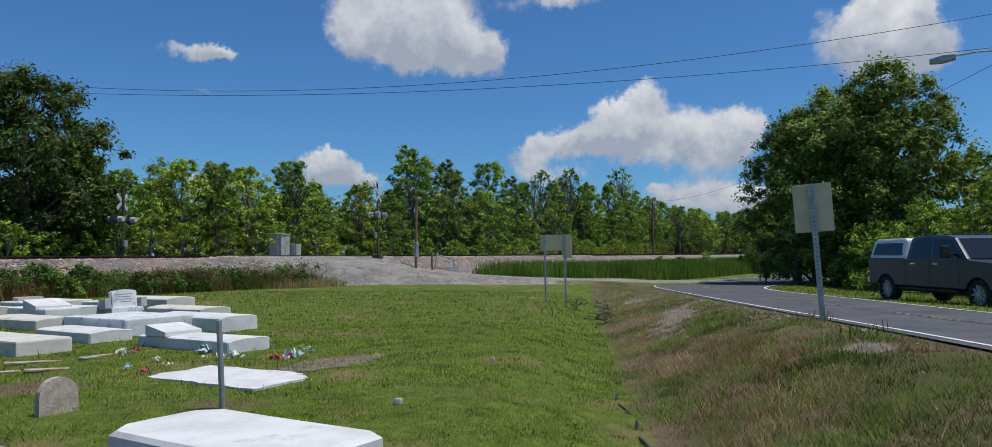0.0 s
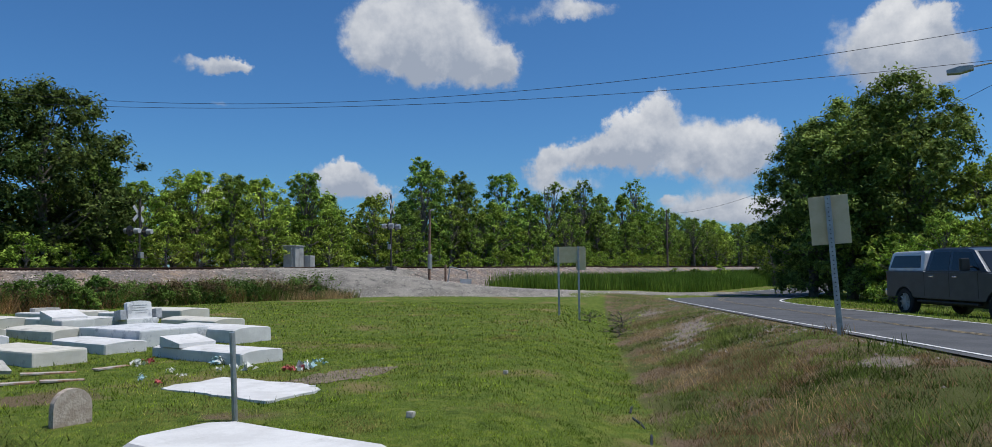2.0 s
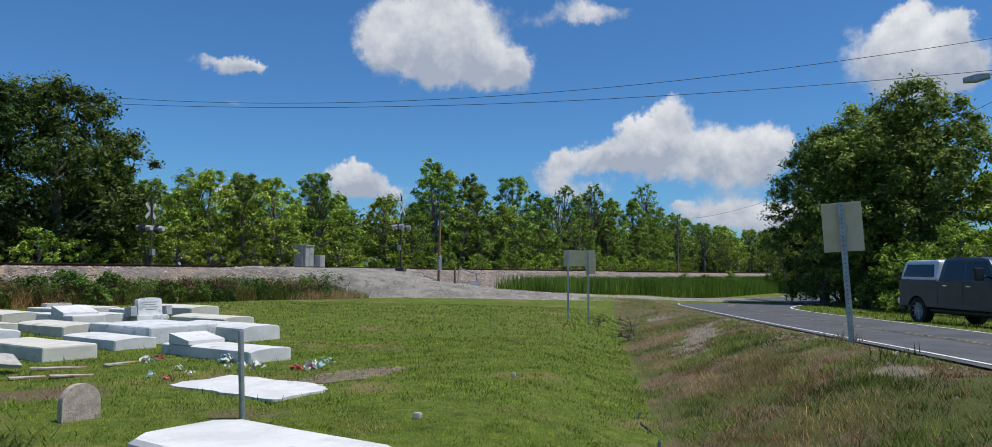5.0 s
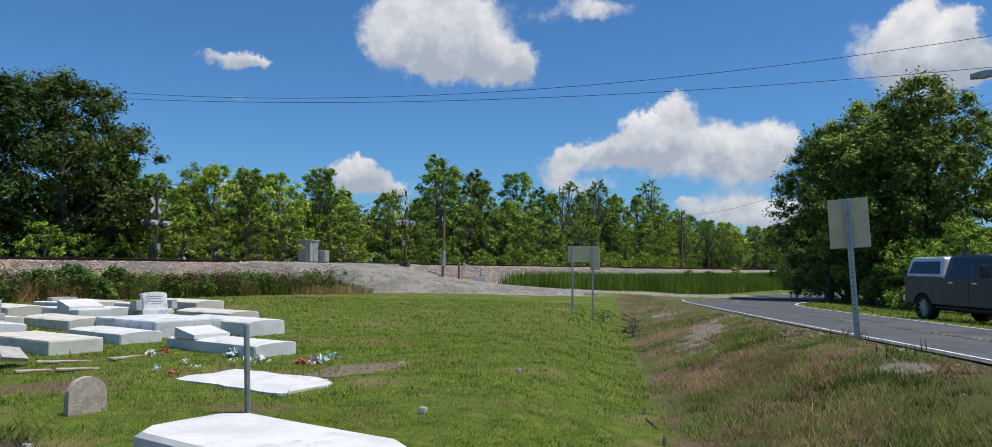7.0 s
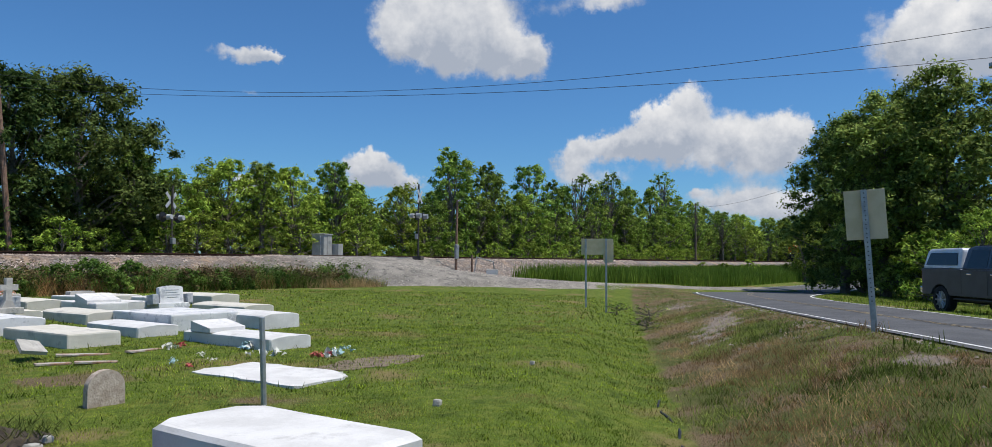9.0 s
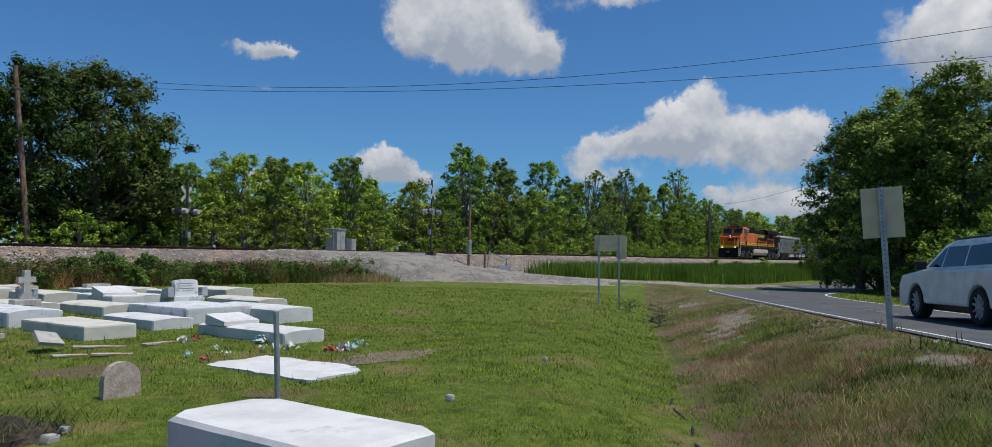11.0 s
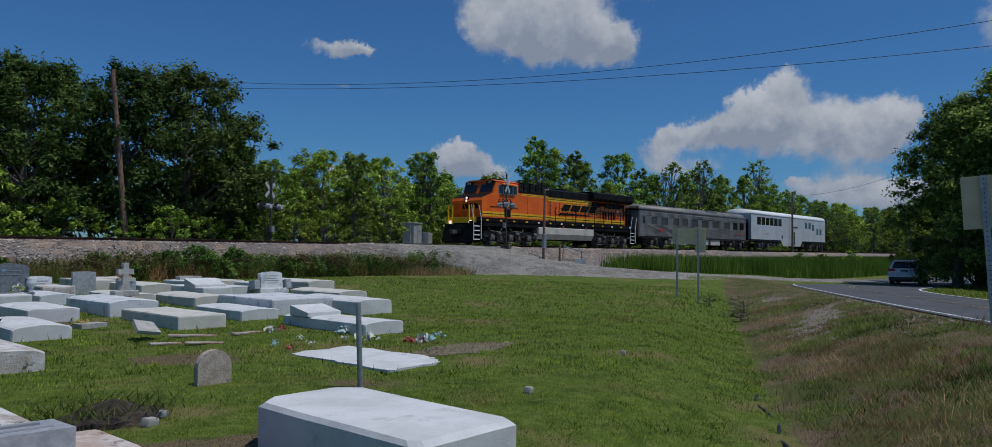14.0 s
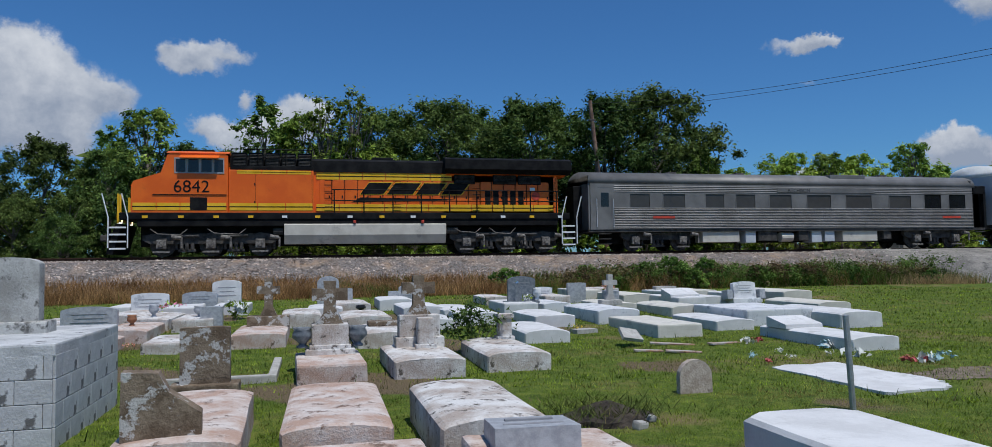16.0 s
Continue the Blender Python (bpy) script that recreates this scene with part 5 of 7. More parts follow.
def build_tombs():
    near = [(2.95, 10.58, 0.97, 2.1, 0.33, 0.1), (1.6, 10.3, 1.0, 2.0, 0.33, 0.06), (0.28, 10.3, 0.93, 1.55, 0.3, 0.0), (0.2, 5.93, 0.86, 2.1, 0.37, 0.04), (1.43, 5.75, 0.92, 1.95, 0.39, 0.1),
            (0.4, 4.2, 0.9, 1.62, 0.25, 0.0), (1.54, 3.5, 1.06, 1.92, 0.34, 0.0), (-0.95, 14.5, 1.0, 2.3, 0.3, 0.05), (1.38, 13.8, 1.15, 1.9, 0.34, 0.07), (-0.95, 5.75, 0.9, 2.3, 0.36, 0.04)]
    for i, (x, y, w, l, h, c) in enumerate(near):
        tomb(x, y, w, l, h, ("aged", "aged", "pink", "pink", "aged", "pink", "pink", "pink", "aged", "pink")[i], c, i + 1)
    mid = [(4.35, 13.6, 0.9, 2.0, 0.28, 0.1), (5.3, 16.0, 0.95, 2.0, 0.32, 0.03), (6.98, 16.35, 1.05, 2.4, 0.38, 0.09), (7.1, 13.6, 0.98, 2.4, 0.28, 0.0), (8.75, 14.3, 0.9, 2.1, 0.26, 0.03),
           (9.25, 17.2, 1.0, 2.2, 0.32, 0.1), (10.25, 14.9, 1.75, 2.3, 0.4, 0.0), (11.55, 13.9, 1.05, 2.6, 0.4, 0.1), (9.2, 10.75, 0.95, 2.7, 0.28, 0.03), (13.4, 17.1, 1.0, 2.4, 0.3, 0.1)]
    for i, (x, y, w, l, h, c) in enumerate(mid):
        tomb(x, y, w, l, h, ("chalk", "chalk", "marble", "cream", "chalk", "cream", "marble", "chalk", "chalk", "cream")[i], c, i + 21)
    far = [(14.6, 20.3, 1.05, 2.4, 0.38, 0.1), (13.1, 20.6, 0.9, 2.0, 0.28, 0.0), (2.35, 21.3, 0.95, 2.0, 0.36, 0.04), (2.75, 18.8, 1.05, 2.0, 0.36, 0.08), (3.65, 18.3, 0.95, 2.0, 0.3, 0.04),
           (3.75, 16.9, 0.95, 2.2, 0.34, 0.05), (2.75, 16.4, 0.8, 1.6, 0.26, 0.05), (-0.2, 17.8, 0.9, 2.2, 0.34, 0.08), (0.35, 19.6, 0.9, 2.0, 0.3, 0.03), (1.2, 16.8, 1.1, 2.3, 0.34, 0.08), (1.1, 20.6, 0.95, 2.2, 0.32, 0.06)]
    for i, (x, y, w, l, h, c) in enumerate(far):
        tomb(x, y, w, l, h, ("cream", "chalk", "chalk", "chalk", "chalk", "chalk", "chalk", "aged", "chalk", "aged", "aged")[i], c, i + 41)
    left = [(-2.45, 14.2, 0.85, 1.7, 0.22, 0.0), (-3.55, 15.9, 0.9, 2.1, 0.3, 0.05), (-3.55, 18.1, 0.9, 2.2, 0.3, 0.05), (-2.5, 17.5, 0.85, 1.7, 0.32, 0.0), (-3.85, 13.6, 0.9, 2.0, 0.3, 0.04),
            (-3.3, 20.9, 0.9, 1.9, 0.3, 0.0), (-4.7, 21.3, 0.8, 1.7, 0.34, 0.0), (-2.1, 21.4, 0.9, 1.7, 0.28, 0.0), (-5.3, 17.6, 0.95, 2.0, 0.3, 0.0), (-4.3, 19.2, 0.9, 2.0, 0.3, 0.05)]
    for i, (x, y, w, l, h, c) in enumerate(left):
        tomb(x, y, w, l, h, ("aged", "pink", "aged", "aged", "pink", "chalk", "chalk", "chalk", "aged", "aged")[i], c, i + 61)
    back = [(5.45, 19.3, 0.95, 2.0, 0.3, 0.0), (6.5, 19.4, 0.8, 2.0, 0.28, 0.06), (7.15, 21.3, 0.8, 1.8, 0.32, 0.0), (8.0, 18.6, 0.9, 2.0, 0.3, 0.06), (9.6, 21.0, 1.0, 2.2, 0.34, 0.05), (10.4, 19.2, 0.85, 2.2, 0.34, 0.0),
            (11.5, 19.8, 0.9, 2.0, 0.3, 0.03), (11.6, 22.2, 0.9, 2.0, 0.28, 0.0), (10.0, 24.6, 1.0, 1.6, 0.3, 0.0), (5.5, 22.0, 0.8, 1.7, 0.3, 0.06), (12.6, 22.4, 0.9, 2.0, 0.3, 0.04), (8.9, 23.3, 0.9, 2.0, 0.34, 0.0)]
    for i, (x, y, w, l, h, c) in enumerate(back):
        tomb(x, y, w, l, h, ("chalk", "marble", "aged", "cream", "cream", "chalk", "chalk", "chalk", "aged", "aged", "cream", "cream")[i], c, i + 81)


def slab_tomb():
    # the long white tomb with splayed corners beside the post
    o = [(-0.45, 0.0), (0.45, 0.0), (0.5, 0.1), (0.5, 1.85), (0.34, 2.05), (-0.3, 2.05), (-0.5, 1.88), (-0.5, 0.1)]
    n = len(o)
    s = Shape().add([(x, y, -0.15) for x, y in o] + [(x, y, 0.33) for x, y in o] + [(x * 0.95, 0.06 + y * 0.94, 0.365) for x, y in o],
                    [(i, (i + 1) % n, n + (i + 1) % n, n + i) for i in range(n)] + [(n + i, n + (i + 1) % n, 2 * n + (i + 1) % n, 2 * n + i) for i in range(n)] + [tuple(range(2 * n, 3 * n)), tuple(range(n))[::-1]])
    ob = new("tomb", rough_mesh(s, "tomb", CHALK, 0.008, 5))
    ob.matrix_basis = pose(3.76, 3.38, 0.0, 0, 0, 0)
    tagged(ob, "smooth bright white tomb with splayed corners on the lawn", "tomb", "tombs of the cemetery")
    # ragged low slab sunk in the grass
    rng = random.Random(6)
    pts = []
    for ax, ay, bx, by in ((-0.6, -1.15, 0.35, -1.1), (0.35, -1.1, 0.7, -0.6), (0.7, -0.6, 0.58, 1.2), (0.58, 1.2, -0.55, 1.15), (-0.55, 1.15, -0.6, -1.15)):
        for i in range(7):
            k = i / 7
            pts.append((ax + (bx - ax) * k + rng.uniform(-0.07, 0.07), ay + (by - ay) * k + rng.uniform(-0.07, 0.07)))
    s = Shape().prism(pts, "z", -0.1, 0.075)
    ob = new("ledger_slab", rough_mesh(s, "ledger_slab", CHALK, 0.012, 9, 1))
    ob.matrix_basis = pose(6.98, 8.5, -0.05)
    tagged(ob, "broken white plaster ledger slab sunk in the grass", "grave slab")


def headstone(x, y, w, h, thick, material, label, z=None, round_top=0.25, base=0.0, rot=0.0, tilt=0.0, lines=0, name="headstone"):
    """An upright stone with a curved head, on an optional plinth, with engraved bars."""
    z = height(x, y) if z is None else z
    top = thing(name, label, "headstone", pose(x, y, z, 0, 0, rot) @ pose(0, 0, 0, tilt, 0, 0), "stones of the cemetery")
    zb = 0.0
    if base:
        part("plinth", rough_mesh(Shape().box(-w / 2 - 0.1, -0.18, -0.1, w / 2 + 0.1, 0.18, base, 0.02), "plinth", material, 0.006, w), None, top)
        zb = base
    n = 10
    arc = [(w / 2 * math.cos(math.pi * i / n), zb + h * (1 - round_top) + h * round_top * math.sin(math.pi * i / n)) for i in range(n + 1)]
    part("slab", rough_mesh(Shape().prism([(-w / 2, zb - 0.1 * (not base)), (w / 2, zb - 0.1 * (not base))] + arc, "y", -thick / 2, thick / 2), "slab", material, 0.004, x, 1), None, top)
    for i in range(lines):
        ww = w * (0.62, 0.5, 0.66, 0.4)[i % 4]
        part("inscription", Shape().box(-ww / 2, -thick / 2 - 0.008, zb + h * (0.74 - 0.14 * i), ww / 2, -thick / 2 + 0.01, zb + h * (0.74 - 0.14 * i) + h * 0.02), LETTER, top)
    return top


def cross_stone(x, y, z, h, w, thick, material, label, pedestal):
    """A cross with flared foot on a stack of blocks (half width, half depth, height)."""
    top = thing("stone_cross", label, "grave cross", pose(x, y, z), "stones of the cemetery")
    zz = 0.0
    for hw, hd, hh, mt in pedestal:
        part("pedestal", rough_mesh(Shape().box(-hw, -hd, zz - 0.02, hw, hd, zz + hh, 0.015), "pedestal", mt, 0.006, hw * 7), None, top)
        zz += hh
    a = w * 0.17
    c = zz + h * 0.68
    o = [(-w * 0.38, zz), (w * 0.38, zz), (a * 1.1, zz + h * 0.24), (a, c - a), (w / 2, c - a * 1.05), (w / 2, c + a * 1.05), (a, c + a), (a * 1.05, zz + h), (-a * 1.05, zz + h), (-a, c + a), (-w / 2, c + a * 1.05), (-w / 2, c - a * 1.05), (-a, c - a), (-a * 1.1, zz + h * 0.24)]
    part("cross", rough_mesh(Shape().prism(o, "y", -thick / 2, thick / 2), "cross", material, 0.004, x, 1), None, top)
    return top


def urn(x, y, z, r, h, material, label, name="urn"):
    s = Shape()
    prof = [(0.55, 0), (0.6, 0.08), (0.35, 0.16), (0.4, 0.25), (0.95, 0.5), (1.0, 0.68), (0.8, 0.86), (0.95, 1.0), (0.7, 1.0), (0.6, 0.8)]
    n = 12
    v = [(r * a * math.cos(2 * math.pi * i / n), r * a * math.sin(2 * math.pi * i / n), h * b) for a, b in prof for i in range(n)]
    f = [(j * n + i, j * n + (i + 1) % n, (j + 1) * n + (i + 1) % n, (j + 1) * n + i) for j in range(len(prof) - 1) for i in range(n)]
    s.add(v, f + [tuple(range(n))[::-1], tuple(range((len(prof) - 1) * n, len(prof) * n))])
    return solid(name, s, material, label, "urn", pose(x, y, z), smooth_faces=True)


def bouquet(x, y, z, r, colours, label, seed):
    """Cloth petals and leaves in a loose ball."""
    rng = np.random.default_rng(seed)
    top = thing("flowers", label, "flowers", pose(x, y, z))
    for i, (c, n) in enumerate(colours):
        ctr = rng.normal(0, r * 0.5, (6, 3)) * np.array([1, 1, 0.5]) + np.array([0, 0, r * 0.6])
        v, f = leaves_at(ctr, np.full(6, r * 0.45), n, r * 0.22, rng)
        part("blooms" if i == 0 else "foliage", fast_mesh("blooms", v, f, c), None, top)


def build_stones():
    headstone(4.42, 8.16, 0.42, 0.4, 0.09, TAN, "small round-topped concrete headstone in the lawn", round_top=0.5)
    # stones at the heads of the tombs
    headstone(12.3, 19.6, 0.72, 0.5, 0.16, MARBLE, "pale grey marble headstone with engraving on a plinth", base=0.2, round_top=0.12, lines=4, tilt=-8)
    for x in (-0.62, 0.44):
        part("side_block", Shape().box(x, -0.16, 0.18, x + 0.18, 0.16, 0.46, 0.02), GRANITE, bpy.data.objects["headstone.001"])
    headstone(5.67, 20.1, 0.78, 0.68, 0.14, DARK_GRANITE, "dark grey granite headstone with an arched top", base=0.18, round_top=0.18, lines=2, z=height(5.67, 20) + 0.1)
    headstone(7.0, 22.4, 0.62, 0.5, 0.12, MARBLE, "white headstone with engraved lines", lines=3, round_top=0.08)
    headstone(8.05, 22.2, 0.6, 0.62, 0.12, GRANITE, "plain grey square-topped headstone of stone", round_top=0.03)
    headstone(11.9, 23.9, 0.75, 0.34, 0.3, CONCRETE, "low grey concrete head block", round_top=0.04)
    headstone(-4.55, 17.6, 1.1, 0.62, 0.12, GRANITE, "wide grey granite headstone with engraved words", lines=3, round_top=0.14)
    headstone(-4.05, 21.2, 0.9, 0.66, 0.12, MARBLE, "white marble headstone with engraved words", lines=3, round_top=0.1)
    headstone(-3.1, 23.2, 0.95, 0.55, 0.14, GRANITE, "grey granite headstone with engraved panel", lines=2, round_top=0.16)
    headstone(-2.4, 23.6, 0.8, 0.85, 0.3, CHALK, "tall white painted headstone block", lines=3, round_top=0.12)
    headstone(-2.12, 17.7, 0.46, 0.55, 0.2, GRANITE, "weathered grey headstone block", round_top=0.03)
    headstone(0.5, 22.6, 0.62, 0.95, 0.14, GRANITE, "tall grey arched headstone", lines=3, round_top=0.2)
    headstone(1.02, 22.4, 0.34, 0.6, 0.14, GRANITE, "small grey side headstone", round_top=0.05)
    headstone(3.0, 23.4, 0.7, 0.6, 0.12, GRANITE, "grey headstone between side posts", lines=3, round_top=0.16)
    headstone(2.5, 23.4, 0.34, 0.42, 0.14, GRANITE, "low grey side stone", round_top=0.03)
    headstone(-1.13, 8.9, 0.52, 0.62, 0.14, BROWN, "square brown stone marker with flaking white paint", base=0.3, round_top=0.02)
    o = [(-0.27, -0.14), (0.27, -0.14), (0.27, 0.4), (0.05, 0.56), (-0.02, 0.7), (-0.27, 0.72)]
    ob = new("broken_marker", rough_mesh(Shape().prism(o, "y", -0.09, 0.09), "broken_marker", BROWN, 0.008, 4, 2))
    ob.matrix_basis = pose(-1.06, 6.0, 0.12, 0, 0, 4)
    tagged(ob, "broken brown stone marker with flaking white paint", "headstone", "stones of the cemetery")
    solid("marker_base", Shape().box(-1.42, 5.55, -0.1, -0.55, 6.3, 0.14, 0.03), AGED, "chipped white plaster base of a marker", "grave base")
    # crosses
    cross_stone(1.66, 11.9, 0.27, 0.62, 0.52, 0.14, BROWN, "brown stone cross on a weathered white pedestal", [(0.38, 0.2, 0.16, AGED), (0.32, 0.15, 0.34, AGED)])
    cross_stone(0.28, 11.55, 0.24, 0.64, 0.52, 0.14, BROWN, "dark brown stone cross on a white block", [(0.36, 0.2, 0.1, AGED), (0.3, 0.18, 0.06, AGED), (0.27, 0.15, 0.3, AGED)])
    cross_stone(-0.85, 16.4, 0.33, 0.78, 0.46, 0.16, BROWN, "brown stone cross with a flared base on a tomb", [(0.42, 0.22, 0.2, BROWN)])
    cross_stone(7.6, 18.4, 0.42, 0.66, 0.36, 0.14, CONCRETE, "grey stone cross with a pointed arch base", [(0.28, 0.16, 0.12, CONCRETE)])
    cross_stone(-4.9, 14.6, 0.1, 0.7, 0.5, 0.16, AGED, "white stone cross behind the brick tomb", [(0.3, 0.2, 0.7, AGED)])
    # block with cloth flowers
    solid("flower_block", Shape().box(-0.2, -0.18, -0.1, 0.2, 0.18, 0.46, 0.02), GRANITE, "grey granite flower vase block", "vase block", pose(8.57, 20.7, height(8.57, 20.7)))
    leaf, peach, white, pinkc, red, yellow = LIGHT, plain("peach_cloth", (0.75, 0.35, 0.22), 0.8), plain("white_cloth", (0.75, 0.75, 0.72), 0.8), plain("pink_cloth", (0.7, 0.2, 0.3), 0.8), plain("red_cloth", (0.55, 0.05, 0.06), 0.8), plain("yellow_cloth", (0.75, 0.55, 0.06), 0.8)
    bouquet(8.57, 20.7, height(8.57, 20.7) + 0.44, 0.22, [(peach, 90), (leaf, 30)], "peach cloth flowers on a vase block", 1)
    bouquet(-1.75, 20.2, height(-1.7, 20.2) + 0.1, 0.3, [(white, 110), (leaf, 120)], "white flowers with green leaves on the grass", 2)
    bouquet(-3.5, 20.5, height(-3.5, 20.5) + 0.3, 0.18, [(pinkc, 70), (leaf, 30)], "pink cloth flowers on a tomb", 3)
    bouquet(5.36, 15.0, 0.08, 0.13, [(yellow, 50), (leaf, 20)], "small yellow flowers beside a flat stone", 4)
    bouquet(-3.25, 15.2, 0.1, 0.1, [(peach, 40), (leaf, 10)], "orange cloth flowers on the grass", 5)
    bouquet(5.75, 19.7, height(5.7, 19.7) + 0.3, 0.16, [(white, 50), (leaf, 50)], "white flowers at a dark headstone", 6)
    blue = plain("blue_cloth", (0.15, 0.35, 0.65), 0.8)
    bouquet(5.5, 19.9, height(5.5, 19.9) + 0.75, 0.08, [(blue, 30), (leaf, 6)], "blue cloth flower on a headstone", 7)
    # pots and urns
    clay = plain("clay", (0.3, 0.13, 0.06), 0.7)
    for x in (-0.12, 0.68):
        urn(x, 11.5, 0.36, 0.15, 0.3, DARK_GRANITE, "grey granite urn beside a cross")
    urn(-3.6, 17.0, height(-3.6, 17) + 0.25, 0.1, 0.22, clay, "brown clay pot on a tomb")
    urn(-3.5, 18.7, height(-3.5, 18.7) + 0.25, 0.11, 0.3, GRANITE, "small grey stone urn on a tomb")
    urn(-2.45, 18.3, height(-2.4, 18.3) + 0.26, 0.14, 0.26, GRANITE, "grey stone urn on a tomb")
    urn(1.3, 20.4, height(1.3, 20.4) + 0.1, 0.14, 0.16, plain("black_plastic", (0.015, 0.015, 0.016), 0.4), "black plastic flower pot", "flower_pot")
    urn(6.1, 20.0, height(6.1, 20) + 0.3, 0.12, 0.32, MARBLE, "white stone vase at a headstone", "vase")
    # plaque lying on a stained tomb, and other head blocks
    ob = new("grave_plaque", rough_mesh(Shape().prism([(-0.24, 0.0), (0.26, 0.0), (0.26, 0.13), (-0.24, 0.165)], "x", -0.29, 0.29), "grave_plaque", GRANITE, 0.005, 3))
    ob.matrix_basis = pose(1.48, 5.05, 0.335, 0, 0, -4)
    tagged(ob, "grey granite plaque with worn engraving on a tomb", "grave plaque")
    for i, ww in enumerate((0.42, 0.34)):
        part("inscription", Shape().box(-ww / 2, -0.1 + 0.16 * i, 0.138, ww / 2, -0.06 + 0.16 * i, 0.158), LETTER, ob)
    solid("brown_tablet", Shape().box(-0.35, -0.22, 0, 0.35, 0.22, 0.09, 0.015), BROWN, "brown stone tablet lying on a tomb", "grave tablet", pose(1.45, 15.2, height(1.4, 15) + 0.28))
    solid("pillow_block", Shape().prism([(0, 0), (0.62, 0), (0.62, 0.2), (0, 0.08)], "x", -0.4, 0.4), CHALK, "white sloped name block on a tomb", "grave block", pose(9.1, 12.5, 0.235))
    solid("pillow_block", Shape().prism([(0, 0), (0.62, 0), (0.62, 0.26), (0, 0.1)], "x", -0.45, 0.45), CHALK, "white sloped name block on a tomb", "grave block", pose(10.4, 19.6, 0.46))
    solid("stone_post", Shape().box(-0.11, -0.11, 0, 0.11, 0.11, 0.42, 0.02).box(-0.15, -0.15, 0, 0.15, 0.15, 0.08, 0.01).box(-0.14, -0.14, 0.38, 0.14, 0.14, 0.45, 0.01), AGED, "weathered carved stone post at a tomb's head", "grave post", pose(3.2, 12.45, 0.25))
    solid("stone_post", Shape().box(-0.12, -0.12, 0, 0.12, 0.12, 0.48, 0.02).box(-0.16, -0.16, 0, 0.16, 0.16, 0.08, 0.01), AGED, "carved figure-like stone post before a cross", "grave post", pose(1.72, 11.62, 0.26))
    curb = Shape().box(-1.4, 0, -0.05, 0.3, 0.12, 0.1, 0.02).box(0.18, 0.12, -0.05, 0.3, 2.0, 0.1, 0.02)
    solid("grave_kerb", curb, CONCRETE, "low concrete kerb round an empty plot", "grave kerb", pose(-0.75, 10.7, 0))
    # the bush that grows by a tomb
    rng = np.random.default_rng(3)
    ctr = rng.normal(0, 0.16, (14, 3)) + np.array([0, 0, 0.5])
    bush = thing("grave_bush", "dark green leafy shrub growing beside a tomb", "shrub", pose(2.72, 12.75, 0.05))
    v, f = leaves_at(ctr, np.full(14, 0.2), 900, 0.045, rng)
    part("leaves", fast_mesh("leaves", v, f, OAK), None, bush)
    st = Shape()
    for c in ctr[:9]:
        st.tube((0, 0, -0.1), tuple(c), 0.012, 0.005, 5)
    part("stems", st, BARK, bush)


def build_brick_tomb():
    """A waist-high tomb of painted blocks under a slab, with a double headstone on it."""
    x0, x1, y0, y1, h = -4.3, -2.2, 7.4, 9.6, 0.93
    to = thing("block_tomb", "waist-high tomb of white painted concrete blocks", "tomb", pose(0, 0, 0), "tombs of the cemetery")
    flake = surface("flaking_white_paint", (0.42, 0.42, 0.415), (0.6, 0.6, 0.59), 2.2, 0.85, 0.3, spot=(0.15, 0.145, 0.14), spot_scale=4.5, spot_cut=(0.57, 0.64), vary=0.05)
    part("core", Shape().box(x0 + 0.03, y0 + 0.03, -0.2, x1 - 0.03, y1 - 0.03, h - 0.1), AGED, to)
    part("top_slab", rough_mesh(Shape().box(x0 - 0.02, y0 - 0.02, h - 0.12, x1 + 0.02, y1 + 0.02, h, 0.02), "top_slab", flake, 0.006, 2), None, to)
    bw, bh = 0.45, 0.213
    long_brick = Shape().box(0.002, -0.02, 0.002, bw - 0.002, 0.06, bh - 0.002, 0.006).mesh("block", flake)
    for row in range(4):
        z = -0.02 + row * bh
        k = 0 if row % 2 == 0 else -bw / 2
        u = x0 + k
        while u < x1 - 0.01:
            a, b = max(u, x0), min(u + bw, x1)
            if b - a > 0.02:
                ob = part("block", long_brick if b - a > bw - 0.01 else Shape().box(0.002, -0.02, 0.002, b - a - 0.002, 0.06, bh - 0.002, 0.006), flake, to)
                ob.location = (a, y0, z)
            u += bw
        u = y0 + (k if k else -0.0)
        while u < y1 - 0.01:
            a, b = max(u, y0), min(u + bw, y1)
            if b - a > 0.02:
                ob = part("block", long_brick if b - a > bw - 0.01 else Shape().box(0.002, -0.02, 0.002, b - a - 0.002, 0.06, bh - 0.002, 0.006), flake, to)
                ob.matrix_basis = pose(x1, a, z, 0, 0, 90)
            u += bw
    part("name_panel", Shape().box(-3.2, y0 - 0.03, 0.2, -2.75, y0 - 0.015, 0.62, 0.004), DARK_GRANITE, to, "grey shield-shaped name panel")
    aged = surface("streaked_marble", (0.27, 0.26, 0.235), (0.52, 0.51, 0.48), 3, 0.8, 0.25, spot=(0.1, 0.095, 0.085), spot_scale=6, spot_cut=(0.5, 0.66))
    hs = headstone(-3.02, 8.75, 0.6, 0.66, 0.16, aged, "streaked grey marble headstone with an arched top on a block tomb", z=h, base=0.12, round_top=0.1)


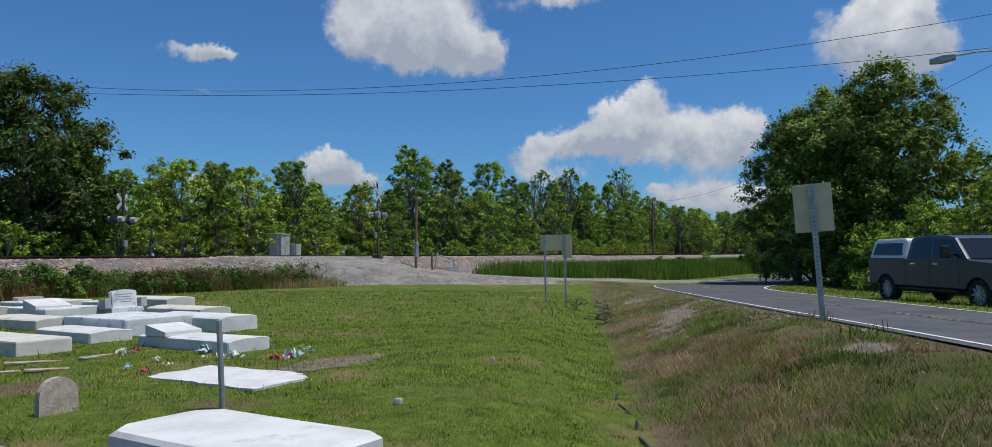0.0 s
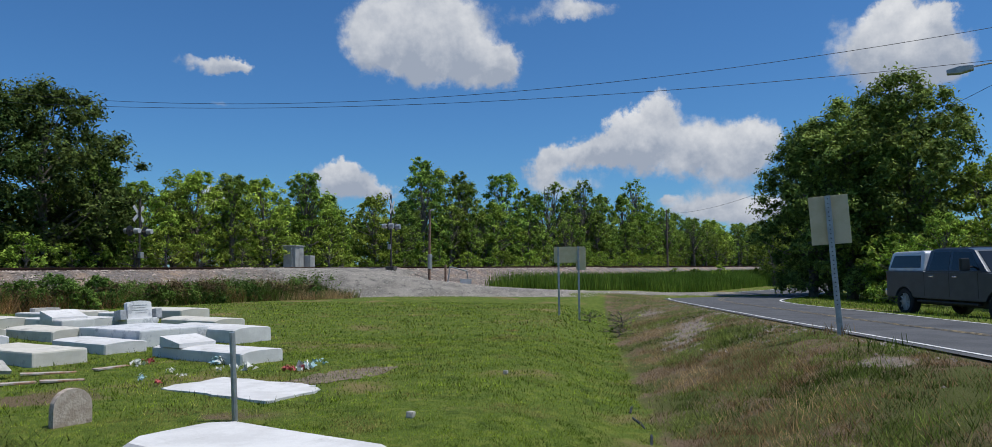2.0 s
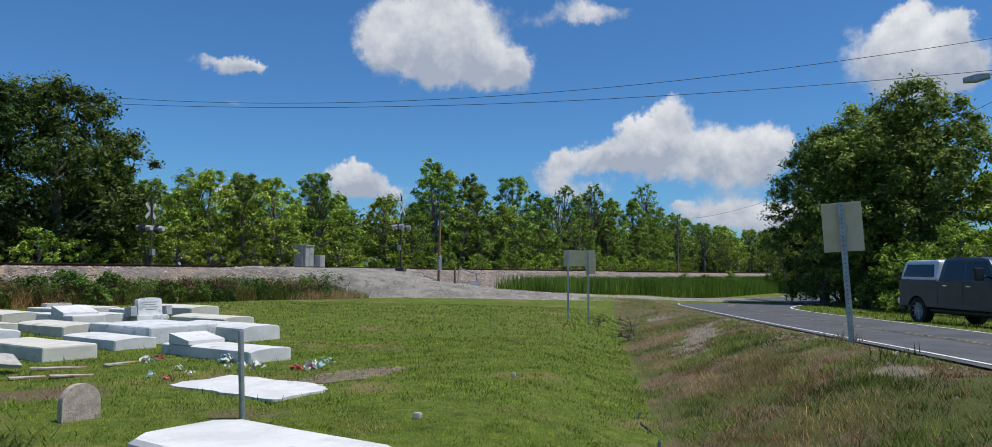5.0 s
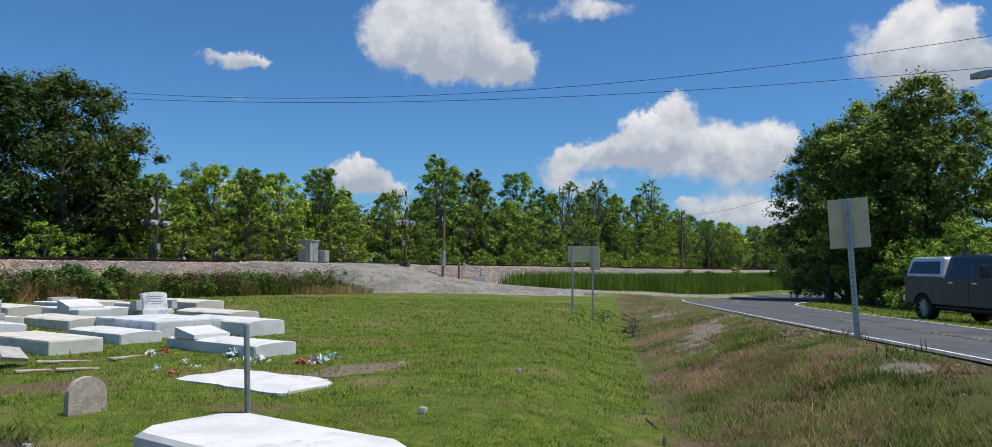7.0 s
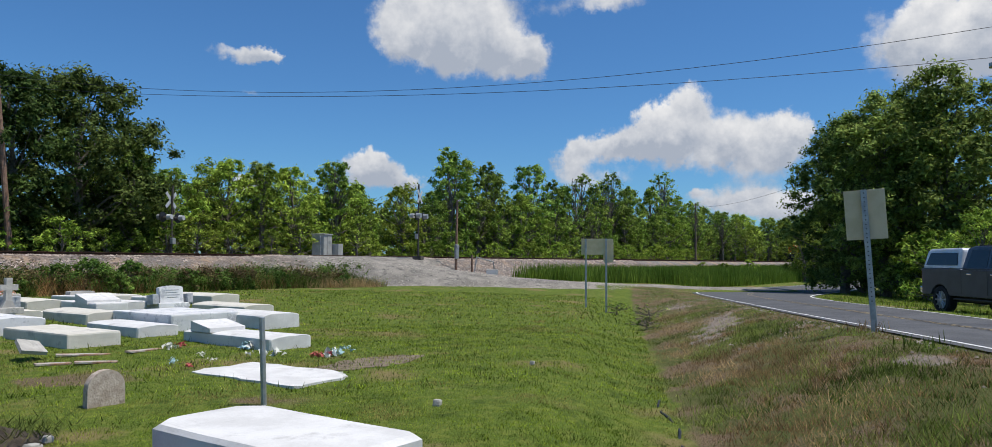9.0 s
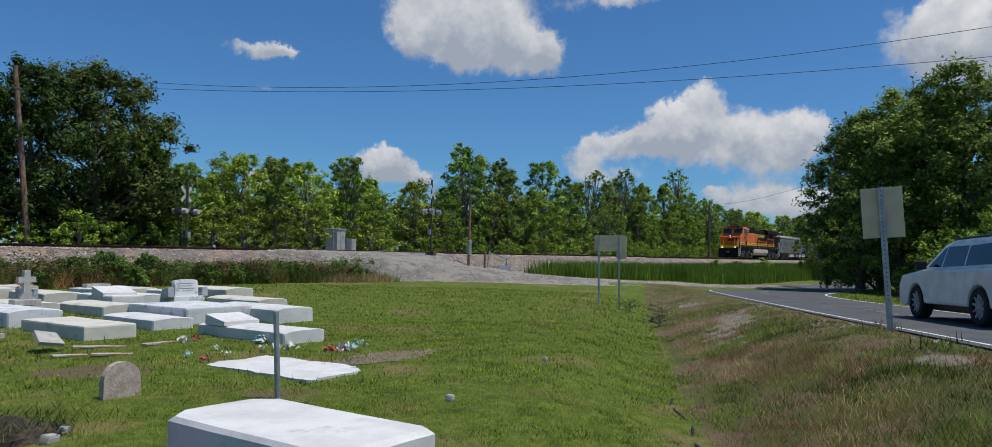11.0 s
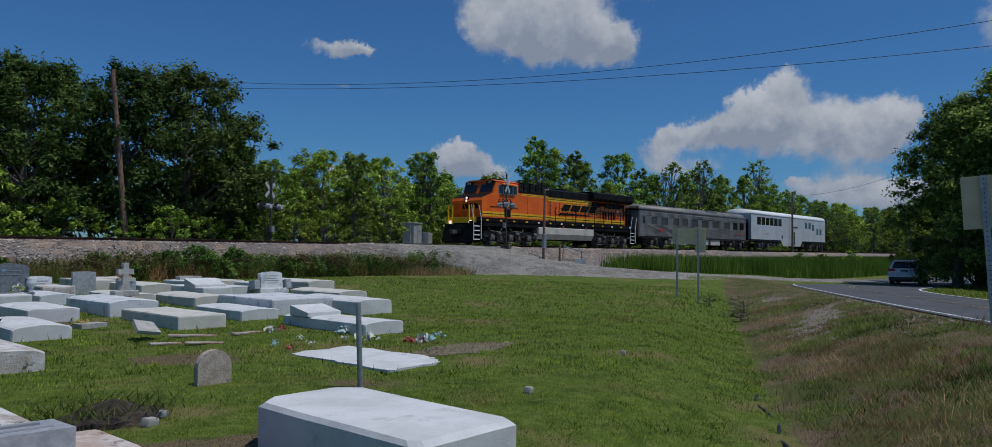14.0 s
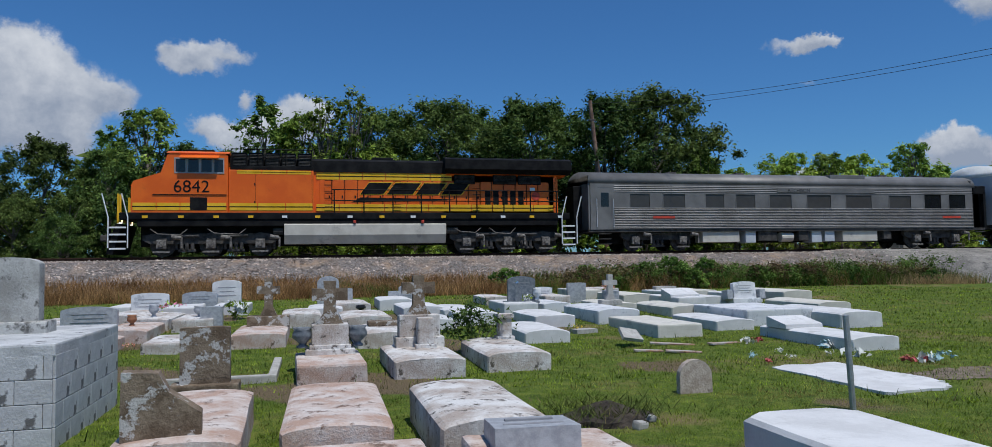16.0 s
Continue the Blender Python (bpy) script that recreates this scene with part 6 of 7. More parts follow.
def build_clutter():
    solid("metal_post", Shape().tube((0, 0, -0.2), (-0.06, 0.0, 0.98), 0.032, 0.032, 10), GALV, "bare galvanised pipe post leaning in the lawn", "post", pose(5.47, 6.75, 0.0, 0, 0, 0))
    rng = random.Random(12)
    dirt = surface("dark_soil", (0.03, 0.024, 0.018), (0.075, 0.06, 0.045), 6, 1.0, 0.8)
    heap = Shape()
    n, m = 14, 5
    for j in range(m):
        for i in range(n):
            a = 2 * math.pi * i / n
            r = (1 - j / m) * (1 + rng.uniform(-0.15, 0.15))
            heap.v.append((0.55 * r * math.cos(a), 0.45 * r * math.sin(a), 0.2 * (j / m) + rng.uniform(-0.02, 0.02)))
    heap.v.append((0, 0, 0.19))
    heap.f = [(j * n + i, j * n + (i + 1) % n, (j + 1) * n + (i + 1) % n, (j + 1) * n + i) for j in range(m - 1) for i in range(n)] + [((m - 1) * n + i, (m - 1) * n + (i + 1) % n, m * n) for i in range(n)]
    solid("soil_mound", heap, dirt, "small mound of dark soil and dry weeds", "soil mound", pose(2.85, 7.1, 0.0))
    bare = Shape()
    for x, y, rx, ry in ((8.7, 8.3, 1.3, 0.5),):
        pts = [(x + rx * math.cos(a) * rng.uniform(0.7, 1.1), y + ry * math.sin(a) * rng.uniform(0.7, 1.1)) for a in np.linspace(0, 6.0, 22)]
        bare.prism(pts, "z", -0.03, 0.008)
    solid("bare_patch", bare, surface("bare_earth", (0.13, 0.1, 0.07), (0.24, 0.19, 0.14), 5, 1.0, 0.6, spot=(0.09, 0.12, 0.03), spot_scale=4), "bare patch of dry earth in the lawn", "earth patch", kind="stuff")
    slab = [(-0.28, 0), (0.2, -0.02), (0.3, 0.34), (-0.1, 0.38)]
    solid("broken_stone", Shape().prism(slab, "z", 0.0, 0.06), CONCRETE, "broken flat piece of concrete lying on the grass", "broken stone", pose(5.65, 12.6, 0.12, 28, 8, 20))
    solid("broken_stone", Shape().prism([(-0.25, -0.15), (0.25, -0.15), (0.25, 0.15), (-0.25, 0.15)], "z", -0.02, 0.07), CONCRETE, "flat square piece of concrete on the grass", "broken stone", pose(5.55, 14.9, 0.08, 0, 0, 12))
    rustwood = surface("painted_board", (0.45, 0.42, 0.38), (0.3, 0.16, 0.1), 4, 0.9, 0.3)
    for x, y, l, a in ((6.4, 12.6, 0.8, -20), (5.6, 11.9, 0.5, -10), (6.1, 11.6, 0.6, -24), (7.35, 12.4, 0.9, 24), (2.2, 6.5, 0.3, 60)):
        solid("board_piece", Shape().box(-l / 2, -0.06, 0, l / 2, 0.06, 0.03, 0.005), rustwood, "broken painted board lying on the grass", "board", pose(x, y, height(x, y) + 0.004, 4, 3, a), "boards in the grass")
    blue, white, red, grey = plain("pale_blue_cloth", (0.4, 0.58, 0.62), 0.8), plain("faded_white_cloth", (0.66, 0.66, 0.6), 0.8), plain("faded_red_cloth", (0.5, 0.1, 0.1), 0.8), CONCRETE
    spots = [(8.6, 11.3, 0, 0.14), (8.75, 11.2, 1, 0.12), (8.4, 10.1, 1, 0.16), (8.7, 9.5, 2, 0.12), (8.85, 9.4, 1, 0.14), (9.05, 9.45, 0, 0.14), (8.6, 9.35, 2, 0.09), (7.9, 12.5, 1, 0.12), (8.05, 12.4, 2, 0.1),
             (6.75, 10.6, 0, 0.08), (6.6, 9.95, 2, 0.07), (7.5, 10.9, 1, 0.07), (8.0, 10.4, 1, 0.07), (7.7, 12.2, 1, 0.09), (9.5, 9.6, 0, 0.1), (7.2, 10.2, 1, 0.06)]
    for i, (x, y, c, r) in enumerate(spots):
        g = np.random.default_rng(i)
        v, f = leaves_at(g.normal(0, r * 0.5, (4, 3)) * np.array([1, 1, 0.25]) + np.array([0, 0, 0.03]), np.full(4, r * 0.5), 26, r * 0.42, g)
        ob = new("cloth_scrap", fast_mesh("cloth_scrap", v, f, (blue, white, red)[c]))
        ob.location = (x, y, height(x, y) + 0.04)
        tagged(ob, ("pale blue", "faded white", "faded red")[c] + " scraps of cloth flowers on the grass", "cloth scraps", "scraps in the grass")
    for x, y, r in ((6.6, 5.2, 0.06), (4.9, 8.9, 0.03), (9.8, 11.5, 0.05), (10.2, 6.2, 0.05), (3.25, 6.9, 0.05), (3.0, 6.6, 0.07)):
        s = Shape().box(-r, -r * 0.7, -0.02, r, r * 0.7, r, r * 0.35)
        solid("stone", s, CONCRETE, "small grey stone on the lawn", "stone", pose(x, y, height(x, y) + 0.01, 5, 8, 40 * r * 9), "stones in the grass")


build_tombs()
slab_tomb()
build_stones()
build_brick_tomb()
build_clutter()

# ---------- things along the road and the crossing ----------
def bevelled(shape, name, material, width, segments=2):
    me = shape.mesh(name, material)
    bm = bmesh.new()
    bm.from_mesh(me)
    bmesh.ops.remove_doubles(bm, verts=bm.verts[:], dist=0.0005)
    edges = [e for e in bm.edges if len(e.link_faces) == 2 and e.calc_face_angle(0) > 0.45]
    bmesh.ops.bevel(bm, geom=edges, offset=width, segments=segments, profile=0.6, affect="EDGES", clamp_overlap=True)
    bm.to_mesh(me)
    bm.free()
    return me


def arch(cx, r, z, n=8):
    """Points of a wheel arch from back to front along the sill at height z."""
    return [(cx + 1.16 * r * math.cos(math.pi * (1 - i / n)), max(z, r + 1.16 * r * math.sin(math.pi * i / n) - 0.02)) for i in range(n + 1)]


RUBBER = plain("tyre_rubber", (0.018, 0.018, 0.018), 0.85)
ALLOY = plain("alloy_rim", (0.5, 0.49, 0.48), 0.5, 0.4)
GREY_PAINT = plain("grey_car_paint", (0.06, 0.075, 0.1), 0.3, 0.2)
WHITE_PAINT = plain("white_car_paint", (0.75, 0.76, 0.78), 0.25)
TRIM = plain("black_trim", (0.015, 0.015, 0.016), 0.5)
TAIL = plain("tail_lamp", (0.35, 0.012, 0.015), 0.2)
CHROME = plain("chrome", (0.6, 0.6, 0.6), 0.12, 1.0)


def road_wheel(parent, x, y, r, w):
    """Tyre with a spoked rim; its axis is across the car."""
    s = Shape()
    out = -1 if y < 0 else 1
    n = 20
    prof = [(r * 0.66, -w / 2), (r * 0.92, -w / 2), (r, -w / 2 + 0.04), (r, w / 2 - 0.04), (r * 0.92, w / 2), (r * 0.66, w / 2)]
    v = [(a * math.cos(2 * math.pi * i / n), b, a * math.sin(2 * math.pi * i / n)) for a, b in prof for i in range(n)]
    s.add(v, [(j * n + i, j * n + (i + 1) % n, ((j + 1) % 6) * n + (i + 1) % n, ((j + 1) % 6) * n + i) for j in range(6) for i in range(n)])
    hub = part("wheel", s, RUBBER, parent, smooth_faces=False)
    hub.location = (x, y, r)
    rim = Shape().tube((0, out * (w / 2 - 0.08), 0), (0, out * (w / 2 - 0.06), 0), r * 0.66, r * 0.66, n)
    for i in range(10):
        a = i * math.pi / 5
        c, d = math.cos(a), math.sin(a)
        rim.tube((c * r * 0.12, out * (w / 2 - 0.03), d * r * 0.12), (c * r * 0.64, out * (w / 2 - 0.02), d * r * 0.64), r * 0.06, r * 0.05, 6)
    rim.tube((0, out * (w / 2 - 0.06), 0), (0, out * (w / 2), 0), r * 0.16, r * 0.14, 10)
    part("rim", rim, ALLOY, hub)
    return hub


def build_truck_car():
    t = thing("pickup_truck", "grey crew-cab pickup truck with white bed cap on the verge", "pickup truck")
    w, r = 1.96, 0.41
    low = [(-0.9, 0.55), (-0.87, 0.95), (-0.9, 1.32), (0.95, 1.32), (0.97, 1.3), (3.3, 1.32), (3.5, 1.3), (4.9, 1.2), (5.0, 1.0), (5.0, 0.55)] + arch(3.95, r, 0.55)[::-1] + arch(0.0, r, 0.55)[::-1]
    part("body", bevelled(Shape().prism(low, "y", -w / 2, w / 2), "body", GREY_PAINT, 0.045), None, t)
    cabin = Shape()
    o = [(1.0, 1.3), (3.6, 1.3), (2.95, 1.9), (2.6, 1.96), (1.35, 1.96), (1.12, 1.9)]
    k = len(o)
    cabin.add([(x, -w / 2 + 0.02 + (z - 1.3) * 0.22, z) for x, z in o] + [(x, w / 2 - 0.02 - (z - 1.3) * 0.22, z) for x, z in o],
              [(i, (i + 1) % k, k + (i + 1) % k, k + i) for i in range(k)] + [tuple(range(k))[::-1], tuple(range(k, 2 * k))])
    part("cabin", bevelled(cabin, "cabin", GREY_PAINT, 0.04), None, t)
    cap = Shape()
    o = [(-0.88, 1.325), (0.94, 1.325), (0.9, 1.86), (0.8, 1.92), (-0.62, 1.9), (-0.76, 1.84)]
    k = len(o)
    cap.add([(x, -w / 2 + 0.03 + (z - 1.3) * 0.2, z) for x, z in o] + [(x, w / 2 - 0.03 - (z - 1.3) * 0.2, z) for x, z in o],
            [(i, (i + 1) % k, k + (i + 1) % k, k + i) for i in range(k)] + [tuple(range(k))[::-1], tuple(range(k, 2 * k))])
    part("bed_cap", bevelled(cap, "bed_cap", WHITE_PAINT, 0.05), None, t, "white fibreglass bed cap")

    def pane(pts, side, inset, name="window"):
        s = Shape()
        y = [side * (w / 2 - 0.02 - (z - 1.3) * inset + 0.006) for x, z in pts]
        y2 = [v - side * 0.05 for v in y]
        n = len(pts)
        s.add([(p[0], a, p[1]) for p, a in zip(pts, y)] + [(p[0], a, p[1]) for p, a in zip(pts, y2)],
              [tuple(range(n)), tuple(range(n, 2 * n))[::-1]] + [(i, (i + 1) % n, n + (i + 1) % n, n + i) for i in range(n)])
        part(name, s, DARK_GLASS, t, "dark tinted window")
    for side in (-1, 1):
        pane([(-0.72, 1.42), (0.78, 1.42), (0.72, 1.78), (-0.58, 1.78)], side, 0.2)
        pane([(1.2, 1.36), (2.05, 1.36), (2.05, 1.86), (1.32, 1.86)], side, 0.22)
        pane([(2.15, 1.36), (3.3, 1.36), (2.85, 1.84), (2.15, 1.86)], side, 0.22)
        part("mirror", Shape().box(3.0, side * (w / 2 + 0.2) - 0.12, 1.35, 3.1, side * (w / 2 + 0.2) + 0.12, 1.68, 0.03).tube((3.05, side * (w / 2 - 0.05), 1.45), (3.05, side * (w / 2 + 0.15), 1.45), 0.025, 0.025, 6), TRIM, t)
        for x in (1.25, 2.25):
            part("door_handle", Shape().box(x, side * (w / 2) - 0.02, 1.16, x + 0.2, side * (w / 2) + 0.025, 1.2, 0.01), CHROME, t)
        for x in (1.0, 2.1, 3.25):
            part("door_seam", Shape().box(x - 0.006, side * w / 2 - 0.004, 0.62, x + 0.006, side * w / 2 + 0.003, 1.3), TRIM, t)
        part("running_board", Shape().box(0.7, side * (w / 2 - 0.02) - 0.07, 0.44, 3.3, side * (w / 2 - 0.02) + 0.07, 0.5, 0.02), TRIM, t)
        part("tail_light", Shape().box(-0.92, side * (w / 2 - 0.08) - 0.07, 0.95, -0.82, side * (w / 2 - 0.08) + 0.085, 1.28, 0.02), TAIL, t)
        for x in (0.0, 3.95):
            road_wheel(t, x, side * (w / 2 - 0.15), r, 0.27)
    part("windscreen", Shape().add([(3.58, -0.85, 1.34), (3.58, 0.85, 1.34), (3.0, 0.75, 1.87), (3.0, -0.75, 1.87), (3.5, -0.85, 1.3), (3.5, 0.85, 1.3), (2.92, 0.75, 1.84), (2.92, -0.75, 1.84)],
                                   [(0, 1, 2, 3), (7, 6, 5, 4), (0, 3, 7, 4), (1, 5, 6, 2), (0, 4, 5, 1), (3, 2, 6, 7)]), DARK_GLASS, t)
    part("roof_bar", Shape().box(1.4, -0.7, 1.965, 1.5, 0.7, 1.99, 0.01).box(2.35, -0.7, 1.965, 2.45, 0.7, 1.99, 0.01), TRIM, t)
    part("rear_bumper", Shape().box(-1.06, -0.95, 0.58, -0.88, 0.95, 0.78, 0.04), CHROME, t)
    part("front_bumper", Shape().box(4.92, -0.96, 0.55, 5.14, 0.96, 0.8, 0.05), CHROME, t)
    part("grille", Shape().box(4.95, -0.6, 0.82, 5.04, 0.6, 1.12, 0.02), CHROME, t)
    part("chassis", Shape().box(-0.8, -0.7, 0.36, 4.8, 0.7, 0.6, 0.03), TRIM, t)
    a = math.degrees(math.atan2(-0.61 - 1.65, 22.59 - 25.75))
    # the near wheels stand at (25.75, 1.65) and (22.59, -0.61)
    p = Vector((25.75, 1.65, 0)) + Vector((-math.sin(radians(a)), math.cos(radians(a)), 0)) * (w / 2 - 0.15)
    t.matrix_basis = pose(p.x - 0.05, p.y - 0.04, 0.155, 0, 0.3, a)
    return t


def build_white_car():
    t = thing("white_crossover", "white crossover car driving away along the road", "car")
    w, r = 1.84, 0.35
    low = [(-2.3, 0.42), (-2.32, 0.75), (-2.26, 1.05), (1.1, 1.02), (2.1, 0.92), (2.3, 0.7), (2.3, 0.3), (1.95, 0.25)] + arch(1.4, r, 0.25)[::-1] + arch(-1.33, r, 0.25)[::-1] + [(-2.0, 0.32)]
    part("body", bevelled(Shape().prism(low, "y", -w / 2, w / 2), "body", WHITE_PAINT, 0.06), None, t)
    o = [(-2.2, 1.02), (1.15, 1.0), (0.35, 1.5), (0.0, 1.58), (-1.5, 1.6), (-1.86, 1.52)]
    k = len(o)
    cab = Shape().add([(x, -w / 2 + 0.05 + (z - 1.0) * 0.3, z) for x, z in o] + [(x, w / 2 - 0.05 - (z - 1.0) * 0.3, z) for x, z in o],
                      [(i, (i + 1) % k, k + (i + 1) % k, k + i) for i in range(k)] + [tuple(range(k))[::-1], tuple(range(k, 2 * k))])
    part("cabin", bevelled(cab, "cabin", WHITE_PAINT, 0.05), None, t)

    def slab(pts, y0, y1, mt, name, label=""):
        n = len(pts)
        s = Shape().add([(x, y0(x, z), z) for x, z in pts] + [(x, y1(x, z), z) for x, z in pts], [tuple(range(n)), tuple(range(n, 2 * n))[::-1]] + [(i, (i + 1) % n, n + (i + 1) % n, n + i) for i in range(n)])
        part(name, s, mt, t, label)
    for side in (-1, 1):
        f = lambda x, z, k=side: k * (w / 2 - 0.05 - (z - 1.0) * 0.3 + 0.006)
        g = lambda x, z, k=side: k * (w / 2 - 0.1 - (z - 1.0) * 0.3)
        slab([(-1.75, 1.1), (-0.75, 1.08), (-0.75, 1.45), (-1.5, 1.47)], f, g, DARK_GLASS, "window", "dark side window")
        slab([(-0.68, 1.08), (0.2, 1.07), (0.15, 1.46), (-0.68, 1.46)], f, g, DARK_GLASS, "window", "dark side window")
        slab([(0.26, 1.07), (0.85, 1.07), (0.3, 1.42), (0.22, 1.45)], f, g, DARK_GLASS, "window", "dark side window")
        part("mirror", Shape().box(0.75, side * (w / 2 + 0.1) - 0.1, 1.02, 0.87, side * (w / 2 + 0.1) + 0.1, 1.2, 0.03), TRIM, t)
        part("tail_light", Shape().prism([(0.48, 0.9), (0.92, 0.86), (0.9, 1.05), (0.55, 1.03)] if side > 0 else [(-0.92, 0.86), (-0.48, 0.9), (-0.55, 1.03), (-0.9, 1.05)], "x", -2.34, -2.05), TAIL, t, "red tail light")
        part("door_handle", Shape().box(-0.5, side * w / 2 - 0.01, 0.92, -0.3, side * w / 2 + 0.02, 0.95, 0.008), WHITE_PAINT, t)
        part("roof_rail", Shape().tube((-1.5, side * 0.66, 1.61), (0.1, side * 0.66, 1.61), 0.02, 0.02, 6), TRIM, t)
    part("rear_window", Shape().add([(-2.225, -0.7, 1.1), (-2.225, 0.7, 1.1), (-1.93, 0.6, 1.46), (-1.93, -0.6, 1.46), (-2.15, -0.7, 1.06), (-2.15, 0.7, 1.06), (-1.85, 0.6, 1.44), (-1.85, -0.6, 1.44)],
                                    [(0, 3, 2, 1), (7, 4, 5, 6), (0, 4, 7, 3), (1, 2, 6, 5), (0, 1, 5, 4), (3, 7, 6, 2)]), DARK_GLASS, t)
    part("windscreen", Shape().add([(1.14, -0.78, 1.02), (1.14, 0.78, 1.02), (0.4, 0.66, 1.48), (0.4, -0.66, 1.48), (1.05, -0.78, 0.98), (1.05, 0.78, 0.98), (0.3, 0.66, 1.45), (0.3, -0.66, 1.45)],
                                   [(0, 1, 2, 3), (7, 6, 5, 4), (0, 3, 7, 4), (1, 5, 6, 2), (0, 4, 5, 1), (3, 2, 6, 7)]), DARK_GLASS, t)
    part("rear_bumper", Shape().box(-2.35, -0.88, 0.26, -2.1, 0.88, 0.5, 0.05), TRIM, t, "black lower bumper")
    part("bumper_strip", Shape().box(-2.36, -0.8, 0.5, -2.25, 0.8, 0.53, 0.01), CHROME, t)
    part("tailgate_ledge", Shape().box(-2.35, -0.5, 0.97, -2.2, 0.5, 1.01, 0.01), WHITE_PAINT, t)
    part("plate", Shape().box(-2.345, -0.2, 0.82, -2.3, 0.2, 0.95, 0.006), TRIM, t)
    part("plate_bar", Shape().box(-2.352, -0.15, 0.86, -2.345, 0.15, 0.9), GALV, t)
    part("spoiler", Shape().box(-2.02, -0.62, 1.52, -1.7, 0.62, 1.6, 0.025), WHITE_PAINT, t)
    part("underbody", Shape().box(-1.9, -0.7, 0.2, 2.0, 0.7, 0.45, 0.03), TRIM, t)
    wheels = [road_wheel(t, x, s * (w / 2 - 0.12), r, 0.23) for x in (-1.33, 1.4) for s in (-1, 1)]
    return t, wheels


def build_signs():
    back = surface("sign_back", (0.6, 0.485, 0.29), (0.68, 0.56, 0.36), 3, 0.5, 0.05, 0.0)
    z = height(13.28, 1.81)
    s = thing("road_sign", "back of a square road sign on a perforated steel post", "road sign", pose(13.28, 1.72, z, -3.0, 0, 6))
    post = Shape().box(-0.02, -0.035, -0.3, 0.02, 0.035, 2.8 - z, 0.006).box(-0.032, -0.045, -0.3, -0.02, 0.045, 2.8 - z, 0.003)
    part("post", post, GALV, s)
    for i in range(30):
        part("bolt_hole", Shape().tube((-0.036, 0, 0.5 + i * 0.072), (-0.031, 0, 0.5 + i * 0.072), 0.011, 0.011, 6), TRIM, s)
    part("plate", bevelled(Shape().prism([(-0.3, 2.0 - z), (0.3, 2.0 - z), (0.3, 2.8 - z), (-0.3, 2.8 - z)], "x", 0.024, 0.032), "plate", back, 0.003), None, s, "pale grey sign plate seen from behind")
    s = thing("road_sign", "back of a wide road sign on two steel posts", "road sign", pose(24.16, 12.2, height(24.16, 12.2), 0, 0, 26))
    for y in (-0.32, 0.4):
        part("post", Shape().box(-0.02, y - 0.035, -0.3, 0.02, y + 0.035, 2.55, 0.006), GALV, s)
    part("plate", Shape().box(0.022, -0.56, 1.98, 0.03, 0.56, 2.55, 0.003), back, s)
    part("plate", Shape().box(0.034, -0.58, 1.7, 0.042, -0.22, 2.5, 0.003), back, s)


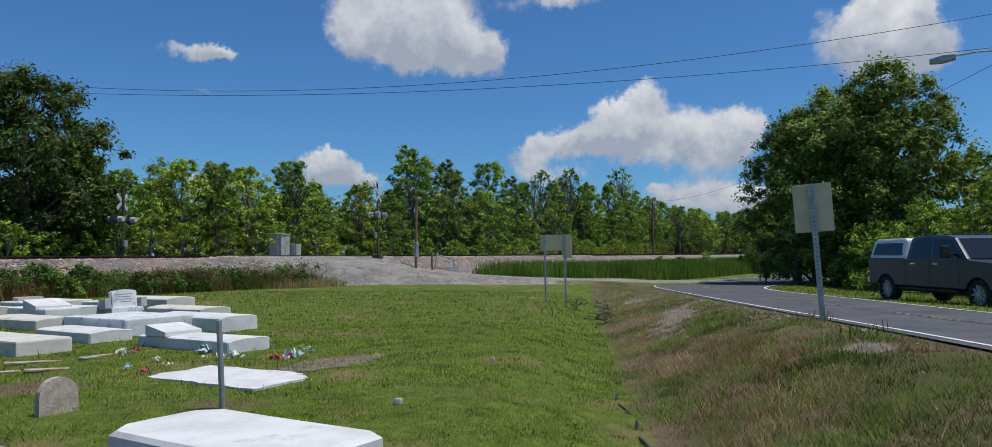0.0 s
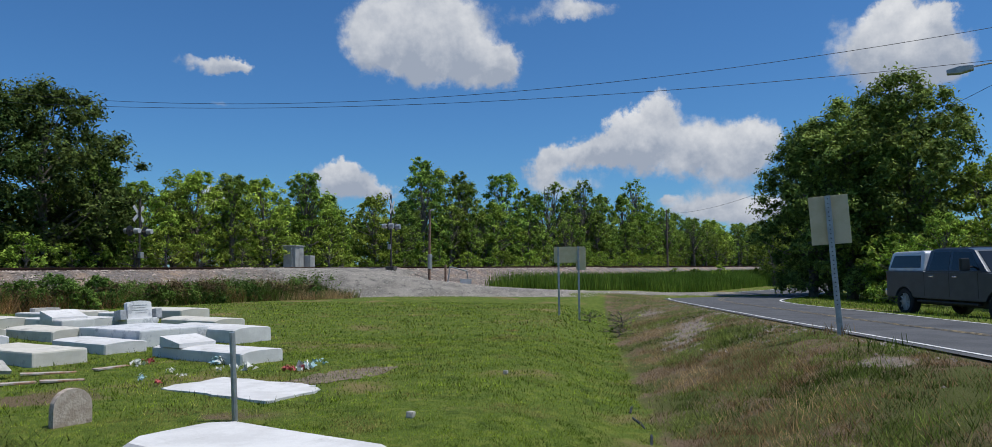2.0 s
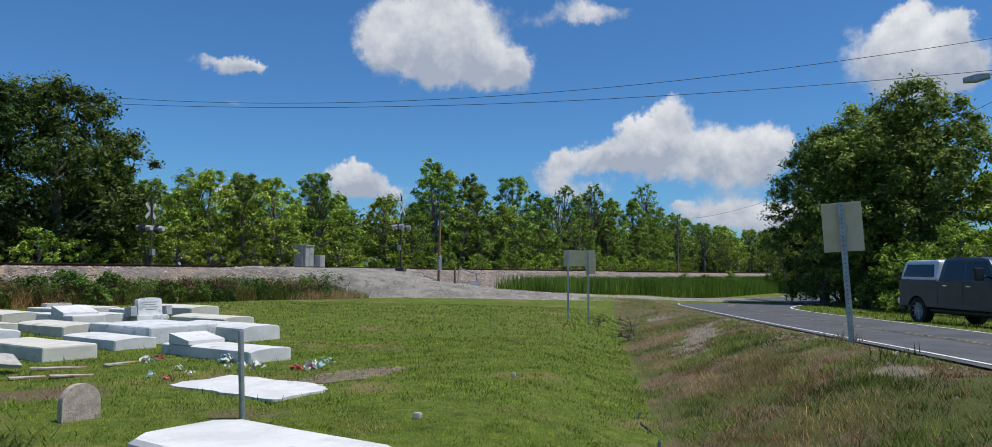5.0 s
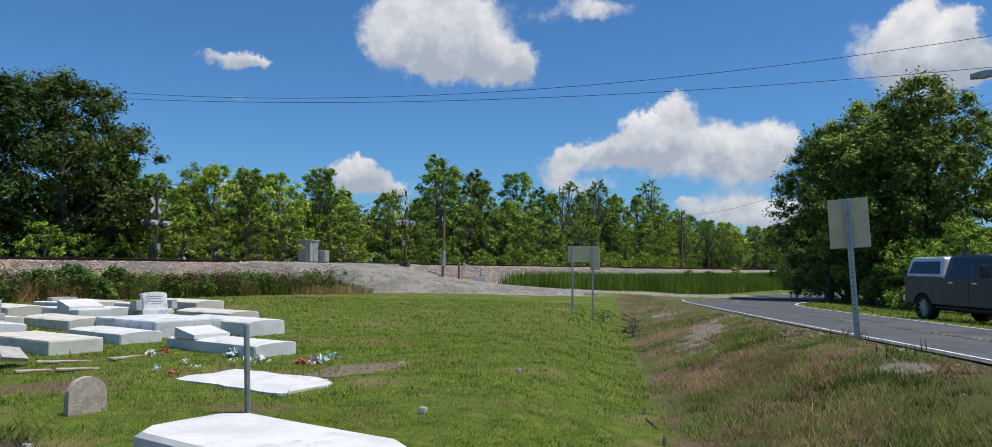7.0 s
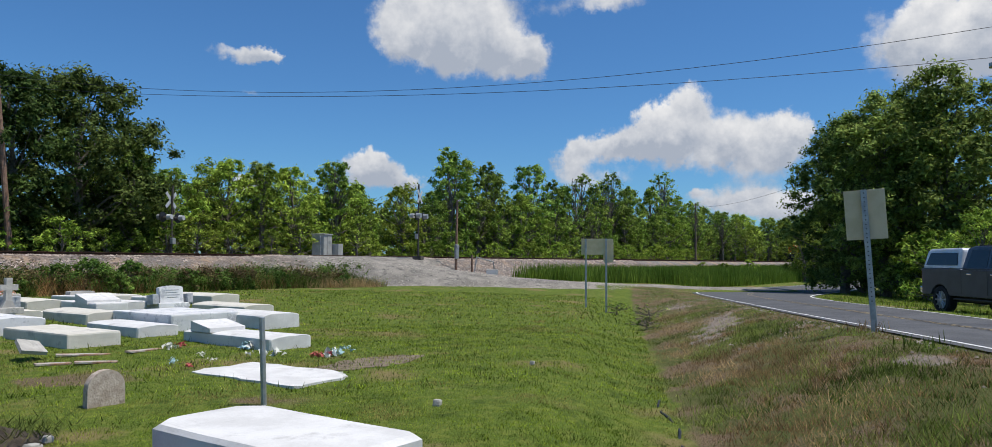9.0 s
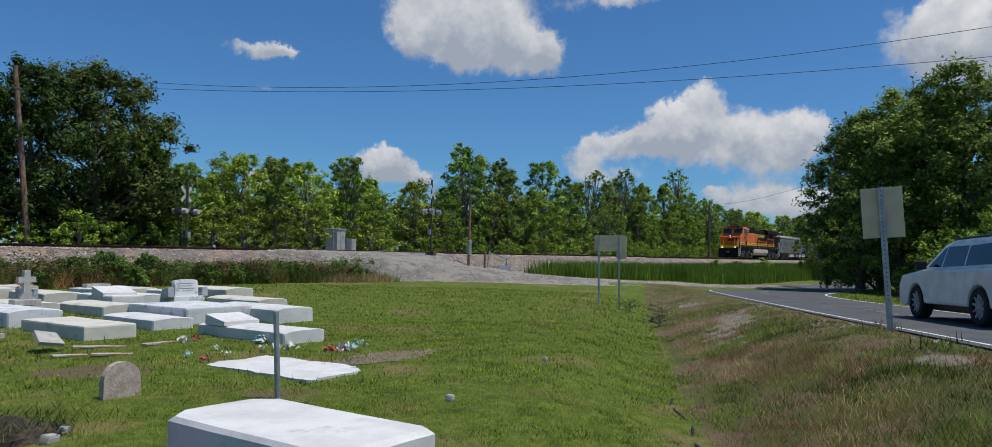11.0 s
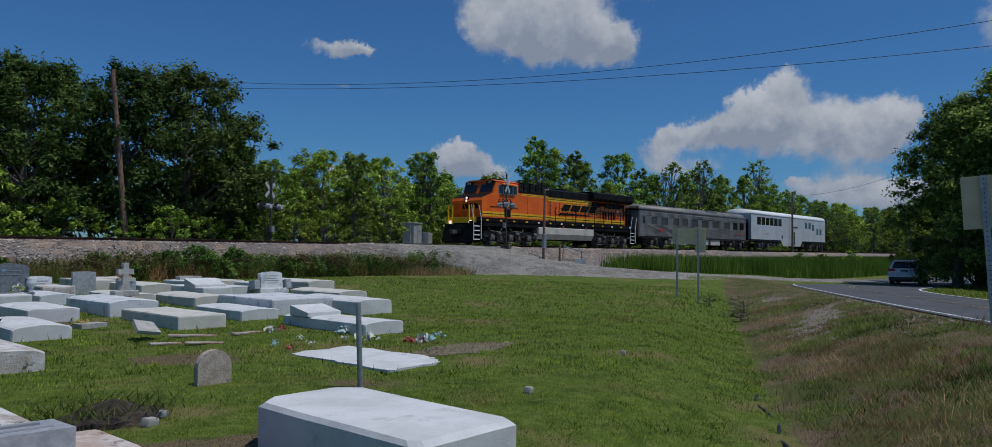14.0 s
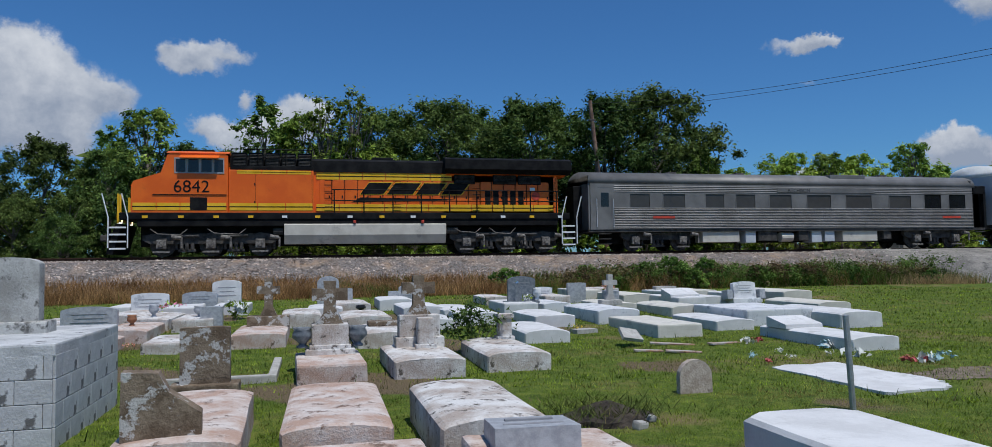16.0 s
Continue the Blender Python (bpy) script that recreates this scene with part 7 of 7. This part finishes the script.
def build_crossing():
    black = plain("signal_black", (0.014, 0.014, 0.015), 0.5)
    white = plain("reflective_white", (0.42, 0.43, 0.44), 0.5)
    for x, y, face, tall in ((38.6, 33.05, 200, 5.1), (24.9, 40.0, 20, 4.8)):
        z = height(x, y)
        s = thing("crossing_signal", "railway crossing signal mast with lights and a white cross", "crossing signal", pose(x, y, z, 0, 0, face), "crossing signals")
        part("mast", Shape().tube((0, 0, 0), (0, 0, tall), 0.06, 0.06, 10), GRIME, s)
        part("base", Shape().box(-0.3, -0.3, -0.2, 0.3, 0.3, 0.25, 0.03), GRIME, s)
        part("cross_arm", Shape().box(-0.8, -0.05, 2.9, 0.8, 0.05, 2.98, 0.01), GRIME, s)
        for dx in (-0.65, 0.65):
            part("lamp_disc", Shape().tube((dx, 0.1, 2.94), (dx, 0.13, 2.94), 0.3, 0.3, 16), black, s)
            part("lamp_hood", Shape().tube((dx, 0.13, 2.94), (dx, 0.42, 2.94), 0.17, 0.17, 12), GALV, s)
            part("back_lamp", Shape().tube((dx * 0.8, -0.12, 2.94), (dx * 0.8, -0.4, 2.94), 0.17, 0.14, 12), white, s)
        for a in (45, -45):
            b = part("crossbuck_blade", Shape().box(-0.6, 0.08, -0.1, 0.6, 0.1, 0.1, 0.01), white, s, "white crossbuck blade")
            b.matrix_basis = Matrix.Translation((0, 0, tall - 0.85)) @ Matrix.Rotation(radians(a), 4, "Y")
        part("signal_box", Shape().box(-0.14, -0.2, 1.4, 0.14, 0.0, 1.75, 0.02), GALV, s)
    grey = surface("cabinet_grey", (0.33, 0.33, 0.31), (0.42, 0.42, 0.4), 2, 0.6, 0.05, 0.2)
    c = thing("signal_cabinet", "grey metal railway equipment cabinet beside the crossing", "equipment cabinet", pose(35.9, 39.5, height(35.9, 39.5) + 0.05, 0, 0, 20))
    part("body", Shape().box(-0.6, -0.45, -0.2, 0.6, 0.45, 1.45, 0.02), grey, c)
    part("roof", Shape().box(-0.66, -0.52, 1.45, 0.66, 0.52, 1.53, 0.02), grey, c)
    part("door", Shape().box(-0.1, -0.475, 0.1, 0.52, -0.45, 1.35, 0.01), grey, c)
    part("notice", Shape().box(0.05, -0.485, 0.85, 0.35, -0.475, 1.05), LETTER, c)
    part("conduit", Shape().path([(-0.62, -0.2, 0), (-0.66, -0.2, 1.3), (-0.5, -0.2, 1.52)], 0.04), GALV, c)
    c = thing("relay_box", "small grey relay box beside the cabinet", "equipment box", pose(37.1, 39.3, height(37.1, 39.3) + 0.05, 0, 0, 20))
    part("body", Shape().box(-0.35, -0.3, -0.2, 0.35, 0.3, 0.85, 0.02), grey, c)
    part("door", Shape().box(-0.28, -0.315, 0.1, 0.28, -0.3, 0.78, 0.01), grey, c)
    brown = surface("pole_wood", (0.17, 0.1, 0.07), (0.28, 0.18, 0.13), 5, 0.9, 0.4)
    p = thing("meter_pole", "dark wooden pole with an electric meter box", "pole", pose(41.4, 32.0, height(41.4, 32) - 0.1))
    part("pole", Shape().tube((0, 0, -0.3), (0.12, 0, 5.05), 0.1, 0.075, 10), brown, p)
    part("meter_box", Shape().box(-0.28, -0.26, 0.9, 0.02, -0.08, 1.9, 0.03).tube((-0.13, -0.3, 1.75), (-0.13, -0.2, 1.75), 0.13, 0.13, 12), GALV, p)
    part("insulator", Shape().tube((0.12, 0, 4.95), (0.12, -0.3, 5.0), 0.05, 0.05, 6), white, p)
    solid("wood_stub", Shape().tube((0, 0, -0.3), (0, 0, 1.2), 0.08, 0.08, 8), brown, "short dark wooden stub post", "post", pose(42.9, 31.7, height(42.9, 31.7)))
    solid("bent_rail", Shape().path([(-1.2, 0, -0.2), (-0.9, 0, 1.1), (0.9, -0.2, 0.75), (1.1, -0.2, -0.2)], 0.05), GALV, "bent grey steel pipe barrier", "barrier", pose(44.2, 31.6, height(44.2, 31.6)))
    solid("white_board", Shape().prism([(0, 0), (0.05, 0), (-0.15, 0.62), (-0.2, 0.62)], "y", -0.42, 0.42).tube((0.05, -0.3, 0), (0.35, -0.3, -0.1), 0.02, 0.02, 5), WHITE, "white painted board leaning on the ballast", "board", pose(42.6, 29.8, height(42.6, 29.8) + 0.05, 0, 0, 55))
    u = thing("utility_pole", "tall brown wooden utility pole leaning slightly", "utility pole", pose(17.0, 41.0, height(17, 41)))
    part("pole", Shape().tube((0, 0, -0.4), (-1.05, 0, 10.1), 0.16, 0.11, 10), brown, u)
    part("cross_bracket", Shape().box(-1.15, -0.12, 8.9, -0.75, 0.12, 9.0, 0.02), GRIME, u)


def wire(name, a, b, sag, r, label, n=40):
    pts = [tuple(Vector(a).lerp(Vector(b), i / n) - Vector((0, 0, 4 * sag * (i / n) * (1 - i / n)))) for i in range(n + 1)]
    return solid(name, Shape().sweep(pts, r, 4), TRIM, label, "cable", group="overhead cables")


def build_wires():
    pole = surface("lamp_pole_wood", (0.12, 0.09, 0.065), (0.2, 0.155, 0.12), 5, 0.9, 0.4)
    l = thing("street_lamp", "grey cobra-head street lamp on a wooden pole by the road", "street lamp", pose(28.25, -3.28, height(28.25, -3.28)))
    z0 = height(28.25, -3.28)
    part("pole", Shape().tube((0, 0, -0.4), (0, 0, 9.5 - z0), 0.15, 0.11, 10), pole, l)
    part("arm", Shape().path([(0, 0, 7.4 - z0), (0.0, 1.0, 7.95 - z0), (0.05, 2.4, 8.05 - z0), (0.05, 3.0, 8.0 - z0)], 0.03), GALV, l)
    part("lamp_head", bevelled(Shape().prism([(2.95, 7.9 - z0), (3.35, 7.82 - z0), (3.7, 7.85 - z0), (3.7, 7.98 - z0), (3.3, 8.06 - z0), (2.95, 8.04 - z0)], "x", -0.1, 0.2), "lamp_head", GALV, 0.02), None, l)
    wire("overhead_cable", (16.05, 41.0, 10.75), (28.25, -3.28, 9.25), 1.66, 0.009, "black overhead cable from the utility pole to the lamp pole")
    wire("overhead_cable", (16.1, 41.0, 10.2), (28.25, -3.28, 8.05), 1.0, 0.009, "black overhead cable from the utility pole to the lamp pole")
    wire("overhead_cable", (28.25, -3.28, 8.5), (95, 34, 8.9), 1.4, 0.012, "black overhead cable along the road")
    u = thing("utility_pole", "far wooden utility pole at the wood's edge", "utility pole", pose(95, 34.2, height(95, 34.2)))
    part("pole", Shape().tube((0, 0, -0.4), (0, 0, 7.6), 0.14, 0.1, 8), pole, u)


TRUCK = build_truck_car()
CAR, CAR_WHEELS = build_white_car()
build_signs()
build_crossing()
build_wires()


# ---------- grass, weeds and reeds ----------
def blades(name, x, y, tall, wide, lean, material, label, category, seed, zoff=0.0):
    """Thin upright triangles with a bend, one for each blade."""
    rng = np.random.default_rng(seed)
    n = len(x)
    z = land(x, y)[0] + zoff
    a = rng.uniform(0, 2 * np.pi, n)
    side = np.stack([np.cos(a), np.sin(a), np.zeros(n)], -1) * (wide * rng.uniform(0.6, 1.3, n))[:, None]
    b = rng.uniform(0, 2 * np.pi, n)
    h = tall * rng.uniform(0.45, 1.15, n)
    tip = np.stack([np.cos(b) * h * lean * rng.uniform(0.2, 1, n), np.sin(b) * h * lean * rng.uniform(0.2, 1, n), h], -1)
    p = np.stack([x, y, z - 0.02], -1)
    v = np.stack([p - side, p + side, p + tip], 1)
    f = np.arange(n * 3).reshape(-1, 3)
    return tagged(new(name, fast_mesh(name, v.reshape(-1, 3), f, material)), label, category, kind="stuff")


def free_of_tombs(x, y):
    keep = np.ones(len(x), bool)
    for ob in bpy.data.objects:
        if ob.name.split(".")[0] in ("tomb", "ledger_slab", "block_tomb", "marker_base"):
            if ob.name.startswith("block"):
                keep &= ~((x > -4.3) & (x < -2.28) & (y > 7.35) & (y < 9.6))
                continue
            bb = np.array([tuple(ob.matrix_basis @ Vector(c)) for c in ob.bound_box])
            keep &= ~((x > bb[:, 0].min()) & (x < bb[:, 0].max()) & (y > bb[:, 1].min()) & (y < bb[:, 1].max()))
    return keep


def build_grass():
    rng = np.random.default_rng(77)
    lawn_m = surface("lawn_blades", (0.06, 0.11, 0.01), (0.31, 0.39, 0.04), 1.6, 0.7, 0.0, fine=9, vary=0.75, island=True, spec=0.15, translucent=0.28, spot=(0.3, 0.23, 0.09), spot_scale=0.6, spot_cut=(0.5, 0.66))
    dry_m = surface("dry_blades", (0.2, 0.125, 0.06), (0.5, 0.36, 0.18), 0.6, 0.85, 0.0, fine=6, vary=0.55, island=True, spec=0.1, translucent=0.4)
    wild_m = surface("wild_blades", (0.06, 0.1, 0.015), (0.16, 0.21, 0.04), 0.7, 0.8, 0.0, fine=6, vary=0.55, island=True, spec=0.1, translucent=0.3)
    bank_m = surface("bank_blades", (0.065, 0.1, 0.018), (0.27, 0.33, 0.075), 0.8, 0.85, 0.0, fine=6, vary=0.7, island=True, spec=0.1, translucent=0.36, spot=(0.27, 0.17, 0.085), spot_scale=0.9, spot_cut=(0.54, 0.64))
    weed_m = surface("withered_weeds", (0.22, 0.12, 0.05), (0.46, 0.28, 0.12), 0.8, 0.9, 0.0, fine=6, vary=0.5, island=True, spec=0.05, translucent=0.35)
    # green and straw kept dark and barely translucent: deep grass shade as colour
    shade_m = surface("shade_tuft_blades", (0.04, 0.065, 0.012), (0.11, 0.135, 0.035), 0.9, 0.85, 0.0, fine=3, vary=0.5, island=True, spec=0.08, translucent=0.15, spot=(0.2, 0.15, 0.08), spot_scale=1.2, spot_cut=(0.52, 0.64))
    reed_m = surface("reed_blades", (0.1, 0.18, 0.02), (0.2, 0.3, 0.045), 0.4, 0.7, 0.0, fine=3, vary=0.35, island=True, spec=0.2, translucent=0.35)

    def sample(n, x0, x1, y0, y1, power=1.0):
        return rng.uniform(x0, x1, n), rng.uniform(y0, y1, n)

    # mown lawn, denser close to the camera
    for n, lo, hi, tall, wide in ((150000, 3.0, 9.5, 0.05, 0.0045), (130000, 9.5, 19.0, 0.065, 0.008), (56000, 19.0, 34.0, 0.08, 0.018)):
        d = np.sqrt(rng.uniform(lo * lo, hi * hi, n))
        a = np.radians(rng.uniform(-22, 78, n))
        x, y = d * np.sin(a), d * np.cos(a)
        _, rough, gravel, ballast, wood = land(x, y)
        s = side_of(x, y, ROAD_L)
        ok = (rough < 0.4) & (gravel < 0.2) & (ballast < 0.2) & (s > 0) & (y < 29)
        ok &= free_of_tombs(x, y)
        ok &= rng.uniform(0, 1, len(x)) > 0.7 * bare(x, y)
        x, y = x[ok], y[ok]
        blades("lawn_grass", x, y, np.full(len(x), tall), wide, 0.95, lawn_m, "short mown green lawn grass", "grass", int(hi))
    # tufts left uncut round the stones, coloured dark to deepen the shade there
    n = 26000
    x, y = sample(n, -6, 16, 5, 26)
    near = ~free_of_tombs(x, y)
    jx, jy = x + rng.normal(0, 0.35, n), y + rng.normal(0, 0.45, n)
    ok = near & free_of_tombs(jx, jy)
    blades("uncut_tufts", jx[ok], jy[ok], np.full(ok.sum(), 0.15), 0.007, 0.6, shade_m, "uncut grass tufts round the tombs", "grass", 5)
    # rough bank of the ditch
    n = 640000
    x, y = np.concatenate([rng.uniform(3, 24, 520000), rng.uniform(24, 48, 120000)]), np.concatenate([rng.uniform(-2.5, 11, 520000), rng.uniform(5, 20, 120000)])
    s = side_of(x, y, ROAD_L)
    g = land(x, y)[2]
    clump = np.sin(x * 1.3 + 2 * np.sin(y * 0.7)) + np.sin(y * 1.7 + 1.5 * np.sin(x * 0.9)) + rng.normal(0, 0.6, n)
    ok = (s > 0.25) & (s < 3.4 + 0.3 * np.sin(x * 2.3) + rng.normal(0, 0.2, n)) & (g < 0.3) & (rng.uniform(0, 1, n) < np.clip(1.25 - np.hypot(x, y) / 24, 0.3, 1))
    ok &= rng.uniform(0, 1, n) > 0.93 * scree(x, y)
    green = ok & (clump > -0.3)
    brown = ok & (clump <= -0.3) & (rng.uniform(0, 1, n) < 0.75)
    blades("bank_grass", x[green], y[green], (0.1 + 0.2 * rng.uniform(0, 1, green.sum()) ** 2 * np.clip(clump[green] - 0.3, 0.2, 1.2)) * np.interp(side_of(x[green], y[green], ROAD_L), [0, 0.8, 1.8, 3.0, 3.6], [0.35, 0.5, 0.85, 0.7, 0.4]), 0.0055, 1.1, bank_m, "rough green grass on the road bank", "grass", 6)
    blades("bank_straw", x[brown], y[brown], (0.1 + 0.1 * rng.uniform(0, 1, brown.sum()) ** 2) * np.interp(side_of(x[brown], y[brown], ROAD_L), [0, 0.8, 1.8, 3.0, 3.6], [0.4, 0.6, 0.9, 0.7, 0.4]), 0.0055, 1.2, dry_m, "dry brown grass on the road bank", "grass", 7)
    # weeds on the mound of soil
    x, y = rng.normal(2.85, 0.34, 620), rng.normal(7.1, 0.26, 620)
    blades("mound_weeds", x, y, np.full(620, 0.11), 0.007, 1.8, shade_m, "dead and green weeds on the soil mound", "weeds", 15, 0.12)
    # verge beyond the road
    x, y = sample(26000, 14, 60, -9, 10)
    r = side_of(x, y, ROAD_R)
    ok = (r < -0.25) & (r > -7)
    blades("verge_grass", x[ok], y[ok], np.full(ok.sum(), 0.13), 0.014, 0.6, lawn_m, "short grass on the far verge", "grass", 8)
    # weeds at the foot of the embankment
    x, y = sample(110000, -14, 30, 27.2, 31.6)
    d, w, _ = gravel_at(x, y)
    k = np.sin(x * 0.8) + np.sin(x * 2.1 + y) + rng.normal(0, 0.7, len(x)) + (x - 13) * 0.16
    ok = (d > w + 2.2) & (rng.uniform(0, 1, len(x)) < np.where(x > 11, 0.4, 0.75))
    blades("weed_green", x[ok & (k > 0)], y[ok & (k > 0)], np.where(x[ok & (k > 0)] > 11, 0.75, 0.5), 0.011, 0.9, wild_m, "tall green weeds along the embankment", "weeds", 9)
    blades("weed_dry", x[ok & (k <= 0)], y[ok & (k <= 0)], np.where(x[ok & (k <= 0)] > 11, 0.8, 0.5), 0.011, 0.9, weed_m, "tall dry brown weeds along the embankment", "weeds", 10)
    # rank weeds at the side of the gravel and round the sign
    x, y = np.concatenate([rng.uniform(15, 27.5, 26000), rng.normal(13.4, 0.16, 60), rng.normal(11.0, 0.25, 40)]), np.concatenate([rng.uniform(25.4, 30.5, 26000), rng.normal(1.9, 0.16, 60), rng.normal(0.95, 0.25, 40)])
    d, w, _ = gravel_at(x, y)
    k = np.sin(x * 1.4) + np.sin(x * 0.6 + y * 1.3) + rng.normal(0, 0.6, len(x))
    ok = (d > w + 1.0) & (y > 31.5 - (x - 13) * 0.45) | (y < 5)
    g = ok & (k > 0)
    blades("rank_weeds", x[g], y[g], np.where(y[g] < 5, 0.2, 0.55), 0.012, 0.6, wild_m, "rank green weeds beside the gravel", "weeds", 12)
    g = ok & (k <= 0)
    blades("rank_straw", x[g], y[g], np.where(y[g] < 5, 0.22, 0.5), 0.011, 0.7, dry_m, "rank dry weeds beside the gravel", "weeds", 13)
    # reeds in the wet ground beside the gravel
    x, y = sample(95000, 46, 125, 19.5, 30.4)
    d, w, _ = gravel_at(x, y)
    ok = (d > w + 1.0) & (side_of(x, y, ROAD_L) > 1.2)
    blades("reeds", x[ok], y[ok], np.full(ok.sum(), 1.25), 0.03, 0.25, reed_m, "tall bright green reeds in a wet ditch", "reeds", 11)
    # leafy weeds before the embankment
    for x, y, h, wd in ((14.4, 28.3, 1.3, 1.25), (15.9, 28.2, 1.25, 1.1), (13.3, 28.5, 1.15, 1.05), (16.6, 28.5, 1.0, 1.0), (15.1, 27.7, 0.8, 1.1), (12.0, 28.6, 0.8, 0.9), (18.3, 28.0, 0.9, 0.7), (20.4, 28.3, 0.9, 0.8), (22.6, 27.6, 0.8, 0.8), (25.6, 26.6, 0.6, 0.6), (11.5, 30.5, 0.9, 1.0), (8.0, 30.6, 0.8, 0.9)):
        b = build_tree("weed_bush", "leafy green weed bush at the embankment foot", int(x * 10), h, wd * 0.75, 0.02, int(5200 * wd), 0.055, WEED, 60)
        b.matrix_basis = pose(x, y, height(x, y) - 0.03)
    for x, y, h, wd in ((22.5, 9.5, 0.6, 0.7), (24.5, 11.6, 0.5, 0.6), (20.2, 8.6, 0.4, 0.6)):
        b = build_tree("weed_tuft", "scraggly weed growing on the road bank", int(x * 10), h, wd, 0.02, 420, 0.03, SLIM, 30)
        b.matrix_basis = pose(x, y, height(x, y) - 0.03)
    # a leafy tangle of weeds along the foot of the embankment
    for n, cnt, mat, name, label, lo, hi in ((190, 36000, WEED, "weed_tangle", "tangled dark green weeds along the embankment", 11.5, 27.5), (150, 26000, RUST, "russet_tangle", "tangled russet seeding weeds along the embankment", 9.0, 26.5)):
        cx, cy = rng.uniform(lo, hi, n), rng.uniform(27.2, 30.3, n)
        d, w, _ = gravel_at(cx, cy)
        cx, cy = cx[d > w + 1.0], cy[d > w + 1.0]
        c = np.stack([cx, cy, land(cx, cy)[0] + rng.uniform(0.1, 0.85, len(cx))], -1)
        v, f = leaves_at(c, rng.uniform(0.2, 0.45, len(c)), cnt, 0.05, rng)
        tagged(new(name, fast_mesh(name, v, f, mat)), label, "weeds", kind="stuff")
    # loose stones on the bank and gravel
    n = 9000
    x, y = sample(n, 8, 30, 0, 13)
    s = side_of(x, y, ROAD_L)
    patch = np.sin(x * 0.9 + 1.0) + np.sin(y * 1.1 + x * 0.3)
    ok = (s > 0.2) & (s < 3.0) & ((scree(x, y) > 0.3) | (patch > 1.3) | (s < 0.5))
    grit = surface("bank_grit", (0.12, 0.1, 0.085), (0.26, 0.23, 0.2), 2, 0.95, 0.3, vary=0.4, island=True)
    stones("bank_stones", x[ok], y[ok], rng.uniform(0.012, 0.04, ok.sum()), grit, "loose grey stones on the bank", rng)
    x, y = sample(26000, 24, 48, 18, 34)
    d, w, run = gravel_at(x, y)
    ok = (d > w * 0.45 + rng.normal(0, 0.7, len(d))) & (d < w + 2.8)
    stones("gravel_stones", x[ok], y[ok], rng.uniform(0.014, 0.048, ok.sum()), surface("gravel_stone", (0.19, 0.172, 0.15), (0.38, 0.35, 0.31), 2, 0.95, 0.3, vary=0.4, island=True), "loose pale gravel on the crossing approach", rng)


def build_drain():
    pts = [(7.3 + 0.24 * i, 2.5 + 0.135 * i + 0.06 * math.sin(i * 0.9)) for i in range(12)]
    pipe = [(x, y, height(x, y) - 0.004 + 0.02 * math.sin(i * 1.9)) for i, (x, y) in enumerate(pts)]
    solid("drain_pipe", Shape().sweep(pipe, 0.018, 8), TRIM, "black plastic drain pipe in the ditch", "pipe")


build_grass()
build_drain()

# ---------- motion ----------
# seconds, the middle of the car's rear axle line, and its heading
CAR_ROUTE = [(0, -112.0, -68.0, 28), (9.0, -13.6, -14.4, 28), (10.5, 8.6, -3.7, 27), (11.0, 15.2, -0.55, 27), (11.5, 21.3, 2.57, 27), (12.0, 27.2, 5.7, 24.5), (12.5, 33.2, 8.25, 19.5),
             (13.0, 39.7, 10.15, 13.5), (13.5, 46.2, 11.2, 8.5), (14.0, 53.0, 12.0, 6), (14.5, 60.4, 12.7, 4), (15.0, 68.2, 13.2, 3), (16.0, 84.2, 13.9, 2)]
# the bends of the road that the car follows before it comes into view lie behind the camera


def spin(ob, r, rows, start):
    """Turns a wheel by the way that its car has gone."""
    base = ob.location.copy()
    out = [(0.0, Matrix.Translation(base))]
    x0 = float(np.interp(start, [q[0] for q in rows], [q[1] for q in rows]))
    for i in range(int(start * FPS), 16 * FPS + 1):
        t = i / FPS
        x = float(np.interp(t, [q[0] for q in rows], [q[1] for q in rows]))
        out.append((t, Matrix.Translation(base) @ Matrix.Rotation((x - x0) / r, 4, "Y")))
    walk(ob, out)


def motions():
    for ob, off in ((LOCO, 0.0), (COACH, 21.48), (GALLERY, 46.15)):
        walk(ob, [(t, pose(x + off, TRACK_Y, RAIL_Z)) for t, x in TRAIN])
    for ob, r in SPINNING:
        spin(ob, r, TRAIN, 10.9)
    rows = []
    for t, x, y, a in CAR_ROUTE:
        c, s = math.cos(radians(a)), math.sin(radians(a))
        za, zb = float(road_z(x, y)), float(road_z(x + 4.4 * c, y + 4.4 * s))
        rows.append((t, pose(x + 2.25 * c, y + 2.25 * s, (za + zb) / 2 + 0.005, 0, math.degrees(math.atan2(za - zb, 4.4)), a)))
    walk(CAR, rows)
    way, run = [], 0.0
    for i, (t, x, y, a) in enumerate(CAR_ROUTE):
        run += math.hypot(x - CAR_ROUTE[i - 1][1], y - CAR_ROUTE[i - 1][2]) if i else 0.0
        way.append((t, run))
    for ob in CAR_WHEELS:
        spin(ob, 0.35, way, 10.9)


motions()
